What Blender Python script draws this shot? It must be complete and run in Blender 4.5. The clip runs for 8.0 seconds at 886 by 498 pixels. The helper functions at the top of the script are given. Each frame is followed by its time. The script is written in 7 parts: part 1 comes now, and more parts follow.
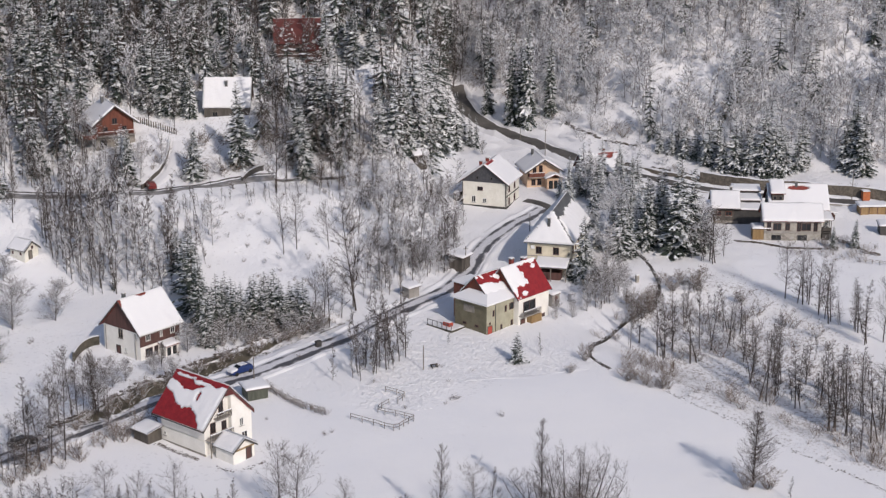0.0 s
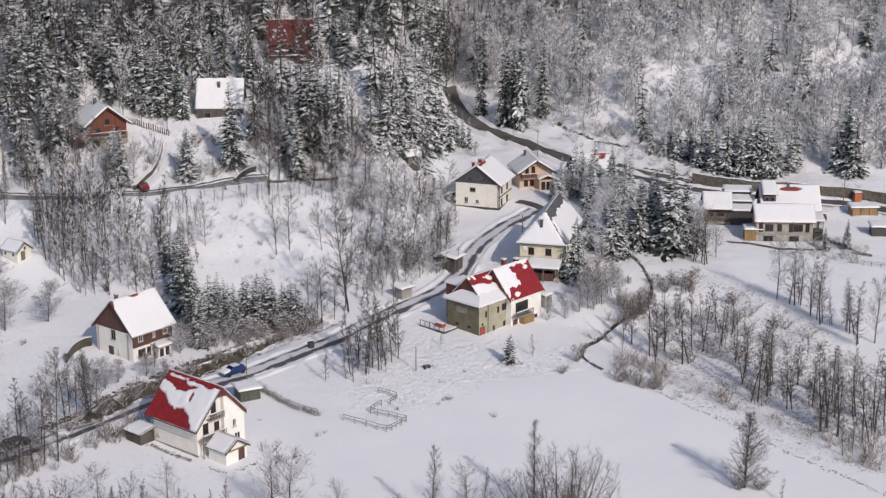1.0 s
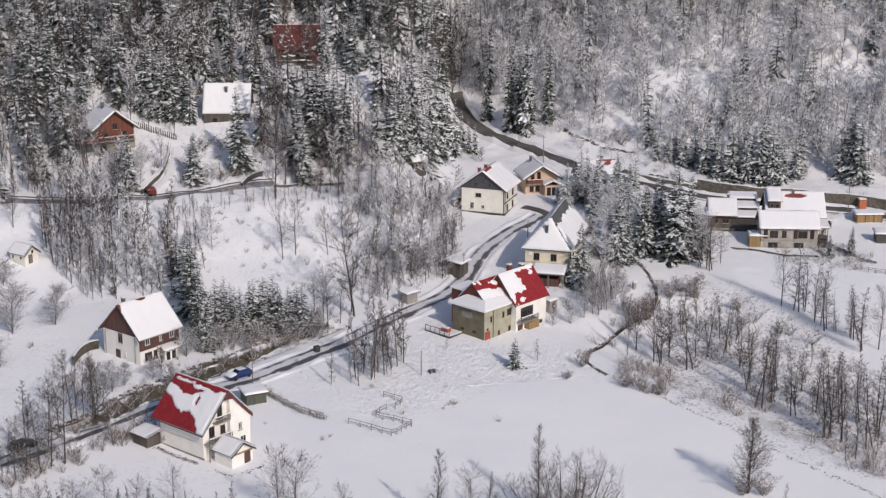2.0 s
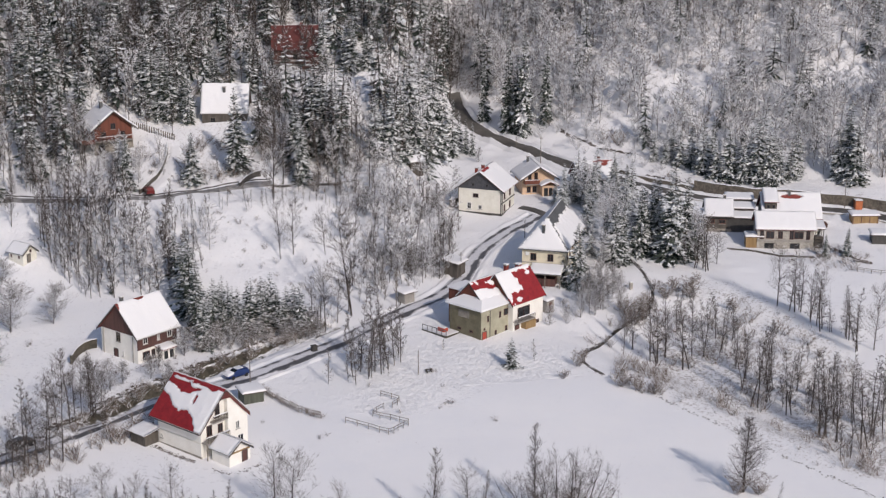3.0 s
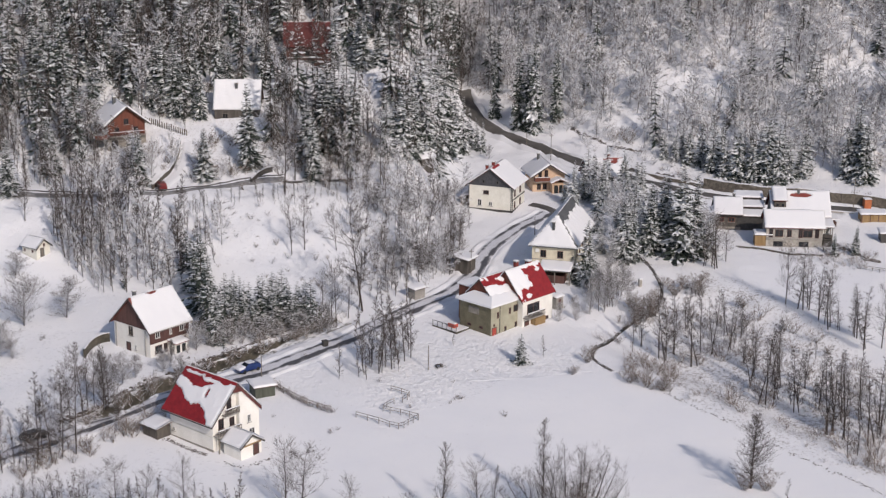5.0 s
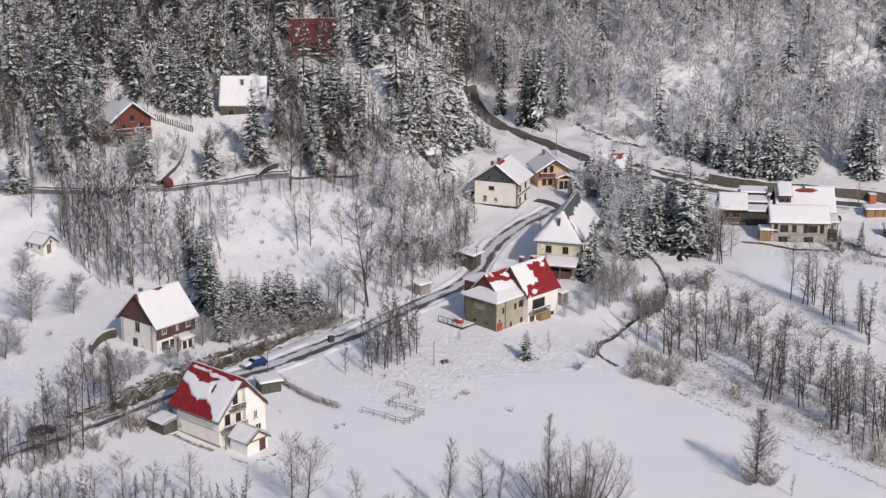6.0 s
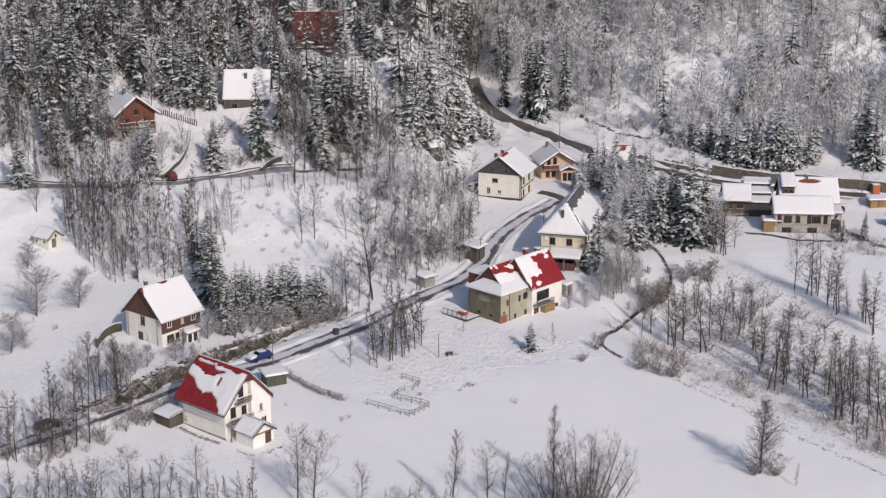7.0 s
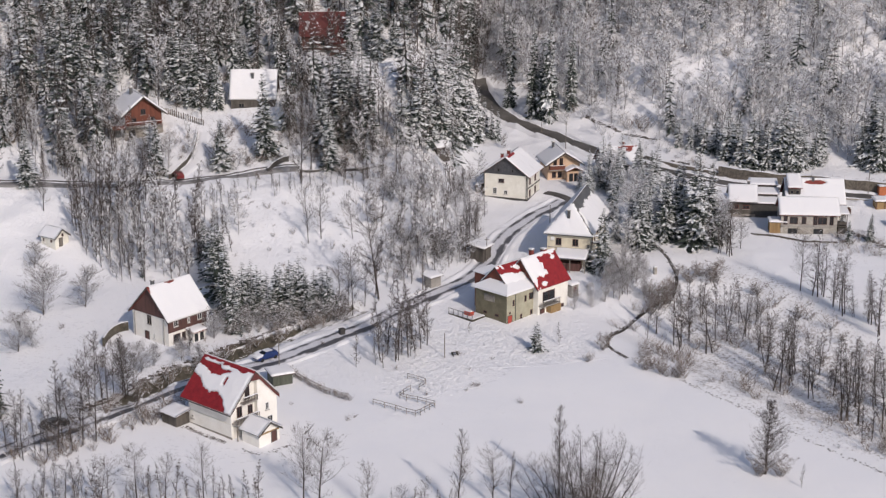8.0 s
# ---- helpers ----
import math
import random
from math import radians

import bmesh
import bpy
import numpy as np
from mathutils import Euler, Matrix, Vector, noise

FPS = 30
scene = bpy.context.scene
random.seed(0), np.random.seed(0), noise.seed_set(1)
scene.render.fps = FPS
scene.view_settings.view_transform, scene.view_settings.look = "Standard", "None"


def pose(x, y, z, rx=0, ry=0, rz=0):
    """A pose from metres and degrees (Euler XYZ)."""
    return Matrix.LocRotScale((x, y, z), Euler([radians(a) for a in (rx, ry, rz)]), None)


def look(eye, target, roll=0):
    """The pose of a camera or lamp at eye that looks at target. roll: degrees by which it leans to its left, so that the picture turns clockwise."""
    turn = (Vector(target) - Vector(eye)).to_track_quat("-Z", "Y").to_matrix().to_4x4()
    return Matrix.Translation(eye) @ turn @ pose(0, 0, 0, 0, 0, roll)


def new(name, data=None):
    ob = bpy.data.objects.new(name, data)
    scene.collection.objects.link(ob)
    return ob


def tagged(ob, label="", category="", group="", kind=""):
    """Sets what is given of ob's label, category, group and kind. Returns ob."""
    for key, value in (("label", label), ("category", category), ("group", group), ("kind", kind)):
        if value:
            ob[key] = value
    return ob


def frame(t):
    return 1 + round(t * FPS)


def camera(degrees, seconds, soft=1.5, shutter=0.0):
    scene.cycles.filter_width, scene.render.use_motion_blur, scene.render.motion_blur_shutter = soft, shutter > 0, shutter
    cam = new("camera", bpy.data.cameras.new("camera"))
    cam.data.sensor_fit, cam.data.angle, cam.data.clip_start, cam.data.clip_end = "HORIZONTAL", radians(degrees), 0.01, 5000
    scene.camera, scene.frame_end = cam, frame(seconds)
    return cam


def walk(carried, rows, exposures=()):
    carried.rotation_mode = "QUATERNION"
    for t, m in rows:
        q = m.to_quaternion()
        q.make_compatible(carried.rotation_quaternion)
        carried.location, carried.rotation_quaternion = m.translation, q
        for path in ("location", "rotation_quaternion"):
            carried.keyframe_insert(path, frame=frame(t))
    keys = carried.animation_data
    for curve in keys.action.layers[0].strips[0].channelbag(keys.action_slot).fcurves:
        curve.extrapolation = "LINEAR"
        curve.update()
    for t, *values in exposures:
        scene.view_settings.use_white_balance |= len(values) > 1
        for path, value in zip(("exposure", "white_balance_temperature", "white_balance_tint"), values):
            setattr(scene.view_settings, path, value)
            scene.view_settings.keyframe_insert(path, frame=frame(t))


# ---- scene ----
# ---- camera: a hovering camera high over the valley, drifting slowly back ----
cam = camera(30.25, 8.0, soft=1.3)
ROWS = [
    (0.0, 0.17, 5.29, 92.63, -0.535, -16.198, -0.143),
    (0.5, 0.24, 5.29, 92.69, -0.725, -16.357, -0.081),
    (1.0, 0.21, 4.99, 92.78, -0.796, -16.174, -0.073),
    (1.5, 0.15, 4.34, 93.02, -0.630, -16.048, 0.072),
    (3.0, 0.25, 2.94, 93.14, -0.681, -15.955, 0.232),
    (3.5, 0.30, 2.19, 93.49, -0.850, -16.051, 0.421),
    (4.0, 0.22, 1.80, 93.51, -0.881, -16.020, 0.461),
    (4.5, 0.03, 1.44, 93.50, -0.550, -16.029, 0.510),
    (6.0, 0.13, 0.50, 93.85, -0.123, -16.232, 0.301),
    (6.5, 0.11, 0.04, 93.80, -0.070, -16.344, 0.100),
    (7.0, -0.00, 0.00, 94.00, -0.000, -16.500, 0.000),
    (7.5, -0.02, -0.18, 93.94, 0.182, -16.505, -0.048),
    (8.0, -0.03, -0.36, 94.03, 0.217, -16.482, 0.091),
]
walk(cam, [(t, pose(x, y, z, 90 + pitch, 0, yaw) @ pose(0, 0, 0, 0, 0, roll)) for t, x, y, z, yaw, pitch, roll in ROWS],
     [(0.0, -0.06, 6780, 15), (8.0, -0.06, 6880, 16)])

# ---- light: low winter sun from behind and to the right, blue sky ----
SUN_TO = Vector((0.395, -0.741, 0.543))
world = bpy.data.worlds.new("winter_sky")
scene.world = world
world.use_nodes = True
wn = world.node_tree.nodes
wn.clear()
sky = wn.new("ShaderNodeTexSky")
sky.sky_type = "NISHITA"
sky.sun_disc = False
sky.sun_elevation = math.asin(SUN_TO.z)
sky.sun_rotation = math.atan2(SUN_TO.x, SUN_TO.y)
sky.altitude = 700
sky.dust_density = 2.0
bg = wn.new("ShaderNodeBackground")
bg.inputs["Strength"].default_value = 0.105
wout = wn.new("ShaderNodeOutputWorld")
world.node_tree.links.new(sky.outputs[0], bg.inputs[0])
world.node_tree.links.new(bg.outputs[0], wout.inputs[0])
sun_data = bpy.data.lights.new("sun", "SUN")
sun_data.energy = 2.6
sun_data.angle = radians(0.7)
sun_data.color = (1.0, 0.95, 0.885)
sun = new("sun", sun_data)
sun.matrix_world = look(SUN_TO * 300, (0, 0, 0))


# ---- materials ----
def node_mat(name, rough=0.8, metal=0.0):
    m = bpy.data.materials.new(name)
    m.use_nodes = True
    nt = m.node_tree
    b = nt.nodes["Principled BSDF"]
    b.inputs["Roughness"].default_value = rough
    b.inputs["Metallic"].default_value = metal
    return m, nt, b


def noise_node(nt, scale, detail=4.0, rough=0.55, stretch=None):
    co = nt.nodes.new("ShaderNodeTexCoord")
    n = nt.nodes.new("ShaderNodeTexNoise")
    n.inputs["Scale"].default_value = scale
    n.inputs["Detail"].default_value = detail
    n.inputs["Roughness"].default_value = rough
    if stretch:
        mp = nt.nodes.new("ShaderNodeMapping")
        mp.inputs["Scale"].default_value = stretch
        nt.links.new(co.outputs["Object"], mp.inputs[0])
        nt.links.new(mp.outputs[0], n.inputs["Vector"])
    else:
        nt.links.new(co.outputs["Object"], n.inputs["Vector"])
    return n.outputs["Fac"]


def ramp_node(nt, fac, stops):
    r = nt.nodes.new("ShaderNodeValToRGB")
    e = r.color_ramp.elements
    while len(e) < len(stops):
        e.new(0.5)
    for el, (p, c) in zip(e, stops):
        el.position, el.color = p, (*c, 1)
    nt.links.new(fac, r.inputs[0])
    return r.outputs[0]


def mix_node(nt, fac, a, b, mode="MIX"):
    m = nt.nodes.new("ShaderNodeMix")
    m.data_type, m.blend_type = "RGBA", mode
    for sock, v in ((m.inputs[0], fac), (m.inputs[6], a), (m.inputs[7], b)):
        if isinstance(v, (int, float)):
            sock.default_value = v
        elif isinstance(v, tuple):
            sock.default_value = (*v, 1)
        else:
            nt.links.new(v, sock)
    return m.outputs[2]


def bump_node(nt, b, fac, strength, dist):
    u = nt.nodes.new("ShaderNodeBump")
    u.inputs["Strength"].default_value = strength
    u.inputs["Distance"].default_value = dist
    nt.links.new(fac, u.inputs["Height"])
    nt.links.new(u.outputs[0], b.inputs["Normal"])


def up_fac(nt, lo, hi, jitter=0.0, jscale=2.0):
    """How far a face looks upwards, for snow that settles on top."""
    g = nt.nodes.new("ShaderNodeNewGeometry")
    s = nt.nodes.new("ShaderNodeSeparateXYZ")
    nt.links.new(g.outputs["Normal"], s.inputs[0])
    v = s.outputs["Z"]
    if jitter:
        a = nt.nodes.new("ShaderNodeMath")
        a.operation = "MULTIPLY_ADD"
        a.inputs[1].default_value = jitter
        nt.links.new(noise_node(nt, jscale, 2.0), a.inputs[0])
        nt.links.new(v, a.inputs[2])
        v = a.outputs[0]
    r = nt.nodes.new("ShaderNodeMapRange")
    r.inputs[1].default_value, r.inputs[2].default_value = lo, hi
    nt.links.new(v, r.inputs[0])
    return r.outputs[0]


def surface(name, dark, light, scale=3.0, rough=0.8, metal=0.0, fine=40.0, bump=0.3, dist=0.02, stretch=None, dirt=0.25):
    """Two tones at two scales, with a fine relief."""
    m, nt, b = node_mat(name, rough, metal)
    big = noise_node(nt, scale, 5.0, 0.6, stretch)
    small = noise_node(nt, fine, 3.0, 0.6, stretch)
    col = ramp_node(nt, big, [(0.32, dark), (0.68, light)])
    tone = ramp_node(nt, small, [(0.3, (1 - dirt,) * 3), (0.7, (1.0,) * 3)])
    nt.links.new(mix_node(nt, 1.0, col, tone, "MULTIPLY"), b.inputs["Base Color"])
    bump_node(nt, b, small, bump, dist)
    return m


def attribute_node(nt, name):
    a = nt.nodes.new("ShaderNodeAttribute")
    a.attribute_name = name
    return a.outputs["Fac"]


def snow_material(name):
    """Even, slightly uneven snow as it lies on roofs and walls."""
    m, nt, b = node_mat(name, 0.65)
    big = noise_node(nt, 0.05, 5.0, 0.6)
    mid = noise_node(nt, 0.9, 6.0, 0.65)
    nt.links.new(ramp_node(nt, big, [(0.3, (0.74, 0.75, 0.78)), (0.7, (0.80, 0.80, 0.81))]), b.inputs["Base Color"])
    bump_node(nt, b, mid, 0.5, 0.18)
    return m


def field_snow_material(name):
    """Snow on open ground: smooth where untouched, lumpy where trodden, with stubble coming through in scrub and brown
    patches in woods.
    """
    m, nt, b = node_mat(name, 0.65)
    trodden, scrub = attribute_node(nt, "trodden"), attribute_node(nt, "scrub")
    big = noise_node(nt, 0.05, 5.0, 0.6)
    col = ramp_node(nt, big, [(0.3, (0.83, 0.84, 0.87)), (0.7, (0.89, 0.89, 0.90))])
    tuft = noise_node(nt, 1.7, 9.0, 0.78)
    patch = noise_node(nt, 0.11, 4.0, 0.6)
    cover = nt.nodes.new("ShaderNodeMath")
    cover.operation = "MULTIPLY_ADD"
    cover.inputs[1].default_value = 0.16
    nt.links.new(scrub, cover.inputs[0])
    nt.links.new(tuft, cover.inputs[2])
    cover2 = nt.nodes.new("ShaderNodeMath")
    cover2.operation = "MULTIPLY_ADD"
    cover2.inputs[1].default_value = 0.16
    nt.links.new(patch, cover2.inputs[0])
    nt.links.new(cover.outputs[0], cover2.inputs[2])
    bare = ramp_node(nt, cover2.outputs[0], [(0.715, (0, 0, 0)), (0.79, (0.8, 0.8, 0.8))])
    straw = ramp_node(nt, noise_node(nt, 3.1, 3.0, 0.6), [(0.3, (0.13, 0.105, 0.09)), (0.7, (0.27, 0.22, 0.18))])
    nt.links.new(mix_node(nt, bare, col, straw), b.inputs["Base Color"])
    # long soft drifts everywhere, crisp lumps and footprints where trodden
    drift = noise_node(nt, 0.55, 3.0, 0.5)
    lumps = ramp_node(nt, noise_node(nt, 1.0, 4.0, 0.62, (1.0, 0.75, 1.0)), [(0.30, (0, 0, 0)), (0.74, (1, 1, 1))])
    prints = ramp_node(nt, noise_node(nt, 2.6, 2.0, 0.5), [(0.28, (0, 0, 0)), (0.40, (1, 1, 1))])
    rough = mix_node(nt, 0.35, lumps, prints)
    f = nt.nodes.new("ShaderNodeMath")
    f.operation = "MULTIPLY"
    f.inputs[1].default_value = 0.85
    nt.links.new(trodden, f.inputs[0])
    height = mix_node(nt, f.outputs[0], mix_node(nt, 0.82, drift, (0.5, 0.5, 0.5)), rough)
    bump_node(nt, b, height, 1.0, 0.32)
    return m


def bark_material(name, dark, light, snow_lo=0.35, snow_hi=0.6, jitter=0.5, jscale=1.5):
    m, nt, b = node_mat(name, 0.9)
    n = noise_node(nt, 1.3, 5.0, 0.7)
    col = ramp_node(nt, n, [(0.3, dark), (0.7, light)])
    f = up_fac(nt, snow_lo + jitter * 0.5, snow_hi + jitter * 0.5, jitter, jscale)
    nt.links.new(mix_node(nt, f, col, (0.83, 0.84, 0.87)), b.inputs["Base Color"])
    return m


def twig_material(name, dark, light, snow_share):
    """Thin twigs: one island in so many carries rime or snow."""
    m, nt, b = node_mat(name, 0.9)
    g = nt.nodes.new("ShaderNodeNewGeometry")
    col = ramp_node(nt, g.outputs["Random Per Island"], [(0.0, dark), (max(0.02, 0.98 - snow_share), light), (min(0.99, 1.0 - snow_share), (0.62, 0.63, 0.67)), (1.0, (0.83, 0.84, 0.87))])
    nt.links.new(col, b.inputs["Base Color"])
    return m


def needle_material(name, snow_from, grain=4.2):
    """Dark needles; snow lies on some sprays and on parts of the boughs that look up."""
    m, nt, b = node_mat(name, 0.85)
    g = nt.nodes.new("ShaderNodeNewGeometry")
    col = ramp_node(nt, g.outputs["Random Per Island"], [(0.0, (0.022, 0.033, 0.028)), (0.6, (0.042, 0.056, 0.043)), (1.0, (0.072, 0.083, 0.058))])
    sep = nt.nodes.new("ShaderNodeSeparateXYZ")
    nt.links.new(g.outputs["Normal"], sep.inputs[0])
    v = None
    for sock, k in ((sep.outputs["Z"], 0.3), (g.outputs["Random Per Island"], 0.5), (noise_node(nt, grain, 3.0, 0.7), 0.9)):
        a = nt.nodes.new("ShaderNodeMath")
        a.operation = "MULTIPLY_ADD"
        a.inputs[1].default_value = k
        nt.links.new(sock, a.inputs[0])
        if v:
            nt.links.new(v, a.inputs[2])
        else:
            a.inputs[2].default_value = 0.0
        v = a.outputs[0]
    r = nt.nodes.new("ShaderNodeMapRange")
    r.inputs[1].default_value, r.inputs[2].default_value = snow_from + 0.03, snow_from + 0.11
    nt.links.new(v, r.inputs[0])
    nt.links.new(mix_node(nt, r.outputs[0], col, (0.78, 0.80, 0.83)), b.inputs["Base Color"])
    return m


def road_material(name):
    """Wet asphalt in two wheel tracks, slush and packed snow between; u runs across, v along in metres."""
    m, nt, b = node_mat(name, 0.5)
    uv = nt.nodes.new("ShaderNodeUVMap")
    s = nt.nodes.new("ShaderNodeSeparateXYZ")
    nt.links.new(uv.outputs[0], s.inputs[0])
    wave = nt.nodes.new("ShaderNodeMath")
    wave.operation = "PINGPONG"
    wave.inputs[1].default_value = 0.25
    nt.links.new(s.outputs["X"], wave.inputs[0])
    long = noise_node(nt, 0.22, 5.0, 0.6)
    add = nt.nodes.new("ShaderNodeMath")
    add.operation = "MULTIPLY_ADD"
    add.inputs[1].default_value = 0.55
    nt.links.new(long, add.inputs[0])
    nt.links.new(wave.outputs[0], add.inputs[2])
    tip = nt.nodes.new("ShaderNodeMath")
    tip.operation = "MULTIPLY_ADD"
    tip.inputs[1].default_value = 0.14
    nt.links.new(s.outputs["X"], tip.inputs[0])
    nt.links.new(add.outputs[0], tip.inputs[2])
    bare = ramp_node(nt, tip.outputs[0], [(0.485, (0, 0, 0)), (0.565, (1, 1, 1))])
    grit = noise_node(nt, 6.0, 4.0, 0.6)
    asphalt = ramp_node(nt, grit, [(0.3, (0.045, 0.045, 0.05)), (0.7, (0.10, 0.10, 0.11))])
    slush = ramp_node(nt, grit, [(0.3, (0.50, 0.50, 0.53)), (0.65, (0.80, 0.80, 0.83))])
    nt.links.new(mix_node(nt, bare, slush, asphalt), b.inputs["Base Color"])
    bump_node(nt, b, grit, 0.5, 0.05)
    return m


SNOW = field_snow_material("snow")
ROOF_SNOW = snow_material("roof_snow")
ROAD = road_material("slushy_asphalt")
ROAD_GREY = surface("slushy_grey_asphalt", (0.14, 0.135, 0.13), (0.36, 0.355, 0.36), 0.5, 0.7, fine=5.0)
ROAD_CLEAR = surface("bare_asphalt", (0.07, 0.065, 0.06), (0.15, 0.14, 0.13), 0.25, 0.7, fine=5.0)
PLASTER_WHITE = surface("white_plaster", (0.76, 0.74, 0.69), (0.85, 0.835, 0.79), 0.7, 0.85, fine=9.0, dirt=0.10)
PLASTER_CREAM = surface("cream_plaster", (0.69, 0.67, 0.59), (0.80, 0.785, 0.715), 0.7, 0.85, fine=9.0, dirt=0.14)
# one olive plaster in two colours: its shaded tone, then its sunlit tone
PLASTER_OLIVE_SHADED = surface("olive_plaster_shaded", (0.125, 0.113, 0.073), (0.205, 0.188, 0.128), 0.6, 0.88, fine=7.0, dirt=0.22)
PLASTER_OLIVE_SUNLIT = surface("olive_plaster_sunlit", (0.30, 0.286, 0.213), (0.415, 0.40, 0.305), 0.6, 0.88, fine=7.0, dirt=0.15)
PLASTER_YELLOW = surface("yellow_plaster", (0.60, 0.54, 0.41), (0.72, 0.66, 0.52), 0.7, 0.85, fine=9.0, dirt=0.14)
PLASTER_ORANGE = surface("apricot_plaster", (0.58, 0.40, 0.27), (0.68, 0.495, 0.36), 0.7, 0.85, fine=9.0, dirt=0.14)
WOOD_DARK = surface("dark_stained_boards", (0.075, 0.035, 0.03), (0.14, 0.065, 0.055), 1.6, 0.75, fine=16.0, stretch=(1, 1, 0.12))
WOOD_RED = surface("red_brown_boards", (0.12, 0.035, 0.022), (0.20, 0.065, 0.04), 1.6, 0.75, fine=16.0, stretch=(1, 1, 0.12))
WOOD_GREY = surface("weathered_boards", (0.13, 0.115, 0.10), (0.24, 0.21, 0.18), 1.8, 0.85, fine=16.0, stretch=(1, 1, 0.12))
WOOD_OLD = surface("old_dark_boards", (0.06, 0.053, 0.047), (0.13, 0.115, 0.10), 1.8, 0.85, fine=16.0, stretch=(1, 1, 0.12))
WOOD_TAN = surface("tan_boards", (0.245, 0.152, 0.066), (0.360, 0.244, 0.120), 1.8, 0.8, fine=16.0, stretch=(1, 1, 0.12))
SLATE = surface("grey_cladding", (0.045, 0.047, 0.055), (0.09, 0.093, 0.105), 2.0, 0.7, fine=14.0)
METAL_GREY = surface("grey_roof_sheet", (0.075, 0.08, 0.085), (0.14, 0.145, 0.15), 0.6, 0.5, 0.2, fine=9.0)
ROOF_RED = surface("red_roof_tiles", (0.21, 0.010, 0.014), (0.34, 0.02, 0.024), 1.2, 0.55, fine=11.0, bump=0.5, dist=0.04)
ROOF_BRICK = surface("faded_red_tiles", (0.17, 0.028, 0.022), (0.27, 0.055, 0.042), 1.2, 0.7, fine=11.0, bump=0.5, dist=0.04)
ROOF_MAROON = surface("dull_maroon_tiles", (0.085, 0.020, 0.018), (0.15, 0.036, 0.032), 1.2, 0.75, fine=11.0, bump=0.5, dist=0.04)
ROOF_BROWN = surface("brown_roof_tiles", (0.075, 0.05, 0.045), (0.13, 0.09, 0.08), 1.2, 0.75, fine=11.0)
CONCRETE = surface("concrete", (0.27, 0.255, 0.235), (0.42, 0.40, 0.375), 0.5, 0.9, fine=6.0)
STONE = surface("wall_stone", (0.19, 0.175, 0.155), (0.36, 0.33, 0.29), 0.9, 0.9, fine=4.0, bump=0.7, dist=0.08)
RUBBLE = surface("rubble_masonry", (0.10, 0.088, 0.072), (0.25, 0.22, 0.185), 1.3, 0.92, fine=3.0, bump=0.9, dist=0.12, dirt=0.45)
PALE_STONE = surface("pale_field_stone", (0.30, 0.28, 0.25), (0.56, 0.53, 0.48), 1.6, 0.9, fine=5.0, bump=0.7, dist=0.06, dirt=0.35)
STONE_DARK = surface("mossy_stone", (0.04, 0.037, 0.028), (0.13, 0.115, 0.09), 0.9, 0.92, fine=4.0, bump=0.8, dist=0.1)
TRIM_DARK = surface("dark_trim", (0.045, 0.042, 0.04), (0.08, 0.075, 0.07), 2.0, 0.6, fine=14.0)
TRIM_WHITE = surface("white_trim", (0.70, 0.70, 0.68), (0.80, 0.80, 0.78), 2.0, 0.6, fine=14.0, dirt=0.1)
DOOR_RED = surface("red_painted_door", (0.36, 0.05, 0.03), (0.48, 0.08, 0.05), 2.0, 0.6, fine=14.0)
SHED_GREEN = surface("green_painted_boards", (0.055, 0.062, 0.048), (0.11, 0.12, 0.095), 1.5, 0.8, fine=14.0, stretch=(1, 1, 0.15))
KIOSK_ORANGE = surface("orange_paint", (0.45, 0.13, 0.05), (0.56, 0.18, 0.075), 1.5, 0.6, fine=12.0)
GLASS, _nt, _b = node_mat("window_glass", 0.12)
_b.inputs["Base Color"].default_value = (0.02, 0.022, 0.025, 1)
CAR_BLUE_M, _nt, _b = node_mat("blue_car_paint", 0.3)
_b.inputs["Base Color"].default_value = (0.014, 0.034, 0.13, 1)
CAR_RED_M, _nt, _b = node_mat("red_car_paint", 0.35)
_b.inputs["Base Color"].default_value = (0.14, 0.016, 0.016, 1)
CAR_BLACK_M, _nt, _b = node_mat("black_car_paint", 0.3)
_b.inputs["Base Color"].default_value = (0.012, 0.012, 0.014, 1)
RUBBER, _nt, _b = node_mat("rubber", 0.9)
_b.inputs["Base Color"].default_value = (0.02, 0.02, 0.02, 1)
BARK = bark_material("dark_bark", (0.028, 0.022, 0.02), (0.085, 0.068, 0.058), 0.62, 0.85)
TWIG_DARK = twig_material("bare_twigs", (0.035, 0.029, 0.027), (0.115, 0.094, 0.085), 0.1)
TWIG_FROST = twig_material("rimed_twigs", (0.075, 0.067, 0.065), (0.22, 0.205, 0.20), 0.66)
TWIG_HALF = twig_material("half_rimed_twigs", (0.065, 0.056, 0.052), (0.17, 0.15, 0.14), 0.32)
TWIG_BROWN = twig_material("dry_brush_twigs", (0.085, 0.065, 0.054), (0.26, 0.21, 0.175), 0.2)
EARTH = bark_material("damp_earth", (0.015, 0.013, 0.011), (0.06, 0.05, 0.04), 0.98, 1.06, 0.6, 1.1)
MUD = bark_material("mossy_mud", (0.03, 0.028, 0.02), (0.12, 0.105, 0.08), 0.88, 1.0, 0.5, 0.9)
NEEDLE = needle_material("spruce_needles", 0.985)
BARK_RIME = bark_material("rimed_bark", (0.12, 0.11, 0.105), (0.27, 0.255, 0.25), 0.25, 0.55)
NEEDLE_MID = needle_material("dusted_spruce_needles", 0.995)
NEEDLE_DUST = needle_material("powdered_spruce_needles", 0.94)
NEEDLE_TALL = needle_material("powdered_tall_spruce_needles", 0.905, 8.5)
NEEDLE_RIME = needle_material("rimed_spruce_needles", 0.80)
NEEDLE_SNOW = needle_material("snowy_spruce_needles", 0.885)


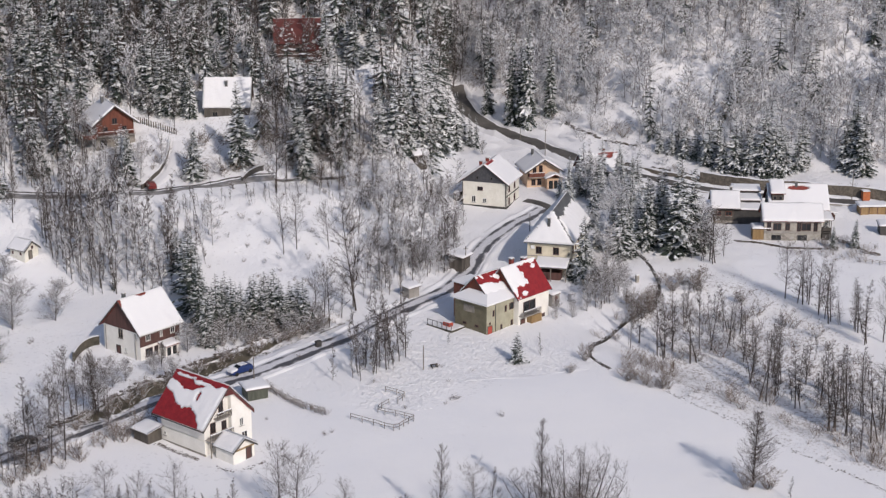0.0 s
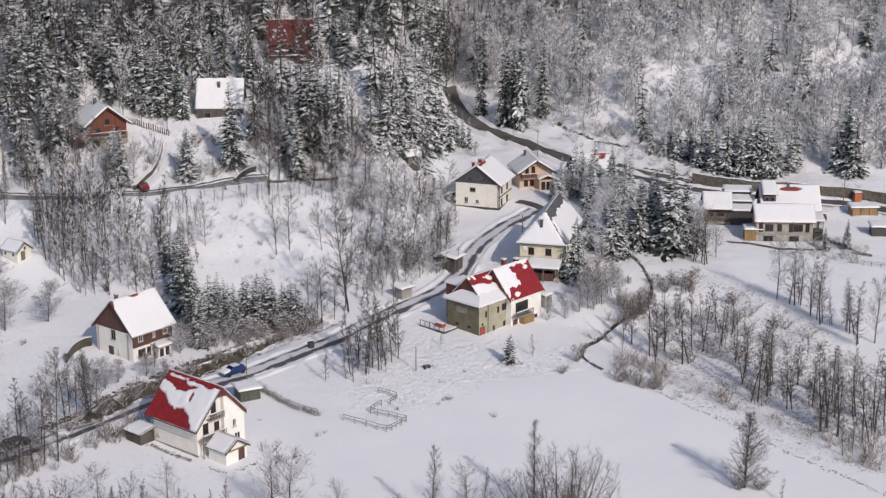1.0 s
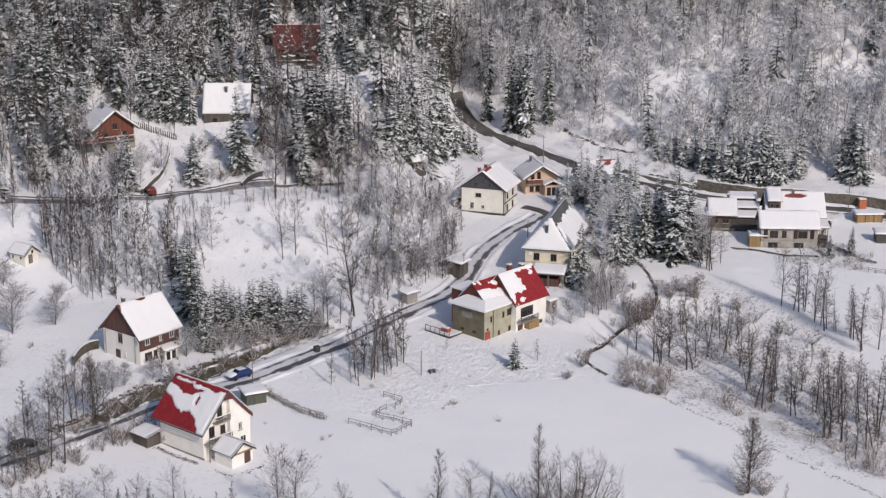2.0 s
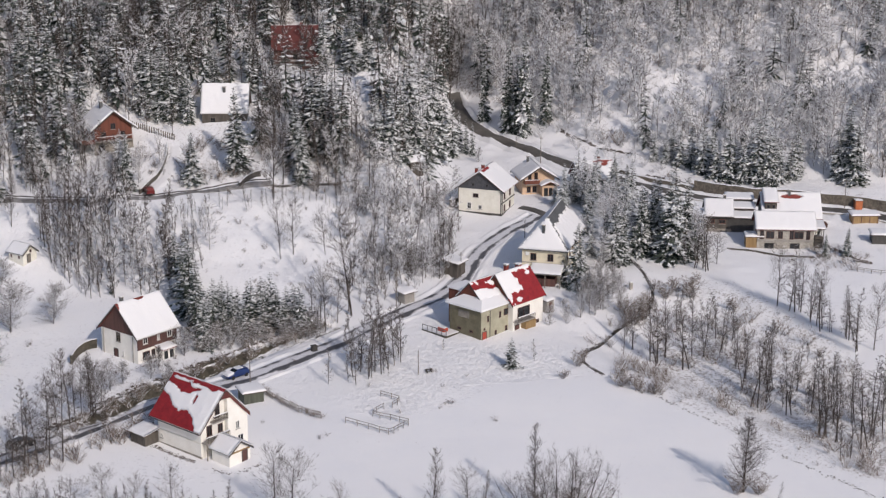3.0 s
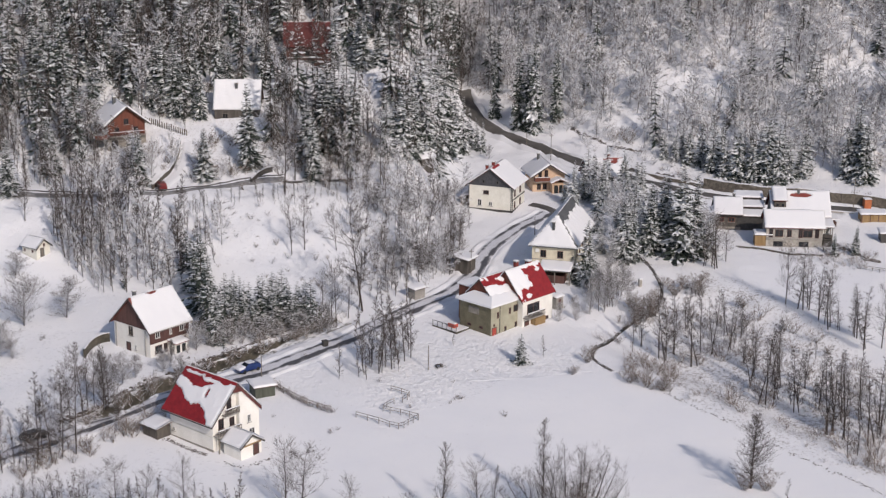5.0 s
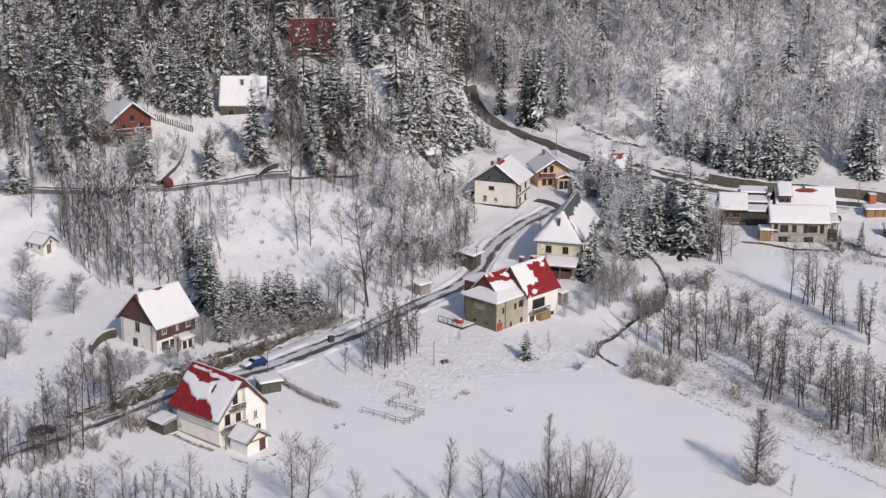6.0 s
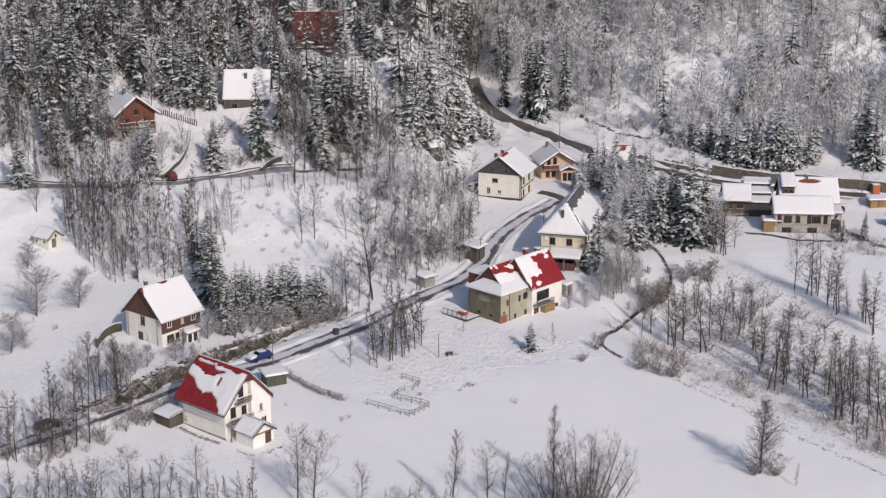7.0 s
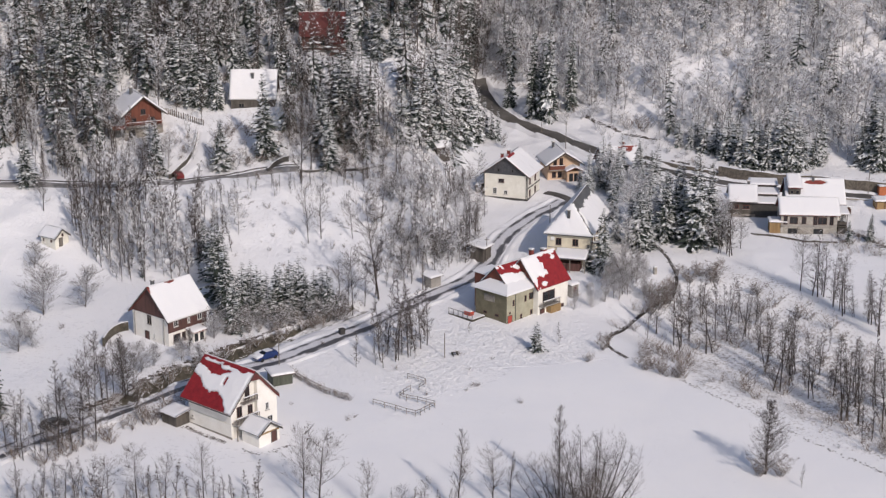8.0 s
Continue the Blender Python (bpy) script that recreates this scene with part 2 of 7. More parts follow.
# ---- the lie of the land ----
LEFT_Y = (60, 150, 220, 245, 262, 285, 317, 325, 341, 352, 520)
LEFT_Z = (-14, -3, 0, 1.2, 2, 3.6, 13.3, 13.6, 18.5, 22, 92)


def ease(a, b, v):
    t = min(1.0, max(0.0, (v - a) / (b - a)))
    return t * t * (3 - 2 * t)


def table(v):
    if v <= LEFT_Y[0]:
        return LEFT_Z[0]
    for i in range(len(LEFT_Y) - 1):
        if v <= LEFT_Y[i + 1]:
            return LEFT_Z[i] + (LEFT_Z[i + 1] - LEFT_Z[i]) * (v - LEFT_Y[i]) / (LEFT_Y[i + 1] - LEFT_Y[i])
    return LEFT_Z[-1] + (v - LEFT_Y[-1]) * 0.45


def ground(x, y):
    """Valley floor that climbs away, a terraced hill on one side, a steep wooded hill behind, a hollow along the stream."""
    left = (table(y - 3) + 2 * table(y) + table(y + 3)) / 4
    right = 0.05 * (y - 220) if y > 150 else -3.5 + max(-150, y - 150) * 0.1
    s = y - (360 + 75 * math.exp(-(max(5.0, x) - 5) / 30))
    if s > -40:
        right += 0.25 * (s + math.sqrt(s * s + 80)) - 0.25 * (-40 + math.sqrt(1680))
    d = (x - 36.2) * 0.794 + (y - 242) * 0.608
    u = (x - 36.2) * 0.608 - (y - 242) * 0.794
    right -= 3.6 * ease(2, 15, d) * (1 - ease(24, 45, d)) * ease(-46, -14, u)
    w = 1 - ease(-10, 5, x - 0.02 * (y - 280))
    return right + (left - right) * w


BROOK = [(-53.6, 227.8), (-49.0, 233.0), (-44.7, 240.6), (-39.4, 246.9), (-33.7, 253.0), (-27.0, 259.8), (-21.7, 265.7), (-15.7, 271.8)]


def off_line(x, y, pts):
    """Distance to a broken line."""
    best = 1e9
    for (x0, y0), (x1, y1) in zip(pts, pts[1:]):
        dx, dy = x1 - x0, y1 - y0
        t = min(1.0, max(0.0, ((x - x0) * dx + (y - y0) * dy) / (dx * dx + dy * dy)))
        best = min(best, math.hypot(x - x0 - t * dx, y - y0 - t * dy))
    return best


def rough_ground(x, y):
    z = ground(x, y)
    if -58 < x < -12 and 223 < y < 276:
        # the ditch is cut into the ground
        z -= 2.2 * (1 - ease(1.1, 2.2, off_line(x, y, BROOK))) * (1 - 0.6 * ease(-32, -20, x)) * ease(-54, -45, x)
    bumpy = 0.10 + 0.35 * ease(285, 300, y) * (1 - ease(0, 12, x)) + 0.25 * ease(365, 385, y) + 0.2 * ease(3, 12, (x - 36.2) * 0.794 + (y - 242) * 0.608)
    return z + bumpy * (noise.noise((x * 0.13, y * 0.13, 0)) + 0.5 * noise.noise((x * 0.4, y * 0.4, 3)))


def spread(lo, hi, fine_lo, fine_hi, step):
    """Fine steps in the middle, widening outwards."""
    mid = list(np.arange(fine_lo, fine_hi + 0.01, step))
    a, s = [], step
    v = fine_lo
    while v > lo:
        s *= 1.35
        v -= s
        a.append(v)
    b, s, v = [], step, fine_hi
    while v < hi:
        s *= 1.35
        v += s
        b.append(v)
    return a[::-1] + mid + b


def mesh_object(name, verts, faces, material, parent=None, smooth=False):
    me = bpy.data.meshes.new(name)
    me.from_pydata([tuple(v) for v in verts], [], [tuple(f) for f in faces])
    if smooth:
        me.polygons.foreach_set("use_smooth", np.ones(len(me.polygons), dtype=bool))
    me.materials.append(material)
    me.update()
    ob = new(name, me)
    if parent:
        ob.parent = parent
    return ob


def inside(x, y, poly):
    hit = False
    for (x0, y0), (x1, y1) in zip(poly, poly[1:] + poly[:1]):
        if (y0 > y) != (y1 > y) and x < (x1 - x0) * (y - y0) / (y1 - y0) + x0:
            hit = not hit
    return hit


UNTOUCHED = [[(4, 244), (24, 249), (36, 241), (50, 222), (68, 199), (75, 150), (-30, 150), (-22, 212), (-6, 228)], [(57, 304), (64, 282), (75, 258), (120, 250), (120, 296), (86, 296), (80, 302)], [(2, 350), (24, 342), (22, 366), (8, 372)]]
HOLLOW = [(36, 250), (62, 214), (80, 215), (82, 240), (60, 275), (42, 285)]
SLOPE = [(-49.5, 312.6), (-30.2, 322.4), (-15.4, 324.1), (-15.0, 289.7), (-18.6, 278.6), (-39.9, 287.9), (-45.1, 287.9)]
BANK = [(49.9, 297.2), (57.9, 294.0), (73.4, 255.6), (62.4, 212.6), (50.8, 221.6), (38.5, 239.7), (42.8, 275.7)]
GARDEN = [(-62.5, 248.7), (-51.4, 253.4), (-38.2, 258.3), (-40.8, 244.2), (-50.0, 231.4), (-56.8, 227.4)]


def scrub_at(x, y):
    """How much brown shows on the snow: dry growth in hollow, banks and garden, strongest on the wooded hills."""
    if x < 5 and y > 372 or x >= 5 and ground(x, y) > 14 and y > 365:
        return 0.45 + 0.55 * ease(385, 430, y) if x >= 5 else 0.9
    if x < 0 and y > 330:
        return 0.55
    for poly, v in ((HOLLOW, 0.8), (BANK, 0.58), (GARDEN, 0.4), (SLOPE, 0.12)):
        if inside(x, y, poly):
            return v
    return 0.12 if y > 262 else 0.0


def trodden_at(x, y):
    """Footprints and clods: none on the open meadow, most between the fences and the olive house."""
    if any(inside(x, y, p) for p in UNTOUCHED):
        return 0.12
    if inside(x, y, [(-12, 262), (6, 263), (30, 262), (24, 250), (12, 247), (0, 233), (-10, 236)]):
        return 1.0
    return 0.3 if x < -8 and y < 240 else 0.6


def build_ground():
    xs, ys = spread(-1500, 1500, -112, 112, 1.0), spread(-900, 2500, 185, 440, 1.0)
    verts = [(x, y, rough_ground(x, y)) for y in ys for x in xs]
    n = len(xs)
    faces = [(j * n + i, j * n + i + 1, (j + 1) * n + i + 1, (j + 1) * n + i) for j in range(len(ys) - 1) for i in range(n - 1)]
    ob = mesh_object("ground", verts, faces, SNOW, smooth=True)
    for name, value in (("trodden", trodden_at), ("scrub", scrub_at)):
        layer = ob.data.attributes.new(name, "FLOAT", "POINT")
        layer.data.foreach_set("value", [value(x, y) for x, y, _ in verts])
    return tagged(ob, "snow-covered valley floor and hillsides with sparse stubble", "ground", kind="structure")


build_ground()


def smooth_line(pts, step=1.5):
    """A Catmull-Rom line through the points, at even steps."""
    p = [Vector((*q, 0)) for q in pts]
    p = [2 * p[0] - p[1]] + p + [2 * p[-1] - p[-2]]
    out = []
    for i in range(1, len(p) - 2):
        n = max(2, int((p[i + 1] - p[i]).length / step))
        for k in range(n):
            t = k / n
            out.append(0.5 * (2 * p[i] + (p[i + 1] - p[i - 1]) * t + (2 * p[i - 1] - 5 * p[i] + 4 * p[i + 1] - p[i + 2]) * t * t + (3 * p[i] - p[i - 1] - 3 * p[i + 1] + p[i + 2]) * t ** 3))
    out.append(p[-2])
    return out


def sides_of(line):
    for i, q in enumerate(line):
        d = line[min(i + 1, len(line) - 1)] - line[max(i - 1, 0)]
        yield q, Vector((d.y, -d.x, 0)).normalized()


def ribbon(name, pts, width, material, label, lift=0.10, category="road", ragged=0.0, across=6, hug=False):
    """A strip laid along a line on the ground, with a coordinate across it."""
    verts, faces, uvs, v = [], [], [], 0.0
    line = smooth_line(pts)
    for i, (q, side) in enumerate(sides_of(line)):
        level = max(rough_ground(*(q + side * width * k)[:2]) for k in (-0.5, -0.25, 0, 0.25, 0.5))
        if i:
            v += (q - line[i - 1]).length
        for k in range(across + 1):
            f = k / across - 0.5
            w = width * (1 + ragged * noise.noise((q.x * 0.3, q.y * 0.3, 7 + f)))
            c = q + side * w * f
            z = 0.5 * level + 0.5 * rough_ground(c.x, c.y)
            z = rough_ground(c.x, c.y) + lift if hug else max(z, rough_ground(c.x, c.y)) + lift
            if k in (0, across):
                z -= lift + 0.3
            verts.append((c.x, c.y, z))
            uvs.append((k / across, v))
    n = across + 1
    for i in range(len(line) - 1):
        for k in range(across):
            faces.append((i * n + k, i * n + k + 1, (i + 1) * n + k + 1, (i + 1) * n + k))
    ob = mesh_object(name, verts, faces, material, smooth=True)
    layer = ob.data.uv_layers.new(name="across")
    for loop in ob.data.loops:
        layer.data[loop.index].uv = uvs[loop.vertex_index]
    return tagged(ob, label, category, kind="structure")


ROAD_LOW = [(-68.4, 208.6), (-63.2, 216.0), (-56.6, 222.5), (-49.7, 229.7), (-42.5, 238.0), (-34.5, 244.2), (-27.8, 249.4), (-21.0, 256.6), (-13.9, 264.2), (-8.3, 271.8), (-2.4, 278.9), (3.2, 286.0), (6.8, 294.6), (9.7, 306.3), (13.4, 316.6), (18.8, 326.1), (23.9, 333.8)]
ROAD_UP = [(102.5, 327.5), (93.6, 335.0), (80.5, 339.7), (67.8, 343.0), (57.7, 348.7), (46.3, 357.3), (34.3, 370.7), (28.9, 378.7), (22.7, 388.1), (16.2, 397.7), (11.2, 410.4), (8.3, 422.5), (7.3, 428.0)]
ROAD_TER = [(-98.3, 316.2), (-81.8, 317.8), (-71.5, 317.1), (-54.9, 319.1), (-44.0, 322.8), (-37.4, 325.3), (-30.6, 326.8)]
DRIVE = [(-55.2, 321.3), (-52.7, 329.1), (-51.9, 335.4), (-52.2, 341.3)]
STREAM = [(40.3, 306.3), (41.5, 298.8), (42.2, 292.5), (41.7, 286.4), (38.2, 280.1), (34.5, 275.9), (30.5, 268.7), (26.4, 257.6), (27.0, 253.7), (29.0, 250.0)]
ribbon("road", ROAD_LOW, 4.6, ROAD, "narrow village road with wet wheel tracks between slush")
ribbon("road", ROAD_UP, 4.7, ROAD_CLEAR, "cleared damp asphalt main road curving up the valley")
ribbon("road", ROAD_TER, 2.6, ROAD_GREY, "narrow terrace road on the hillside with slushy tracks")
ribbon("road", DRIVE, 2.6, ROOF_SNOW, "snowed-over driveway climbing to the wooden chalet", category="driveway")
ribbon("road", [(20.7, 340.1), (23.0, 338.5), (24.9, 335.3), (26.2, 331.4)], 3.0, ROAD_CLEAR, "wet bare asphalt yard between the two houses", category="driveway", ragged=0.5)
ribbon("stream_bed", STREAM, 1.0, EARTH, "dark narrow stream bed winding between snow banks", 0.05, "stream", 0.8, 4)
ribbon("stream_bed", BROOK, 4.6, MUD, "dark overgrown ditch running beside the village road", 0.35, "stream", 0.4, 10, True)


def snow_bank(pts, off, width, height, label):
    """A ploughed ridge of snow along a road's edge."""
    verts, faces = [], []
    line = smooth_line(pts, 0.8)
    for q, side in sides_of(line):
        c0 = q + side * off
        w = width * (1 + 0.35 * noise.noise((c0.x * 0.25, c0.y * 0.25, 2)))
        hh = height * (0.65 + 1.1 * noise.noise((c0.x * 0.22, c0.y * 0.22, 5)) + 0.5 * noise.noise((c0.x * 0.7, c0.y * 0.7, 6)))
        for s, z in ((-0.5, -0.3), (-0.3, 0.6), (-0.05, 1.0), (0.2, 0.75), (0.5, -0.3)):
            c = c0 + side * w * s
            verts.append((c.x, c.y, rough_ground(c0.x, c0.y) + z * hh + (0.06 * noise.noise((c.x * 2, c.y * 2, 8)))))
    for i in range(len(line) - 1):
        for k in range(4):
            faces.append((i * 5 + k, i * 5 + k + 1, i * 5 + k + 6, i * 5 + k + 5))
    return tagged(mesh_object("snow_bank", verts, faces, ROOF_SNOW, smooth=True), label, "snow bank", kind="structure")


snow_bank(ROAD_UP, -3.0, 2.2, 0.9, "ploughed snow bank along the main road's valley side")
snow_bank(ROAD_UP, 2.9, 1.6, 0.6, "ploughed snow bank along the main road's hill side")
snow_bank(ROAD_LOW, -2.7, 1.4, 0.3, "ploughed snow bank beside the village road")
snow_bank(ROAD_LOW, 2.7, 1.4, 0.4, "low ploughed snow bank beside the village road")


snow_bank([(6.0, 245.8), (10.5, 246.7), (16.0, 247.4), (20.7, 249.0), (25.8, 250.4)], 0.0, 0.6, 0.11, "trodden snow ridge across the upper meadow")
TRAILS = [[(-31.1, 204.7), (-26.2, 209.3), (-21.1, 213.8), (-14.9, 217.8), (-11.0, 221.6), (-7.9, 225.0), (-3.7, 225.8), (1.3, 224.4), (6.3, 221.2), (11.0, 217.9)], [(-50.6, 209.8), (-48.2, 213.3), (-45.9, 216.0), (-43.4, 217.8)], [(-14.5, 248.7), (-12.9, 243.1), (-12.2, 237.6), (-13.7, 233.4), (-15.8, 231.4)]]


# ---- builders ----
def box_geom(bm, x0, x1, y0, y1, z0, z1):
    c = [bm.verts.new(p) for p in ((x0, y0, z0), (x1, y0, z0), (x1, y1, z0), (x0, y1, z0), (x0, y0, z1), (x1, y0, z1), (x1, y1, z1), (x0, y1, z1))]
    for f in ((3, 2, 1, 0), (4, 5, 6, 7), (0, 1, 5, 4), (1, 2, 6, 5), (2, 3, 7, 6), (3, 0, 4, 7)):
        bm.faces.new([c[i] for i in f])


def part(name, bm, material, parent, label="", smooth=False):
    me = bpy.data.meshes.new(name)
    bm.normal_update()
    bm.to_mesh(me)
    bm.free()
    if smooth:
        me.polygons.foreach_set("use_smooth", np.ones(len(me.polygons), dtype=bool))
    me.materials.append(material)
    ob = new(name, me)
    ob.parent = parent
    if label:
        ob["label"] = label
    return ob


def box_part(name, dims, material, parent, label="", bevel=0.0):
    bm = bmesh.new()
    box_geom(bm, *dims)
    if bevel:
        bmesh.ops.bevel(bm, geom=bm.edges[:], offset=bevel, segments=1, affect="EDGES")
    return part(name, bm, material, parent, label)


def anchor(name, m, label, category, group="", kind=""):
    e = new(name)
    e.matrix_basis = m
    return tagged(e, label, category, group, kind)


def slab_part(name, p0, pu, pv, thick, material, parent, label=""):
    """A board from corner p0 along pu and pv, thickened downwards."""
    p0, pu, pv = Vector(p0), Vector(pu), Vector(pv)
    n = pu.cross(pv).normalized()
    if n.z < 0:
        n = -n
    bm = bmesh.new()
    top = [bm.verts.new(q) for q in (p0, p0 + pu, p0 + pu + pv, p0 + pv)]
    low = [bm.verts.new(q.co - n * thick) for q in top]
    bm.faces.new(top), bm.faces.new(low[::-1])
    for i in range(4):
        j = (i + 1) % 4
        bm.faces.new((top[i], low[i], low[j], top[j]))
    bmesh.ops.recalc_face_normals(bm, faces=bm.faces[:])
    return part(name, bm, material, parent, label)


def snow_part(parent, p0, pu, pv, thick=0.28, keep=None, inside=None, name="snow_cover", label="", seed=0.0, cell=0.28):
    """A blanket of snow on a slope, thinning out at its own ragged edge. keep(a, b) > 0 where snow lies; a, b run 0 to 1."""
    p0, pu, pv = Vector(p0), Vector(pu), Vector(pv)
    n = pu.cross(pv).normalized()
    if n.z < 0:
        n = -n
    nu, nv = max(4, int(pu.length / cell)), max(4, int(pv.length / cell))
    verts, ok = [], []
    for j in range(nv + 1):
        for i in range(nu + 1):
            a, b = i / nu, j / nv
            q = p0 + pu * a + pv * b
            edge = min(a * pu.length, (1 - a) * pu.length, b * pv.length, (1 - b) * pv.length)
            m = 1.0
            if keep:
                m = keep(a, b) + 0.28 * noise.noise((a * pu.length * 0.8, b * pv.length * 0.8, seed)) + 0.16 * noise.noise((a * pu.length * 2.3, b * pv.length * 2.3, seed + 4)) + 0.10 * noise.noise((a * pu.length * 5.0, b * pv.length * 3.0, seed + 6))
            if inside:
                m = min(m, inside(a, b))
            h = thick * min(1.0, max(0.0, m) * 4) ** 0.5 * (0.35 + 0.65 * min(1.0, edge / 0.3) ** 0.5)
            h *= 1 + 0.25 * noise.noise((q.x * 0.7, q.y * 0.7, seed))
            over = 0.05 * noise.noise((q.x * 1.4, q.y * 1.4, seed + 9)) if edge < 0.05 else 0
            verts.append(q + n * (0.015 + h) + pv.normalized() * over)
            ok.append(m > 0)
    w = nu + 1
    faces = []
    for j in range(nv):
        for i in range(nu):
            f = (j * w + i, j * w + i + 1, (j + 1) * w + i + 1, (j + 1) * w + i)
            if sum(ok[k] for k in f) >= 3:
                faces.append(f)
    # skirt round the rim
    count = {}
    for f in faces:
        for k in range(4):
            e = (f[k], f[(k + 1) % 4])
            count[tuple(sorted(e))] = count.get(tuple(sorted(e)), 0) + 1
    rim = [e for e, c in count.items() if c == 1]
    low = {}
    for e in rim:
        for k in e:
            if k not in low:
                low[k] = len(verts)
                a, b = (k % w) / nu, (k // w) / nv
                verts.append(p0 + pu * a + pv * b - n * 0.03)
    faces += [(e[0], e[1], low[e[1]], low[e[0]]) for e in rim]
    if not faces:
        return None
    ob = mesh_object(name, verts, faces, ROOF_SNOW, parent, smooth=True)
    if label:
        ob["label"] = label
    return ob


def face_frame(lx, ly, face):
    """Middle of a wall at its foot, the way to the right seen from outside, and the way out."""
    return {"-y": (Vector((0, -ly / 2, 0)), Vector((1, 0, 0)), Vector((0, -1, 0))),
            "+y": (Vector((0, ly / 2, 0)), Vector((-1, 0, 0)), Vector((0, 1, 0))),
            "-x": (Vector((-lx / 2, 0, 0)), Vector((0, -1, 0)), Vector((-1, 0, 0))),
            "+x": (Vector((lx / 2, 0, 0)), Vector((0, 1, 0)), Vector((1, 0, 0)))}[face]


def bars(parent, name, o, r, n, rects, d0, d1, material, label=""):
    """Boxes on a wall: rects of (s0, s1, z0, z1), from d0 to d1 outwards, in one mesh."""
    bm = bmesh.new()
    for s0, s1, z0, z1 in rects:
        c = []
        for d in (d0, d1):
            for s, z in ((s0, z0), (s1, z0), (s1, z1), (s0, z1)):
                c.append(bm.verts.new(o + r * s + n * d + Vector((0, 0, z))))
        for f in ((0, 1, 2, 3), (7, 6, 5, 4), (0, 4, 5, 1), (1, 5, 6, 2), (2, 6, 7, 3), (3, 7, 4, 0)):
            bm.faces.new([c[i] for i in f])
    bmesh.ops.recalc_face_normals(bm, faces=bm.faces[:])
    return part(name, bm, material, parent, label)


def window(parent, lx, ly, face, s, z, w, h, frame_mat=None, out=0.0, sill=True, cross=True, label=""):
    o, r, n = face_frame(lx, ly, face)
    t = 0.09
    rects = [(s - w / 2, s + w / 2, z, z + t), (s - w / 2, s + w / 2, z + h - t, z + h), (s - w / 2, s - w / 2 + t, z + t, z + h - t), (s + w / 2 - t, s + w / 2, z + t, z + h - t)]
    if cross:
        rects.append((s - 0.03, s + 0.03, z + t, z + h - t))
    win = bars(parent, "window", o, r, n, rects, out - 0.05, out + 0.07, frame_mat or TRIM_WHITE, label)
    bars(win, "pane", o, r, n, [(s - w / 2 + 0.03, s + w / 2 - 0.03, z + 0.03, z + h - 0.03)], out - 0.05, out + 0.02, GLASS)
    if sill:
        bars(win, "sill", o, r, n, [(s - w / 2 - 0.1, s + w / 2 + 0.1, z - 0.08, z - 0.004)], out - 0.02, out + 0.16, CONCRETE)
    return win


def door(parent, lx, ly, face, s, z, w, h, material, out=0.0):
    o, r, n = face_frame(lx, ly, face)
    d = bars(parent, "door", o, r, n, [(s - w / 2, s + w / 2, z, z + h)], out - 0.05, out + 0.05, material)
    bars(d, "door_frame", o, r, n, [(s - w / 2 - 0.1, s - w / 2 - 0.002, z, z + h + 0.1), (s + w / 2 + 0.002, s + w / 2 + 0.1, z, z + h + 0.1), (s - w / 2, s + w / 2, z + h + 0.002, z + h + 0.1)], out - 0.05, out + 0.08, TRIM_DARK)
    bars(d, "door_handle", o, r, n, [(s + w * 0.32, s + w * 0.4, z + h * 0.48, z + h * 0.53)], out + 0.05, out + 0.1, METAL_GREY)
    return d


def wall_prism(parent, lx, ly, z0, eave, rise, material, name="wall", label=""):
    """Four walls with gables at both ends of the ridge, which runs along x."""
    bm = bmesh.new()
    prof = [(-ly / 2, z0), (ly / 2, z0), (ly / 2, eave)] + ([(0, eave + rise)] if rise > 0 else []) + [(-ly / 2, eave)]
    a = [bm.verts.new((-lx / 2, y, z)) for y, z in prof]
    b = [bm.verts.new((lx / 2, y, z)) for y, z in prof]
    bm.faces.new(a[::-1]), bm.faces.new(b)
    for i in range(len(prof)):
        j = (i + 1) % len(prof)
        bm.faces.new((a[i], a[j], b[j], b[i]))
    bmesh.ops.recalc_face_normals(bm, faces=bm.faces[:])
    return part(name, bm, material, parent, label)


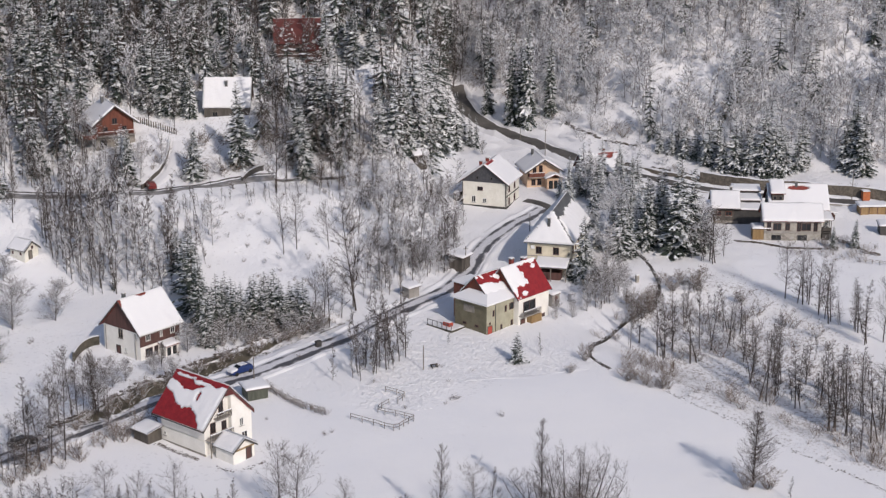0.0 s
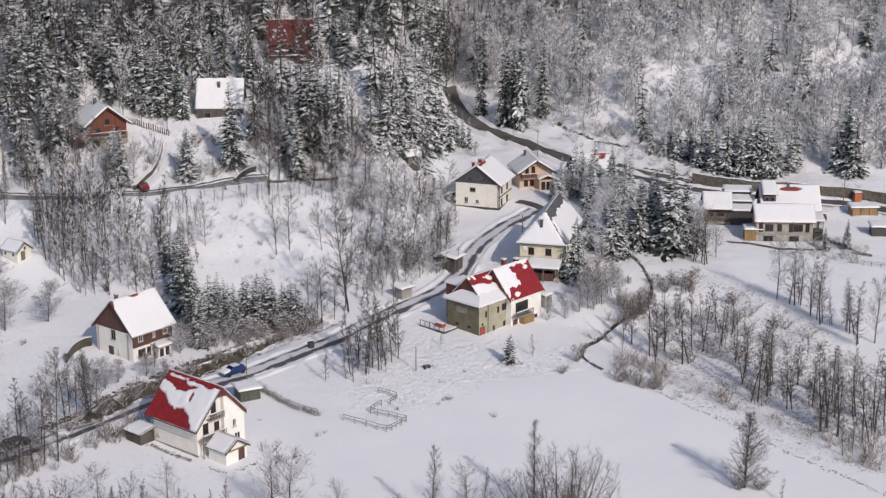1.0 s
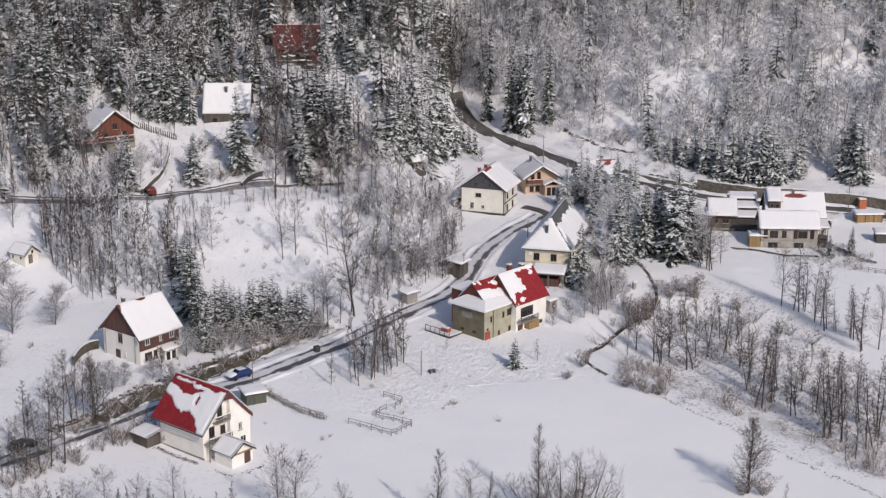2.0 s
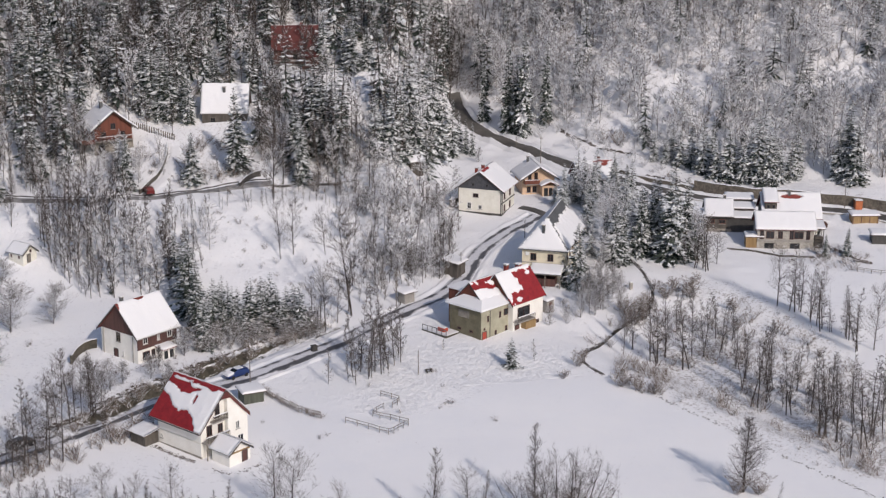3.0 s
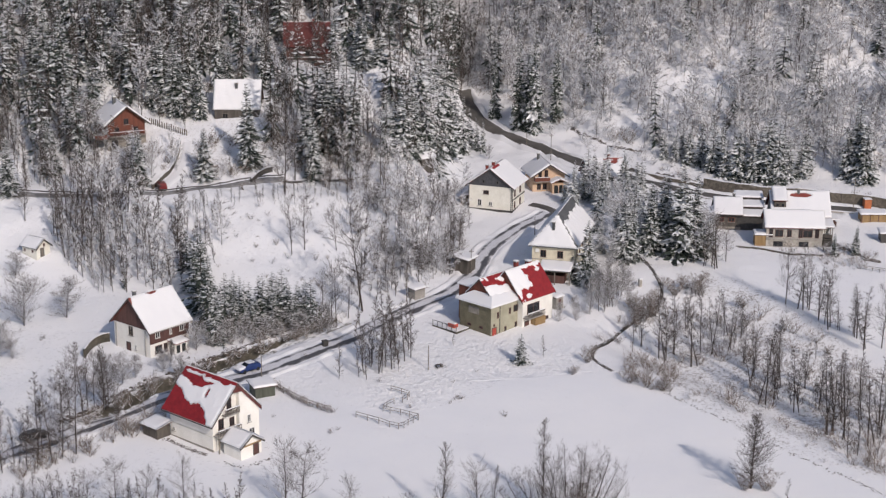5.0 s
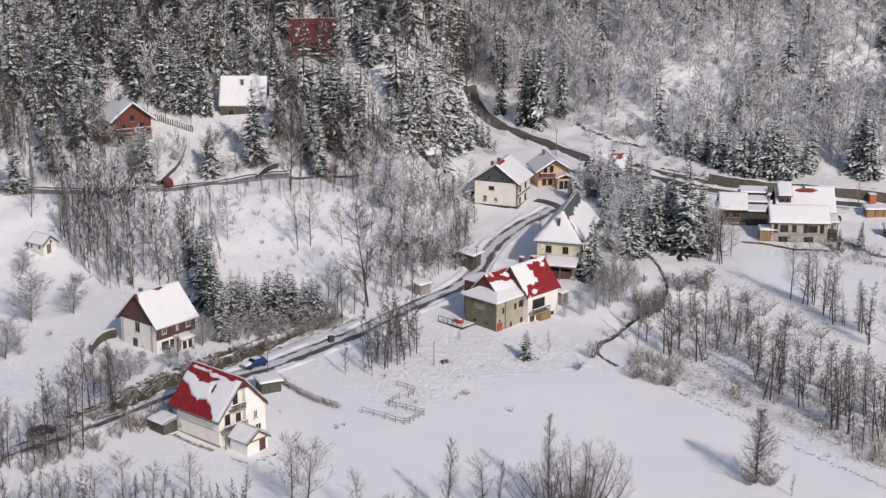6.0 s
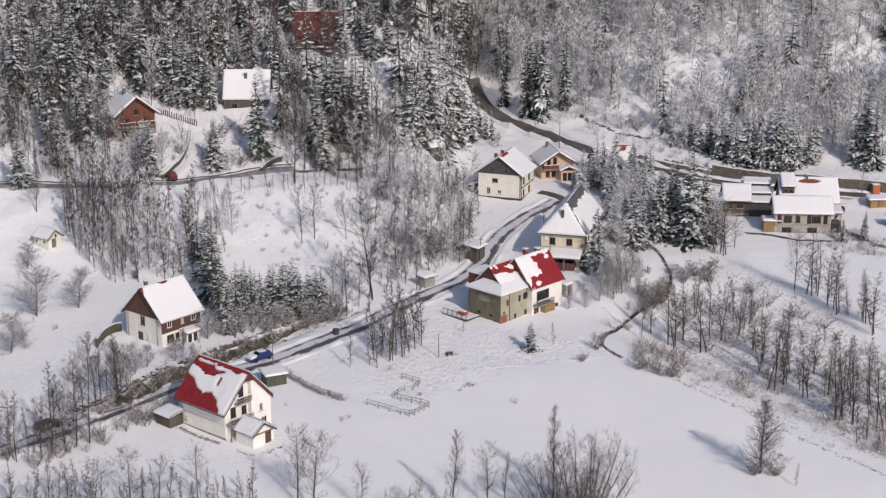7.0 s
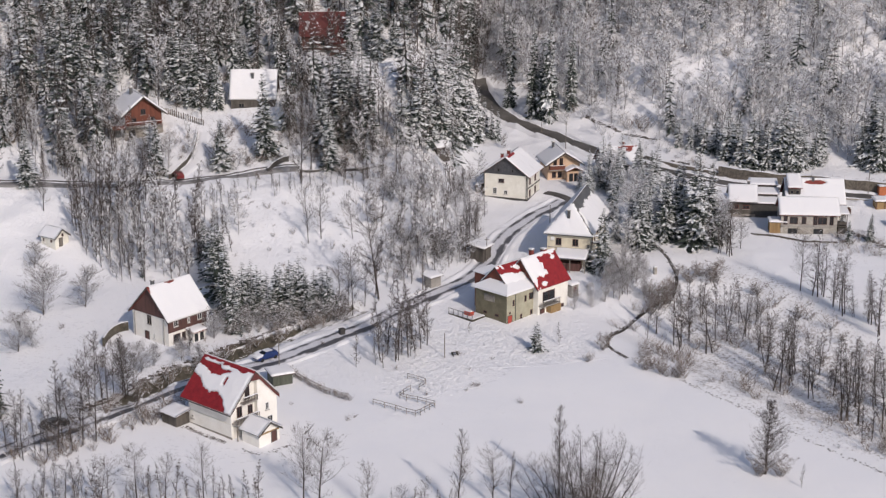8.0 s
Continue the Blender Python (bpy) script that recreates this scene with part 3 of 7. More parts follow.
def gable_roof(parent, lx, ly, eave, rise, roof_mat, over=0.6, end=0.5, thick=0.18, snow=None, snow_thick=0.28, seed=0.0, name="roof", over_back=None):
    """Two slopes with barge boards and a snow blanket on each. snow: (keep for -y slope, keep for +y slope)."""
    k = rise / (ly / 2)
    x0, length = -lx / 2 - end, lx + 2 * end
    top = eave + rise + 0.22
    slopes = []
    back = over if over_back is None else over_back
    for i, sgn in enumerate((-1, 1)):
        run = ly / 2 + (over if i == 0 else back)
        p0, pu, pv = (x0, 0, top), (length, 0, 0), (0, sgn * run, -k * run)
        roof = slab_part(name, p0, pu, pv, thick, roof_mat, parent)
        slopes.append(roof)
        if snow is None or snow[i] is not False:
            snow_part(roof, p0, pu, pv, snow_thick, snow[i] if snow else None, seed=seed + 3 * i, cell=0.17 if snow and snow[i] else 0.3)
    for x in (x0 + 0.03, x0 + length - 0.03):
        bm = bmesh.new()
        for sgn in (-1, 1):
            run = ly / 2 + (over if sgn < 0 else back)
            q = [(x, 0, top - 0.05), (x, sgn * run, top - 0.05 - k * run), (x, sgn * run, top - 0.32 - k * run), (x, 0, top - 0.32)]
            v = [bm.verts.new((x - 0.045, y, z)) for x, y, z in q] + [bm.verts.new((x + 0.045, y, z)) for x, y, z in q]
            for f in ((0, 1, 2, 3), (7, 6, 5, 4), (0, 4, 5, 1), (1, 5, 6, 2), (2, 6, 7, 3), (3, 7, 4, 0)):
                bm.faces.new([v[i] for i in f])
        bmesh.ops.recalc_face_normals(bm, faces=bm.faces[:])
        part("barge_board", bm, TRIM_DARK, parent)
    return slopes


def chimney(parent, x, y, z0, z1, size=0.55, material=None, snow=True):
    c = box_part("chimney", (x - size / 2, x + size / 2, y - size / 2, y + size / 2, z0, z1), material or ROOF_BRICK, parent)
    box_part("chimney_cap", (x - size * 0.65, x + size * 0.65, y - size * 0.65, y + size * 0.65, z1 + 0.003, z1 + 0.1), CONCRETE, c)
    if snow:
        box_part("snow_cover", (x - size * 0.6, x + size * 0.6, y - size * 0.6, y + size * 0.6, z1 + 0.103, z1 + 0.3), ROOF_SNOW, c, bevel=0.07)
    return c


def balcony(parent, lx, ly, face, s0, s1, z, depth, material, solid=True, snow=True):
    o, r, n = face_frame(lx, ly, face)
    b = bars(parent, "balcony", o, r, n, [(s0, s1, z, z + 0.15)], 0.002, depth, CONCRETE)
    if solid:
        bars(b, "parapet", o, r, n, [(s0, s1, z + 0.153, z + 1.0)], depth - 0.08, depth, material)
        for s in (s0, s1 - 0.08):
            bars(b, "parapet", o, r, n, [(s, s + 0.08, z + 0.153, z + 1.0)], 0.003, depth - 0.084, material)
    else:
        k = int((s1 - s0) / 0.28)
        for i in range(k + 1):
            s = s0 + (s1 - s0 - 0.06) * i / k
            bars(b, "baluster", o, r, n, [(s, s + 0.06, z + 0.153, z + 0.95)], depth - 0.07, depth, material)
        bars(b, "handrail", o, r, n, [(s0, s1, z + 0.953, z + 1.03)], depth - 0.1, depth + 0.02, material)
    if snow:
        bars(b, "snow_cover", o, r, n, [(s0 + 0.05, s1 - 0.05, z + 1.033, z + 1.14)], depth - 0.12, depth + 0.02, ROOF_SNOW)
    return b


def place(x, y, yaw, dz=0.0):
    return pose(x, y, ground(x, y) + dz, 0, 0, yaw)


# ---- houses ----
def front_house():
    lx, ly, e, r = 9.3, 8.4, 5.0, 4.4
    h = anchor("house", place(-32.2, 225.8, -41, -0.2), "white three-storey house with a steep red half-snowed roof", "house")
    wall_prism(h, lx, ly, -1.5, e, r, PLASTER_WHITE)
    o, rr, n = face_frame(lx, ly, "-y")
    bars(h, "plinth", o, rr, n, [(-lx / 2 - 0.05, lx / 2 + 0.05, -1.5, 0.25)], -0.1, 0.07, STONE)
    bars(h, "string_course", o, rr, n, [(-lx / 2, lx / 2, 2.2, 2.32)], -0.05, 0.05, PLASTER_CREAM)

    def front(a, b):
        # snow has slid off the lower corner, the ridge and a patch below it
        slid = np.interp(a, (0.0, 0.12, 0.41, 0.57, 0.75, 0.90, 1.0), (0.43, 0.46, 0.73, 0.62, 0.80, 1.02, 1.3))
        bare = np.interp(a, (0.0, 0.12, 0.29, 0.47, 0.55, 0.70, 1.0), (0.23, 0.20, 0.33, 0.32, 0.21, 0.10, 0.08))
        keep = min(0.5, (slid - b) * 5.0, (b - bare) * 6.0)
        streak = 0.22 - 8 * math.hypot(max(0, 0.07 - a, a - 0.40), b - 0.09)
        island = 0.25 - 6 * math.hypot(max(0, 0.44 - a, a - 0.66), b - 0.14)
        crack = 0.05 - math.hypot(a - 0.62, max(0, 0.33 - b, b - 0.47))
        return max(min(keep, 0.4 - max(0, crack) * 14), streak, island)

    gable_roof(h, lx, ly, e, r, ROOF_RED, over=0.9, end=0.9, snow=(front, lambda a, b: 0.2), seed=2.1, over_back=0.35)
    kk = r / (ly / 2)
    slab_part("verge_board", (lx / 2 + 0.905, 0, e + r + 0.2), (0, ly / 2 + 0.35, -kk * (ly / 2 + 0.35)), (0.03, 0, -0.65), 0.06, ROOF_MAROON, h, "wide maroon verge board")
    # the wall wing that stands forward on the gable side, and the stacked balconies beside it
    bm = bmesh.new()
    k = r / (ly / 2)
    prof = [(0.35, -1.5), (ly / 2 - 0.02, -1.5), (ly / 2 - 0.02, e + 0.0), (0.35, e + r - 0.35 * k - 0.02)]
    a = [bm.verts.new((lx / 2 + 0.002, y, z)) for y, z in prof]
    b = [bm.verts.new((lx / 2 + 0.7, y, z)) for y, z in prof]
    bm.faces.new(a[::-1]), bm.faces.new(b)
    for i in range(4):
        bm.faces.new((a[i], a[(i + 1) % 4], b[(i + 1) % 4], b[i]))
    bmesh.ops.recalc_face_normals(bm, faces=bm.faces[:])
    part("wall", bm, PLASTER_WHITE, h)
    window(h, lx, ly, "+x", 2.2, 2.9, 0.7, 1.2, out=0.7)
    window(h, lx, ly, "+x", 2.7, 0.5, 1.1, 1.4, TRIM_WHITE, out=0.7)
    window(h, lx, ly, "+x", -1.0, 5.4, 0.9, 2.0, WOOD_DARK)
    window(h, lx, ly, "+x", -2.6, 3.0, 1.0, 1.6, WOOD_DARK)
    window(h, lx, ly, "+x", -0.5, 3.0, 0.9, 1.3, WOOD_DARK)
    window(h, lx, ly, "-y", -3.9, 1.0, 0.6, 0.6, TRIM_WHITE)
    bm = bmesh.new()
    tri = [(0, e + r + 0.2), (-1.25, e + r + 0.2 - 1.25 * kk), (1.5, e + r + 0.2 - 1.5 * kk)]
    a = [bm.verts.new((lx / 2 + 0.80, y, z)) for y, z in tri]
    b = [bm.verts.new((lx / 2 + 0.86, y, z)) for y, z in tri]
    bm.faces.new(a), bm.faces.new(b[::-1])
    for i in range(3):
        bm.faces.new((a[i], b[i], b[(i + 1) % 3], a[(i + 1) % 3]))
    bmesh.ops.recalc_face_normals(bm, faces=bm.faces[:])
    part("gable_board", bm, ROOF_MAROON, h, "maroon boarded gable tip")
    balcony(h, lx, ly, "+x", -2.4, 0.3, 5.0, 0.9, WOOD_OLD, solid=False)
    balcony(h, lx, ly, "+x", -4.1, 0.3, 2.3, 1.2, WOOD_OLD, solid=False)
    box_part("gutter", (-lx / 2 - 0.9, lx / 2 + 0.9, -ly / 2 - 1.03, -ly / 2 - 0.9, e - 0.95, e - 0.83), TRIM_DARK, h)
    o, rr, n = face_frame(lx, ly, "+x")
    for s in (-4.05, -1.9):
        bars(h, "post", o, rr, n, [(s, s + 0.14, -1.0, 2.298)], 1.0, 1.14, WOOD_GREY)


def left_house():
    lx, ly, e, r = 8.3, 9.0, 5.0, 4.5
    h = anchor("house", place(-47.0, 260.6, 50, -0.5), "white farmhouse with dark wood gable and snow-covered roof", "house")
    wall_prism(h, lx, ly, -1.5, e, r, PLASTER_WHITE)
    bm = bmesh.new()
    k = r / (ly / 2)
    a = [bm.verts.new((-lx / 2 - 0.1, y, z)) for y, z in ((-ly / 2 - 0.1, e - 0.15), (ly / 2 + 0.1, e - 0.15), (0, e + r + 0.05))]
    b = [bm.verts.new((v.co.x + 0.098, v.co.y, v.co.z)) for v in a]
    bm.faces.new(a), bm.faces.new(b[::-1])
    for i in range(3):
        bm.faces.new((a[i], b[i], b[(i + 1) % 3], a[(i + 1) % 3]))
    bmesh.ops.recalc_face_normals(bm, faces=bm.faces[:])
    part("gable_cladding", bm, WOOD_DARK, h, "dark brown board cladding")
    o, rr, n = face_frame(lx, ly, "-y")
    bars(h, "wall_cladding", o, rr, n, [(-lx / 2 - 0.05, lx / 2 + 0.05, 2.5, e + 0.05)], 0.002, 0.1, WOOD_DARK, "dark brown board cladding")
    gable_roof(h, lx, ly, e, r, ROOF_BRICK, over=0.6, end=0.55, snow=(lambda a, b: 0.55 - 1.5 * max(0, 1 - ((a - 0.52) / 0.16) ** 2 - (b / 0.09) ** 2) - 1.5 * max(0, 1 - a / 0.09 - b / 0.34), None), seed=5.0)
    for s, w in ((-2.6, 0.95), (0.2, 0.5), (2.6, 0.95)):
        window(h, lx, ly, "-y", s, 3.3, w, 1.15, out=0.1)
    window(h, lx, ly, "-x", -0.2, 3.1, 1.05, 1.6, WOOD_GREY)
    window(h, lx, ly, "-x", 0.9, 0.8, 0.5, 0.9)
    door(h, lx, ly, "-x", -0.9, -0.2, 0.9, 1.9, WOOD_DARK)
    window(h, lx, ly, "-y", -2.4, 0.6, 1.5, 1.4, WOOD_DARK)
    window(h, lx, ly, "-y", -0.9, 0.5, 0.8, 1.5, WOOD_DARK)
    window(h, lx, ly, "-y", 3.0, 0.9, 0.9, 1.3, WOOD_DARK)
    o, rr, n = face_frame(lx, ly, "-x")
    for s in (-3.9, 0.05 + 3.4):
        bars(h, "downpipe", o, rr, n, [(s, s + 0.1, -0.4, e - 0.3)], 0.1, 0.2, CONCRETE)
    bars(h, "plinth", o, rr, n, [(-ly / 2 - 0.04, ly / 2 + 0.04, -1.5, 0.0)], -0.1, 0.08, STONE)
    chimney(h, -2.9, 0.5, e + 3.2, e + 5.3, 0.5, METAL_GREY)
    o, rr, n = face_frame(lx, ly, "-y")
    bars(h, "gutter", o, rr, n, [(-lx / 2 - 0.5, lx / 2 + 0.5, e - 0.5, e - 0.38)], 0.55, 0.67, CONCRETE)
    bars(h, "plinth", o, rr, n, [(-lx / 2, lx / 2, -1.5, 0.1)], -0.1, 0.08, STONE)
    # glazed porch
    p = box_part("porch", (-0.3, 2.2, -ly / 2 - 1.7, -ly / 2 - 0.002, -1.0, 2.0), PLASTER_WHITE, h)
    o = Vector((0.95, -ly / 2 - 1.7, 0))
    for rect in ((-1.0, -0.2, 0.3, 1.7), (0.2, 1.0, -0.3, 1.7)):
        bars(p, "porch_glazing", o, Vector((1, 0, 0)), Vector((0, -1, 0)), [rect], 0.0, 0.03, GLASS)
    slab_part("porch_roof", (-0.6, -ly / 2 - 0.02, 2.45), (3.1, 0, 0), (0, -2.1, -0.35), 0.12, ROOF_BRICK, h)
    snow_part(h, (-0.6, -ly / 2 - 0.02, 2.46), (3.1, 0, 0), (0, -2.1, -0.35), 0.25, seed=9)


def olive_house():
    # lower olive block with a hipped snow apron, and a taller block behind with the red roof
    lx, ly, e = 7.8, 7.2, 5.3
    h = anchor("house", place(9.9, 270.0, 46.5, -0.4), "olive-plastered village house with red half-snowed roofs", "house")
    wall_prism(h, lx, ly, -1.8, e, 0, PLASTER_OLIVE_SHADED)
    # thin slab over the sunward wall, sunlight put into its paler colour
    o, rr, n = face_frame(lx, ly, "-y")
    bars(h, "wall_face", o, rr, n, [(-lx / 2, lx / 2 - 0.02, -1.8, e)], -0.05, 0.04, PLASTER_OLIVE_SUNLIT, "olive plaster side wall coloured in its sunlit tone")
    over = 0.55
    # apron roof over the street end
    zt = e + 1.3
    for nm, p in (("roof", [(-lx / 2 - over, -ly / 2 - over, e), (-lx / 2 - over, ly / 2 + over, e), (-lx / 2 + 2.2, ly / 2 - 1.8, zt), (-lx / 2 + 2.2, -ly / 2 + 1.8, zt)]), ("roof", [(-lx / 2 - over, -ly / 2 - over, e), (-lx / 2 + 2.2, -ly / 2 + 1.8, zt), (lx / 2, -ly / 2 + 1.8, zt), (lx / 2, -ly / 2 - over, e)])):
        bm = bmesh.new()
        top = [bm.verts.new((x, y, z + 0.3)) for x, y, z in p]
        low = [bm.verts.new((x, y, z)) for x, y, z in p]
        bm.faces.new(top), bm.faces.new(low[::-1])
        for i in range(4):
            bm.faces.new((top[i], low[i], low[(i + 1) % 4], top[(i + 1) % 4]))
        bmesh.ops.recalc_face_normals(bm, faces=bm.faces[:])
        part(nm, bm, ROOF_SNOW, h, "low roof wholly under snow")
    # upper attic with red gable
    a = new("attic")
    a.parent = h
    a.matrix_basis = pose(0.9, 0.6, 0)
    wall_prism(a, lx - 2.0, 5.4, e, e + 0.9, 2.7, WOOD_RED)
    sl = gable_roof(a, lx - 2.0, 5.4, e + 0.9, 2.7, ROOF_RED, over=0.5, end=0.35, snow=(lambda p, q: 0.30 - 0.42 * max(0, 1 - q / 0.42) - 0.5 * max(0, 1 - abs(q - 0.25 - 0.25 * p) / 0.16) - 0.8 * max(0, 1 - abs(q - 0.93) / 0.09) - 0.6 * max(0, 1 - abs(p - 0.9) / 0.12), lambda p, q: 0.35), seed=12.5)
    for s, z, w, hh in ((-2.2, 3.0, 0.45, 1.1), (0.9, 3.1, 0.5, 1.1), (2.4, 3.2, 1.1, 1.2), (-0.2, -0.1, 0.5, 1.2), (2.5, -0.1, 0.55, 1.4), (-3.1, 1.75, 0.4, 0.4)):
        window(h, lx, ly, "-y", s, z, w, hh, WOOD_DARK, out=0.04, sill=False, cross=False)
    door(h, lx, ly, "-y", -3.1, -0.75, 1.0, 2.2, DOOR_RED, out=0.04)
    for s in (-1.3, 1.4):
        window(h, lx, ly, "-x", s, 1.0, 0.8, 0.45, WOOD_DARK, sill=False, cross=False)
    o, rr, n = face_frame(lx, ly, "-x")
    bars(h, "sign_board", o, rr, n, [(-1.5, 0.9, 3.4, 4.6)], 0.0, 0.06, STONE)
    bars(h, "plinth", *face_frame(lx, ly, "-y"), [(-lx / 2 + 0.02, lx / 2 - 0.02, -1.8, -0.75)], 0.042, 0.1, STONE_DARK)
    bars(h, "plinth", o, rr, n, [(-ly / 2, ly / 2, -1.8, -0.55)], -0.05, 0.06, STONE_DARK)
    for s in (-1.75, 3.3):
        bars(h, "downpipe", *face_frame(lx, ly, "-y"), [(s, s + 0.1, -0.7, e - 0.1)], 0.042, 0.14, TRIM_DARK)
    # back extension with a flat snowy roof
    x = box_part("extension", (-1.2, 3.2, ly / 2 + 0.003, ly / 2 + 2.7, -1.8, e + 1.5), WOOD_RED, h, "dull red boarded extension")
    box_part("snow_cover", (-1.5, 3.4, ly / 2 - 0.2, ly / 2 + 3.0, e + 1.503, e + 1.85), ROOF_SNOW, x, bevel=0.1)
    # terrace on the street side
    box_part("terrace", (-lx / 2 - 3.4, -lx / 2 - 0.003, 1.2, ly / 2 + 3.4, -1.8, 0.5), STONE_DARK, h)
    box_part("snow_cover", (-lx / 2 - 3.3, -lx / 2 - 0.05, 1.3, ly / 2 + 3.3, 0.503, 0.66), ROOF_SNOW, h, bevel=0.06)
    for i in range(6):
        box_part("railing_post", (-lx / 2 - 3.38, -lx / 2 - 3.3, 1.25 + 1.1 * i, 1.33 + 1.1 * i, 0.505, 1.45), METAL_GREY, h)
    box_part("handrail", (-lx / 2 - 3.39, -lx / 2 - 3.29, 1.25, 6.9, 1.453, 1.52), METAL_GREY, h)
    box_part("covered_table", (-lx / 2 - 2.4, -lx / 2 - 1.4, 2.6, 4.2, 0.663, 1.3), DOOR_RED, h, "red covered garden table", bevel=0.08)
    box_part("snow_cover", (-lx / 2 - 2.3, -lx / 2 - 1.5, 2.7, 4.1, 1.303, 1.45), ROOF_SNOW, h, bevel=0.05)
    # taller block
    t = anchor("house", place(15.4, 274.4, 46.5, -0.3), "tall white house block with bright red tiled roof", "house")
    lx2, ly2, e2, r2 = 8.0, 7.6, 4.9, 4.4
    wall_prism(t, lx2, ly2, -2.0, e2, r2, PLASTER_WHITE)
    o, rr, n = face_frame(lx2, ly2, "-x")
    gable_roof(t, lx2, ly2, e2, r2, ROOF_RED, over=0.35, end=0.5, snow=(lambda p, q: max(min((0.46 - p) * 2.4, (0.66 - q) * 2.4, 0.4), 0.25 - abs(q - 0.03) * 5, 0.2 - abs(p - 0.05) * 4, 0.16 - 3 * math.hypot(p - 0.25, q - 0.85), 0.13 - 3 * math.hypot(p - 0.62, q - 0.4), 0.11 - 3 * math.hypot(p - 0.8, q - 0.22)), None), seed=21.3)
    bm = bmesh.new()
    a3 = [bm.verts.new((-lx2 / 2 - 0.06, y, z)) for y, z in ((-ly2 / 2 - 0.05, e2 - 0.1), (ly2 / 2 + 0.05, e2 - 0.1), (0, e2 + r2))]
    b3 = [bm.verts.new((v.co.x + 0.058, v.co.y, v.co.z)) for v in a3]
    bm.faces.new(a3), bm.faces.new(b3[::-1])
    for i in range(3):
        bm.faces.new((a3[i], b3[i], b3[(i + 1) % 3], a3[(i + 1) % 3]))
    bmesh.ops.recalc_face_normals(bm, faces=bm.faces[:])
    part("gable_cladding", bm, WOOD_RED, t)
    balcony(t, lx2, ly2, "-y", -3.9, 0.6, 1.6, 1.2, WOOD_OLD, solid=False)
    chimney(t, 2.2, 0.4, e2 + 3.2, e2 + 4.9, 0.8, ROOF_RED)
    window(t, lx2, ly2, "-y", -1.2, 2.0, 3.2, 1.9, WOOD_DARK, sill=False)
    o, rr, n = face_frame(lx2, ly2, "-y")
    bars(t, "lean_to", o, rr, n, [(-1.8, 0.9, -1.8, 1.4)], 0.002, 1.1, WOOD_TAN, "tan board lean-to under the balcony")
    door(t, lx2, ly2, "-y", -2.9, -1.2, 1.0, 2.1, WOOD_DARK)
    window(t, lx2, ly2, "-y", 2.6, -0.2, 0.7, 0.9, WOOD_DARK)
    chimney(t, -0.6, 0.8, e2 + 2.9, e2 + 5.3, 0.65)


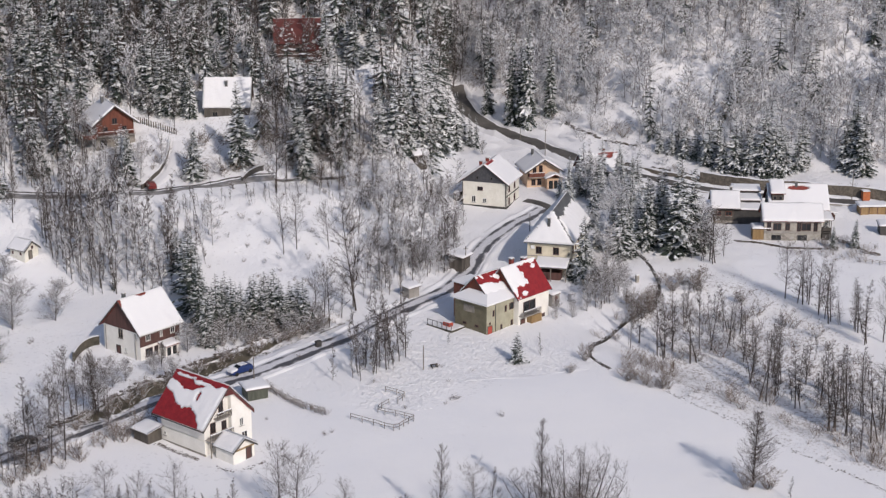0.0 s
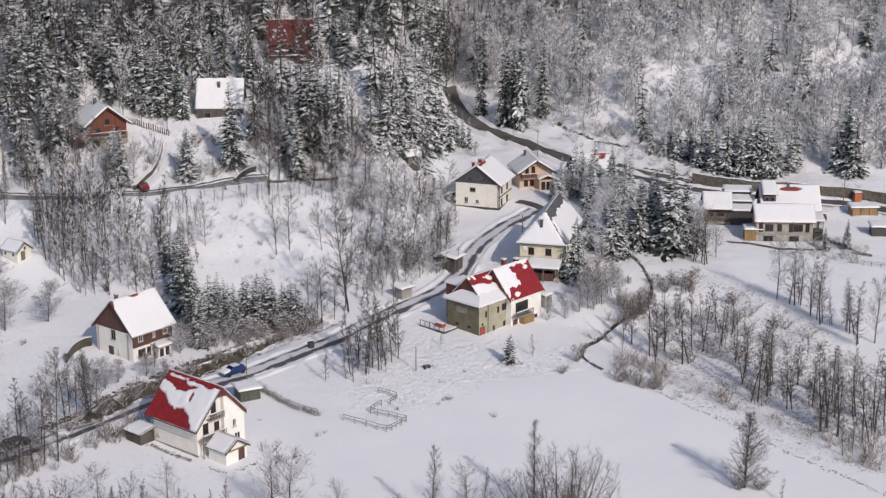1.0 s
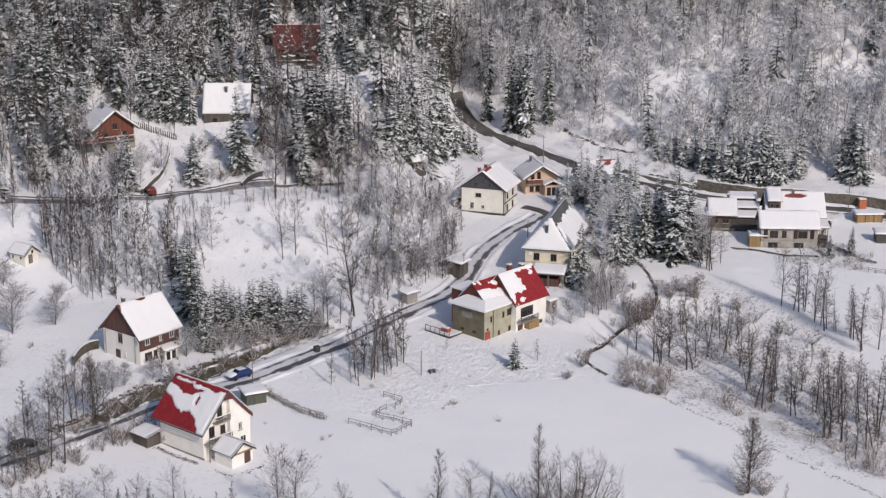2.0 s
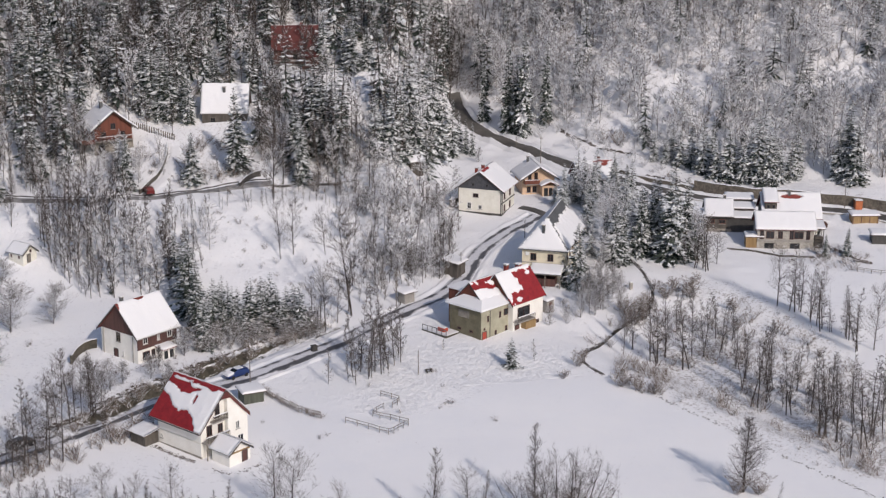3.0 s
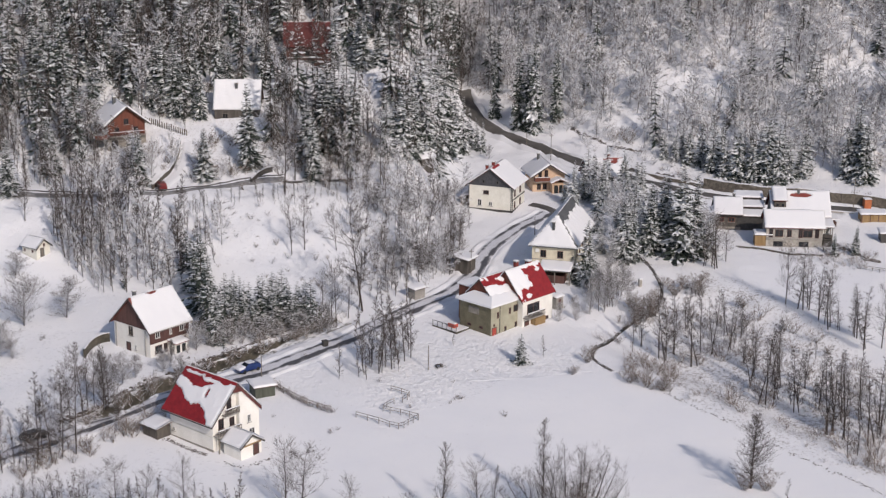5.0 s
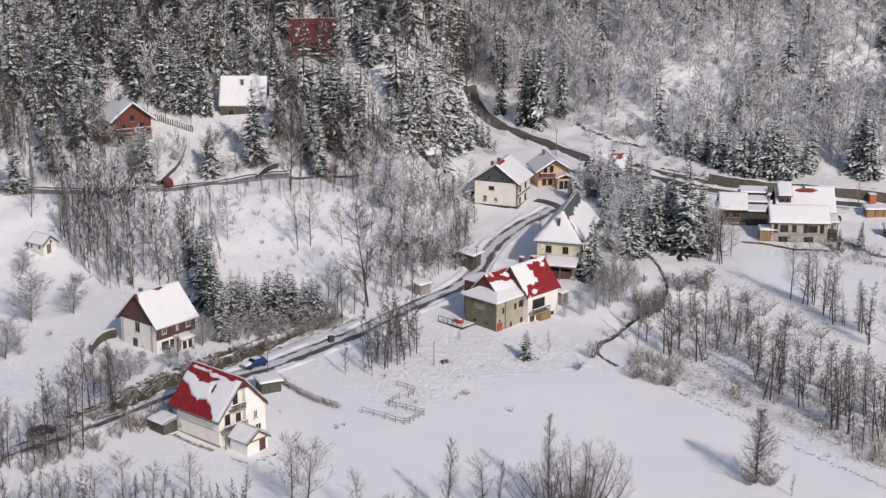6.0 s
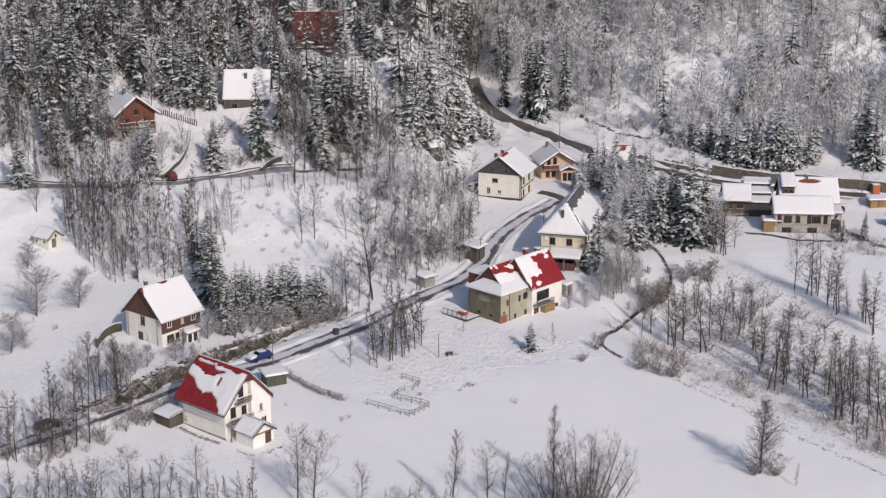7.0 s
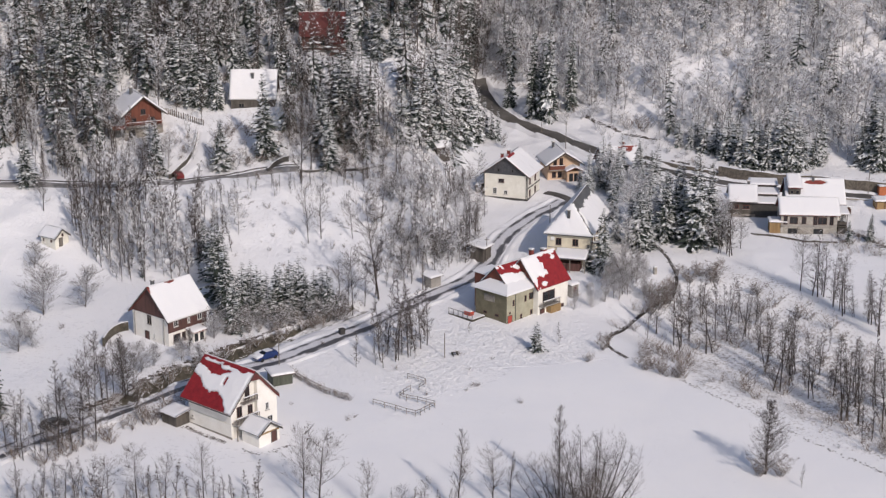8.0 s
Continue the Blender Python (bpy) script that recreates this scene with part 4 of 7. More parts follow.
def yellow_house():
    lx, ly, e, r = 17.0, 8.1, 6.2, 5.0
    h = anchor("house", place(24.5, 301.8, 75, 0.0), "long yellow house with hipped roof, snow sliding off", "house")
    wall_prism(h, lx, ly, -2.5, e, 0, PLASTER_YELLOW)
    ov = 0.6
    k = r / (ly / 2)
    zt, ze = e + r, e - ov * k * 0.4
    x0, x1, y0, y1 = -lx / 2 - ov, lx / 2 + ov, -ly / 2 - ov, ly / 2 + ov
    xr = -lx / 2 + 3.3
    for nm, p in (("roof", [(x0, y0, ze), (x1, y0, ze), (x1, 0, zt), (xr, 0, zt)]), ("roof", [(x1, y1, ze), (x0, y1, ze), (xr, 0, zt), (x1, 0, zt)]), ("roof", [(x0, y1, ze), (x0, y0, ze), (xr, 0, zt)])):
        bm = bmesh.new()
        top = [bm.verts.new(q) for q in p]
        low = [bm.verts.new((a, b, c - 0.2)) for a, b, c in p]
        bm.faces.new(top), bm.faces.new(low[::-1])
        for i in range(len(p)):
            j = (i + 1) % len(p)
            bm.faces.new((top[i], low[i], low[j], top[j]))
        bmesh.ops.recalc_face_normals(bm, faces=bm.faces[:])
        part(nm, bm, METAL_GREY, h)
    bm = bmesh.new()
    g = [bm.verts.new(q) for q in ((lx / 2, -ly / 2, e), (lx / 2, ly / 2, e), (lx / 2, 0, zt - 0.25))] 
    g2 = [bm.verts.new((v.co.x - 0.3, v.co.y, v.co.z)) for v in g]
    bm.faces.new(g), bm.faces.new(g2[::-1])
    for i in range(3):
        bm.faces.new((g[i], g2[i], g2[(i + 1) % 3], g[(i + 1) % 3]))
    bmesh.ops.recalc_face_normals(bm, faces=bm.faces[:])
    part("gable_wall", bm, PLASTER_YELLOW, h)
    L = x1 - x0
    cut = (xr - x0) / L
    snow_part(h, (x0, 0, zt), (L, 0, 0), (0, y0, ze - zt), 0.3, lambda a, b: min((b - 0.34) * 2.0 - 0.5 * max(0, a - 0.85) + 0.15, (a - cut * (1 - b) - 0.035) * 7), lambda a, b: (a - cut * (1 - b)) * 4, seed=31)
    snow_part(h, (x0, 0, zt), (L, 0, 0), (0, y1, ze - zt), 0.3, None, lambda a, b: (a - cut * (1 - b)) * 4, seed=33)
    w = y1 - y0
    snow_part(h, (xr, y0, zt), (0, w, 0), (x0 - xr, 0, ze - zt), 0.3, None, lambda a, b: (b / 2 + 0.004 - abs(a - 0.5)) * 5, seed=35)
    window(h, lx, ly, "-x", -1.9, 3.7, 1.1, 1.35, WOOD_DARK)
    window(h, lx, ly, "-x", 1.3, 3.7, 1.1, 1.35, WOOD_DARK)
    for s in (-6.4, -3.6, -0.8, 2.0, 4.8):
        window(h, lx, ly, "-y", s, 3.7, 1.0, 1.3, WOOD_DARK)
    chimney(h, -lx / 2 + 1.3, 0.3, e + 1.0, e + 3.9, 0.5, METAL_GREY)
    o, rr, n = face_frame(lx, ly, "-x")
    bars(h, "satellite_dish", o, rr, n, [(-3.0 - 0.35, -3.0 + 0.35, 4.6, 5.3)], 0.2, 0.25, TRIM_WHITE)
    bars(h, "string_course", o, rr, n, [(-ly / 2, ly / 2, 3.15, 3.3)], -0.05, 0.06, CONCRETE)
    # open lean-to in front
    slab_part("lean_to_roof", (-lx / 2 - 0.02, -ly / 2 + 0.1, 3.1), (0, 6.0, 0), (-3.4, 0, -0.9), 0.15, METAL_GREY, h)
    snow_part(h, (-lx / 2 - 0.02, -ly / 2 + 0.1, 3.11), (0, 6.0, 0), (-3.4, 0, -0.9), 0.3, seed=37)
    for y in (-ly / 2 + 0.3, -1.0, 1.8):
        box_part("post", (-lx / 2 - 3.1, -lx / 2 - 2.95, y, y + 0.15, -2.5, 2.15), WOOD_GREY, h)
    box_part("log_stack", (-lx / 2 - 2.2, -lx / 2 - 0.1, -2.6, 1.6, -2.4, 0.9), WOOD_DARK, h)


def white_house():
    lx, ly, e, r = 9.0, 9.6, 5.4, 3.5
    h = anchor("house", place(13.4, 340.0, 70, -0.3), "white house with dark grey gable and snowy roof", "house")
    wall_prism(h, lx, ly, -1.5, e, r, PLASTER_CREAM)
    bm = bmesh.new()
    a = [bm.verts.new((-lx / 2 - 0.08, y, z)) for y, z in ((-ly / 2 - 0.08, e - 0.1), (ly / 2 + 0.08, e - 0.1), (0, e + r))]
    b = [bm.verts.new((v.co.x + 0.078, v.co.y, v.co.z)) for v in a]
    bm.faces.new(a), bm.faces.new(b[::-1])
    for i in range(3):
        bm.faces.new((a[i], b[i], b[(i + 1) % 3], a[(i + 1) % 3]))
    bmesh.ops.recalc_face_normals(bm, faces=bm.faces[:])
    part("gable_cladding", bm, SLATE, h, "dark grey slate gable")
    o, rr, n = face_frame(lx, ly, "-x")
    bars(h, "plinth", o, rr, n, [(-ly / 2 - 0.05, ly / 2 + 0.05, -1.5, 0.35)], -0.1, 0.06, TRIM_DARK)
    bars(h, "downpipe", o, rr, n, [(ly / 2 - 0.22, ly / 2 - 0.08, 0, e)], 0.0, 0.1, TRIM_DARK)
    bars(h, "downpipe", o, rr, n, [(-ly / 2 + 0.02, -ly / 2 + 0.16, 0, e)], 0.0, 0.1, TRIM_DARK)
    o, rr, n = face_frame(lx, ly, "-y")
    bars(h, "plinth", o, rr, n, [(-lx / 2, lx / 2, -1.5, 0.35)], -0.1, 0.06, TRIM_DARK)
    bars(h, "string_course", o, rr, n, [(-lx / 2, lx / 2, 2.4, 2.65)], -0.05, 0.09, TRIM_DARK)
    bars(h, "downpipe", o, rr, n, [(-lx / 2 + 0.02, -lx / 2 + 0.16, 0, e)], 0.09, 0.19, TRIM_DARK)
    gable_roof(h, lx, ly, e, r, ROOF_RED, over=0.7, end=0.5, snow=(lambda p, q: 0.62 - (0.9 if q < 0.09 and 0.05 < p < 0.55 else 0) - 0.45 * max(0, 1 - abs(q - 0.3 + 0.1 * p) / 0.05), None), seed=41)
    chimney(h, -1.9, 0.2, e + 2.5, e + 4.5, 0.6)
    for s in (-1.5, 1.6):
        window(h, lx, ly, "-x", s, e + 0.5, 0.5, 0.6, TRIM_DARK, out=0.08, sill=False, cross=False)
    chimney(h, -3.2, 1.2, e + 2.0, e + 4.0, 0.55)
    window(h, lx, ly, "-x", -0.9, 3.5, 1.2, 0.8, WOOD_DARK)
    window(h, lx, ly, "-x", -2.3, 0.9, 0.9, 1.4)
    window(h, lx, ly, "-x", 0.1, 1.0, 0.8, 0.9)
    for s in (-2.6, 1.2):
        window(h, lx, ly, "-y", s, 3.2, 0.95, 1.5, WOOD_DARK)
        window(h, lx, ly, "-y", s, 0.6, 0.95, 1.4, WOOD_DARK)
    # lean-to on the shaded side
    slab_part("lean_to_roof", (-3.0, ly / 2 + 0.02, 2.8), (5.5, 0, 0), (0, 2.6, -0.9), 0.14, ROOF_BROWN, h)
    snow_part(h, (-3.0, ly / 2 + 0.02, 2.81), (5.5, 0, 0), (0, 2.6, -0.9), 0.28, seed=44)
    box_part("lean_to", (-2.8, 2.3, ly / 2 + 0.003, ly / 2 + 2.3, -1.5, 1.8), WOOD_GREY, h)


def apricot_house():
    lx, ly, e, r = 6.8, 7.2, 3.7, 2.3
    h = anchor("house", place(24.5, 353.4, 101, -0.2), "apricot house with wooden balcony and snowy roof", "house")
    wall_prism(h, lx, ly, -1.5, e, r, PLASTER_ORANGE)
    gable_roof(h, lx, ly, e, r, WOOD_DARK, over=0.8, end=1.2, seed=51)
    window(h, lx, ly, "-x", -2.0, 2.9, 0.8, 1.6, WOOD_DARK)
    window(h, lx, ly, "-x", -0.6, 2.9, 0.8, 1.9, WOOD_DARK)
    window(h, lx, ly, "-x", -2.2, 0.4, 0.9, 1.3, WOOD_DARK)
    window(h, lx, ly, "-x", -0.9, 0.4, 0.9, 1.3, WOOD_DARK)
    balcony(h, lx, ly, "-x", -3.4, 0.0, 2.3, 1.2, WOOD_RED)
    box_part("porch", (-lx / 2 - 2.4, -lx / 2 - 0.003, -3.6, -0.2, -1.2, 2.2), PLASTER_ORANGE, h)
    o, rr, n = Vector((-lx / 2 - 2.4, -1.9, 0)), Vector((0, -1, 0)), Vector((-1, 0, 0))
    for rect in ((-1.3, -0.4, 0.0, 1.8), (-0.2, 0.6, -0.4, 1.8), (0.8, 1.5, 0.0, 1.8)):
        bars(h, "porch_glazing", o, rr, n, [rect], 0.002, 0.03, GLASS)
    slab_part("porch_roof", (-lx / 2 - 2.8, -1.9, 3.2), (2.8, 0, 0), (0, 2.1, -0.9), 0.14, WOOD_RED, h)
    slab_part("porch_roof", (-lx / 2 - 2.8, -1.9, 3.2), (2.8, 0, 0), (0, -2.1, -0.9), 0.14, WOOD_RED, h)
    snow_part(h, (-lx / 2 - 2.8, -1.9, 3.22), (2.8, 0, 0), (0, 2.1, -0.9), 0.24, seed=53)
    snow_part(h, (-lx / 2 - 2.8, -1.9, 3.22), (2.8, 0, 0), (0, -2.1, -0.9), 0.24, seed=54)
    chimney(h, 2.4, 1.0, e + 1.5, e + 3.4, 0.5, METAL_GREY)


def roadside_house():
    lx, ly, e, r = 8.4, 6.6, 3.0, 3.0
    h = anchor("house", place(37.6, 356.2, 12, -0.6), "grey-gabled house below the main road, red tiles showing through snow", "house")
    wall_prism(h, lx, ly, -1.5, e, r, SLATE)
    gable_roof(h, lx, ly, e, r, ROOF_BRICK, over=0.6, end=0.4, snow=(lambda a, b: 0.5 - 0.75 * max(0, 1 - (abs(a - 0.72) / 0.42) ** 2 - (b / 0.42) ** 2), None), seed=57)
    window(h, lx, ly, "-y", -2.2, 1.0, 1.1, 1.2)
    window(h, lx, ly, "-y", 1.8, 1.0, 1.1, 1.2)
    chimney(h, 1.2, 0.3, e + 2.2, e + 4.0, 0.5)


def right_farm():
    # main house with a low front slope and the higher roof behind
    lx, ly, e, r = 11.0, 6.0, 4.3, 2.2
    h = anchor("house", place(71.5, 315.8, -4, -0.1), "stone farmhouse with long snow roof and dark shutters", "house")
    wall_prism(h, lx, ly, -1.5, e, r, PALE_STONE)
    gable_roof(h, lx, ly, e, r, ROOF_BRICK, over=0.7, end=0.5, seed=61)
    o, rr, n = face_frame(lx, ly, "-y")
    bars(h, "string_course", o, rr, n, [(-lx / 2, lx / 2, 1.5, 1.85)], -0.05, 0.25, CONCRETE)
    for s, w in ((-4.6, 0.7), (-3.0, 1.4), (-1.0, 0.8), (1.2, 0.7), (2.6, 1.6), (4.4, 0.7)):
        window(h, lx, ly, "-y", s, 2.0 if w > 0.75 else 1.87, w * 1.15, 1.45 if w > 0.75 else 1.75, WOOD_DARK, sill=False)
    for s, w in ((-3.1, 1.9), (1.9, 1.9)):
        window(h, lx, ly, "-y", s, 0.0, w, 1.1, TRIM_DARK, sill=False)
    # open timber balcony tower at the end wall
    g = box_part("timber_balcony", (lx / 2 + 0.25, lx / 2 + 2.0, -ly / 2 + 0.2, 1.5, 1.5, 1.65), WOOD_OLD, h, "dark open timber balcony")
    for px in (lx / 2 + 0.3, lx / 2 + 1.85):
        for py in (-ly / 2 + 0.25, -0.6, 1.3):
            box_part("post", (px, px + 0.15, py, py + 0.15, -1.5, 3.9), WOOD_OLD, g)
    box_part("handrail", (lx / 2 + 0.3, lx / 2 + 2.0, -ly / 2 + 0.12, -ly / 2 + 0.2, 2.0, 2.6), WOOD_OLD, g)
    box_part("store", (lx / 2 + 0.4, lx / 2 + 1.8, -ly / 2 + 0.6, 1.2, -1.5, 1.3), TRIM_DARK, g)
    slab_part("roof", (lx / 2 + 0.1, 1.8, 4.6), (2.3, 0, 0), (0, -4.6, -0.5), 0.12, ROOF_BROWN, g)
    snow_part(h, (lx / 2 + 0.1, 1.8, 4.61), (2.3, 0, 0), (0, -4.6, -0.5), 0.25, seed=62)
    u = anchor("house", place(74.8, 326.6, -4, -1.2), "taller farmhouse behind, snow roof with one bare tile patch", "house")
    lx, ly, e, r = 11.2, 9.0, 4.6, 3.7
    wall_prism(u, lx, ly, -1.5, e, r, PLASTER_CREAM)
    gable_roof(u, lx, ly, e, r, ROOF_BRICK, over=0.6, end=0.5, snow=(lambda a, b: 0.62 - 1.4 * max(0, 1 - (abs(a - 0.52) / 0.24) ** 2 - (abs(b - 0.17) / 0.11) ** 2), None), seed=64)
    chimney(u, -0.2, -0.4, e + 2.6, e + 4.5, 0.5, METAL_GREY)
    balcony(u, lx, ly, "+x", -3.5, 0.5, 2.0, 1.8, WOOD_DARK, solid=False)
    o, rr, n = face_frame(lx, ly, "+x")
    bars(u, "canopy", o, rr, n, [(-4.0, 1.0, 3.6, 3.8)], 0.003, 2.2, ROOF_SNOW)
    d = box_part("dormer", (-5.4, -3.0, -3.6, -0.3, 3.5, 7.1), WOOD_OLD, u, "dark boarded dormer")
    for x in (-4.75, -3.65):
        bars(d, "window", Vector((x, -3.6, 0)), Vector((1, 0, 0)), Vector((0, -1, 0)), [(-0.35, 0.35, 6.0, 6.8)], 0.002, 0.05, WOOD_GREY)
        bars(d, "pane", Vector((x, -3.6, 0)), Vector((1, 0, 0)), Vector((0, -1, 0)), [(-0.27, 0.27, 6.08, 6.72)], 0.01, 0.06, GLASS)
    slab_part("dormer_roof", (-5.7, 0.2, 9.3), (3.0, 0, 0), (0, -4.2, -1.9), 0.14, ROOF_BRICK, d)
    snow_part(d, (-5.7, 0.2, 9.31), (3.0, 0, 0), (0, -4.2, -1.9), 0.3, seed=66)
    # barn with stepped roofs beside it
    b = anchor("barn", place(63.0, 327.6, -6, -0.4), "barn with three stepped snow-laden roofs, its shaded fronts coloured dark", "barn")
    for i, (y, z) in enumerate(((-2.8, 3.2), (0.3, 4.4), (3.4, 5.6))):
        # boxes fill the open fronts; the shade there is put into their dark colour
        box_part("wall", (-0.8, 4.6, y - 1.5, y + 1.5, -1.5, z - 0.2), TRIM_DARK, b)
        slab_part("roof", (-1.0, y + 1.6, z + 0.55), (5.9, 0, 0), (0, -3.4, -0.5), 0.15, ROOF_BROWN, b)
        snow_part(b, (-1.0, y + 1.6, z + 0.56), (5.9, 0, 0), (0, -3.4, -0.5), 0.28, seed=70 + i)
    c = anchor("house", place(60.9, 326.6, -6, -0.2) @ pose(-0.6, 0, 0), "brown wooden cottage with snow roof and stone base", "house")
    lx, ly, e, r = 5.2, 6.0, 3.9, 2.0
    wall_prism(c, lx, ly, -1.5, e, r, WOOD_OLD)
    gable_roof(c, lx, ly, e, r, ROOF_BROWN, over=1.0, end=0.4, seed=75)
    o, rr, n = face_frame(lx, ly, "-y")
    bars(c, "plinth", o, rr, n, [(-lx / 2, lx / 2, -1.5, 0.7)], -0.1, 0.1, STONE)
    window(c, lx, ly, "-y", 0.7, 1.7, 1.3, 0.9, WOOD_RED)
    window(c, lx, ly, "-y", -1.2, 1.7, 0.8, 0.9, WOOD_RED)
    window(c, lx, ly, "-y", 1.0, -0.3, 1.2, 0.6, TRIM_DARK, out=0.1)
    chimney(c, 1.2, 0.3, e + 1.2, e + 2.9, 0.5, METAL_GREY)


def chalet():
    lx, ly, e, r = 8.5, 8.0, 5.6, 3.2
    h = anchor("chalet", place(-66.6, 343.4, 116, -1.4), "red-brown wooden chalet on a pale stone ground floor", "chalet")
    wall_prism(h, lx, ly, -2.0, e, r, WOOD_RED)
    bm = bmesh.new()
    box_geom(bm, -lx / 2 - 0.12, lx / 2 + 0.12, -ly / 2 - 0.12, ly / 2 + 0.12, -2.5, 2.6)
    part("ground_floor", bm, STONE, h, "pale stone ground floor")
    gable_roof(h, lx, ly, e, r, ROOF_BROWN, over=1.0, end=1.0, seed=81)
    window(h, lx, ly, "-x", 0.0, 5.0, 1.1, 1.3, WOOD_DARK)
    window(h, lx, ly, "-x", -2.0, 3.2, 1.0, 1.3, WOOD_DARK)
    window(h, lx, ly, "-x", 2.0, 3.2, 1.0, 1.3, WOOD_DARK)
    window(h, lx + 0.24, ly + 0.24, "-x", -2.6, 0.3, 1.4, 1.6, TRIM_DARK)
    balcony(h, lx, ly, "-x", -3.9, 3.9, 2.65, 1.2, WOOD_RED, solid=False)
    chimney(h, 1.2, 0.9, e + 2.0, e + 4.3, 0.6, METAL_GREY)
    # open deck on posts
    d = box_part("deck", (-lx / 2 - 0.8, lx / 2 - 2.0, ly / 2 + 0.13, ly / 2 + 3.0, 2.2, 2.4), WOOD_OLD, h, "dark board deck on posts")
    box_part("snow_cover", (-lx / 2 - 0.7, lx / 2 - 2.1, ly / 2 + 0.2, ly / 2 + 2.9, 2.404, 2.55), ROOF_SNOW, d, bevel=0.05)
    for px in (-lx / 2 - 0.7, -1.0, lx / 2 - 2.2):
        box_part("post", (px, px + 0.16, ly / 2 + 2.75, ly / 2 + 2.91, -3.0, 3.3), WOOD_OLD, d)
    box_part("handrail", (-lx / 2 - 0.8, lx / 2 - 2.0, ly / 2 + 2.92, ly / 2 + 3.0, 3.1, 3.25), WOOD_RED, d)
    box_part("handrail", (-lx / 2 - 0.88, -lx / 2 - 0.8, ly / 2 + 0.15, ly / 2 + 2.9, 2.45, 3.25), WOOD_RED, d)


def white_roof_house():
    lx, ly, e, r = 9.6, 8.0, 2.8, 5.6
    h = anchor("house", place(-42.9, 355.4, 0, -2.3), "hillside cabin with steep snow-white roof", "house")
    wall_prism(h, lx, ly, -2.5, e, r, WOOD_OLD)
    gable_roof(h, lx, ly, e, r, ROOF_BROWN, over=0.2, end=0.4, seed=91)
    chimney(h, -0.2, -1.3, e + 2.6, e + 5.2, 0.6, METAL_GREY, snow=False)
    window(h, lx, ly, "-y", -2.5, 0.6, 1.2, 1.3, WOOD_GREY)
    window(h, lx, ly, "-y", 2.0, 0.6, 1.2, 1.3, WOOD_GREY)
    o, rr, n = face_frame(lx, ly, "-y")
    bars(h, "roof_hatch", o, rr, n, [(-1.6, -0.9, e + 1.5, e + 1.7)], -2.0, -1.2, METAL_GREY)


def hill_house():
    lx, ly, e, r = 9.6, 8.5, 4.0, 4.2
    h = anchor("house", place(-29.4, 377.5, 4, -1.8), "dark red-roofed house high among the woods", "house")
    wall_prism(h, lx, ly, -3.0, e, r, WOOD_DARK)
    gable_roof(h, lx, ly, e, r, ROOF_MAROON, over=0.8, end=0.6, snow=(lambda a, b: -0.18 + 0.1 * b, None), seed=95)
    box_part("wing", (1.5, 5.4, -ly / 2 - 3.0, -ly / 2 - 0.003, -3.0, 2.2), WOOD_DARK, h)
    slab_part("wing_roof", (1.2, -ly / 2 - 0.1, 3.4), (4.5, 0, 0), (0, -3.4, -1.1), 0.15, ROOF_MAROON, h)
    window(h, lx, ly, "-y", -2.5, 1.2, 1.3, 1.3, WOOD_GREY)
    window(h, lx, ly, "-y", 0.0, 1.2, 1.1, 1.3, WOOD_GREY)
    balcony(h, lx, ly, "-y", -4.5, 1.0, 0.0, 1.3, WOOD_GREY, solid=False)
    chimney(h, 1.5, 0.5, e + 2.8, e + 5.0, 0.6)


def little_hut():
    lx, ly, e, r = 3.9, 3.3, 1.9, 1.3
    h = anchor("hut", place(-74.4, 296.4, -35, -0.1), "small cream garden hut with snowy roof", "hut")
    wall_prism(h, lx, ly, -1.0, e, r, PLASTER_CREAM)
    gable_roof(h, lx, ly, e, r, ROOF_BROWN, over=0.35, end=0.35, snow_thick=0.22, seed=99)
    door(h, lx, ly, "+x", -0.3, 0.0, 0.7, 1.6, WOOD_GREY)
    window(h, lx, ly, "+x", 0.2, 1.85, 0.45, 0.6, WOOD_DARK, sill=False, cross=False)
    window(h, lx, ly, "-y", 0.9, 0.9, 0.4, 0.5, WOOD_DARK, sill=False, cross=False)
    window(h, lx, ly, "-y", -1.2, 0.8, 0.3, 0.6, WOOD_DARK, sill=False, cross=False)


def shed(name, label, x, y, yaw, lx, ly, e, drop, material, seed, over=0.35, rise=0.0, snow=0.28, roof_mat=None, dz=0.0):
    """A low outbuilding: a single-pitch roof (drop), or a gable one (rise)."""
    h = anchor(name, place(x, y, yaw, dz), label, "shed")
    if rise:
        wall_prism(h, lx, ly, -1.0, e, rise, material)
        gable_roof(h, lx, ly, e, rise, roof_mat or ROOF_BROWN, over=over, end=over, snow_thick=snow, seed=seed)
    else:
        box_part("wall", (-lx / 2, lx / 2, -ly / 2, ly / 2, -1.0, e - drop), material, h)
        p = ((-lx / 2 - over, ly / 2 + over, e + 0.1), (lx + 2 * over, 0, 0), (0, -ly - 2 * over, -drop))
        slab_part("roof", *p, 0.12, roof_mat or ROOF_BROWN, h)
        snow_part(h, *p, snow, seed=seed)
    return h


front_house()
left_house()
olive_house()
yellow_house()
white_house()
apricot_house()
roadside_house()
right_farm()
chalet()
white_roof_house()
hill_house()
little_hut()

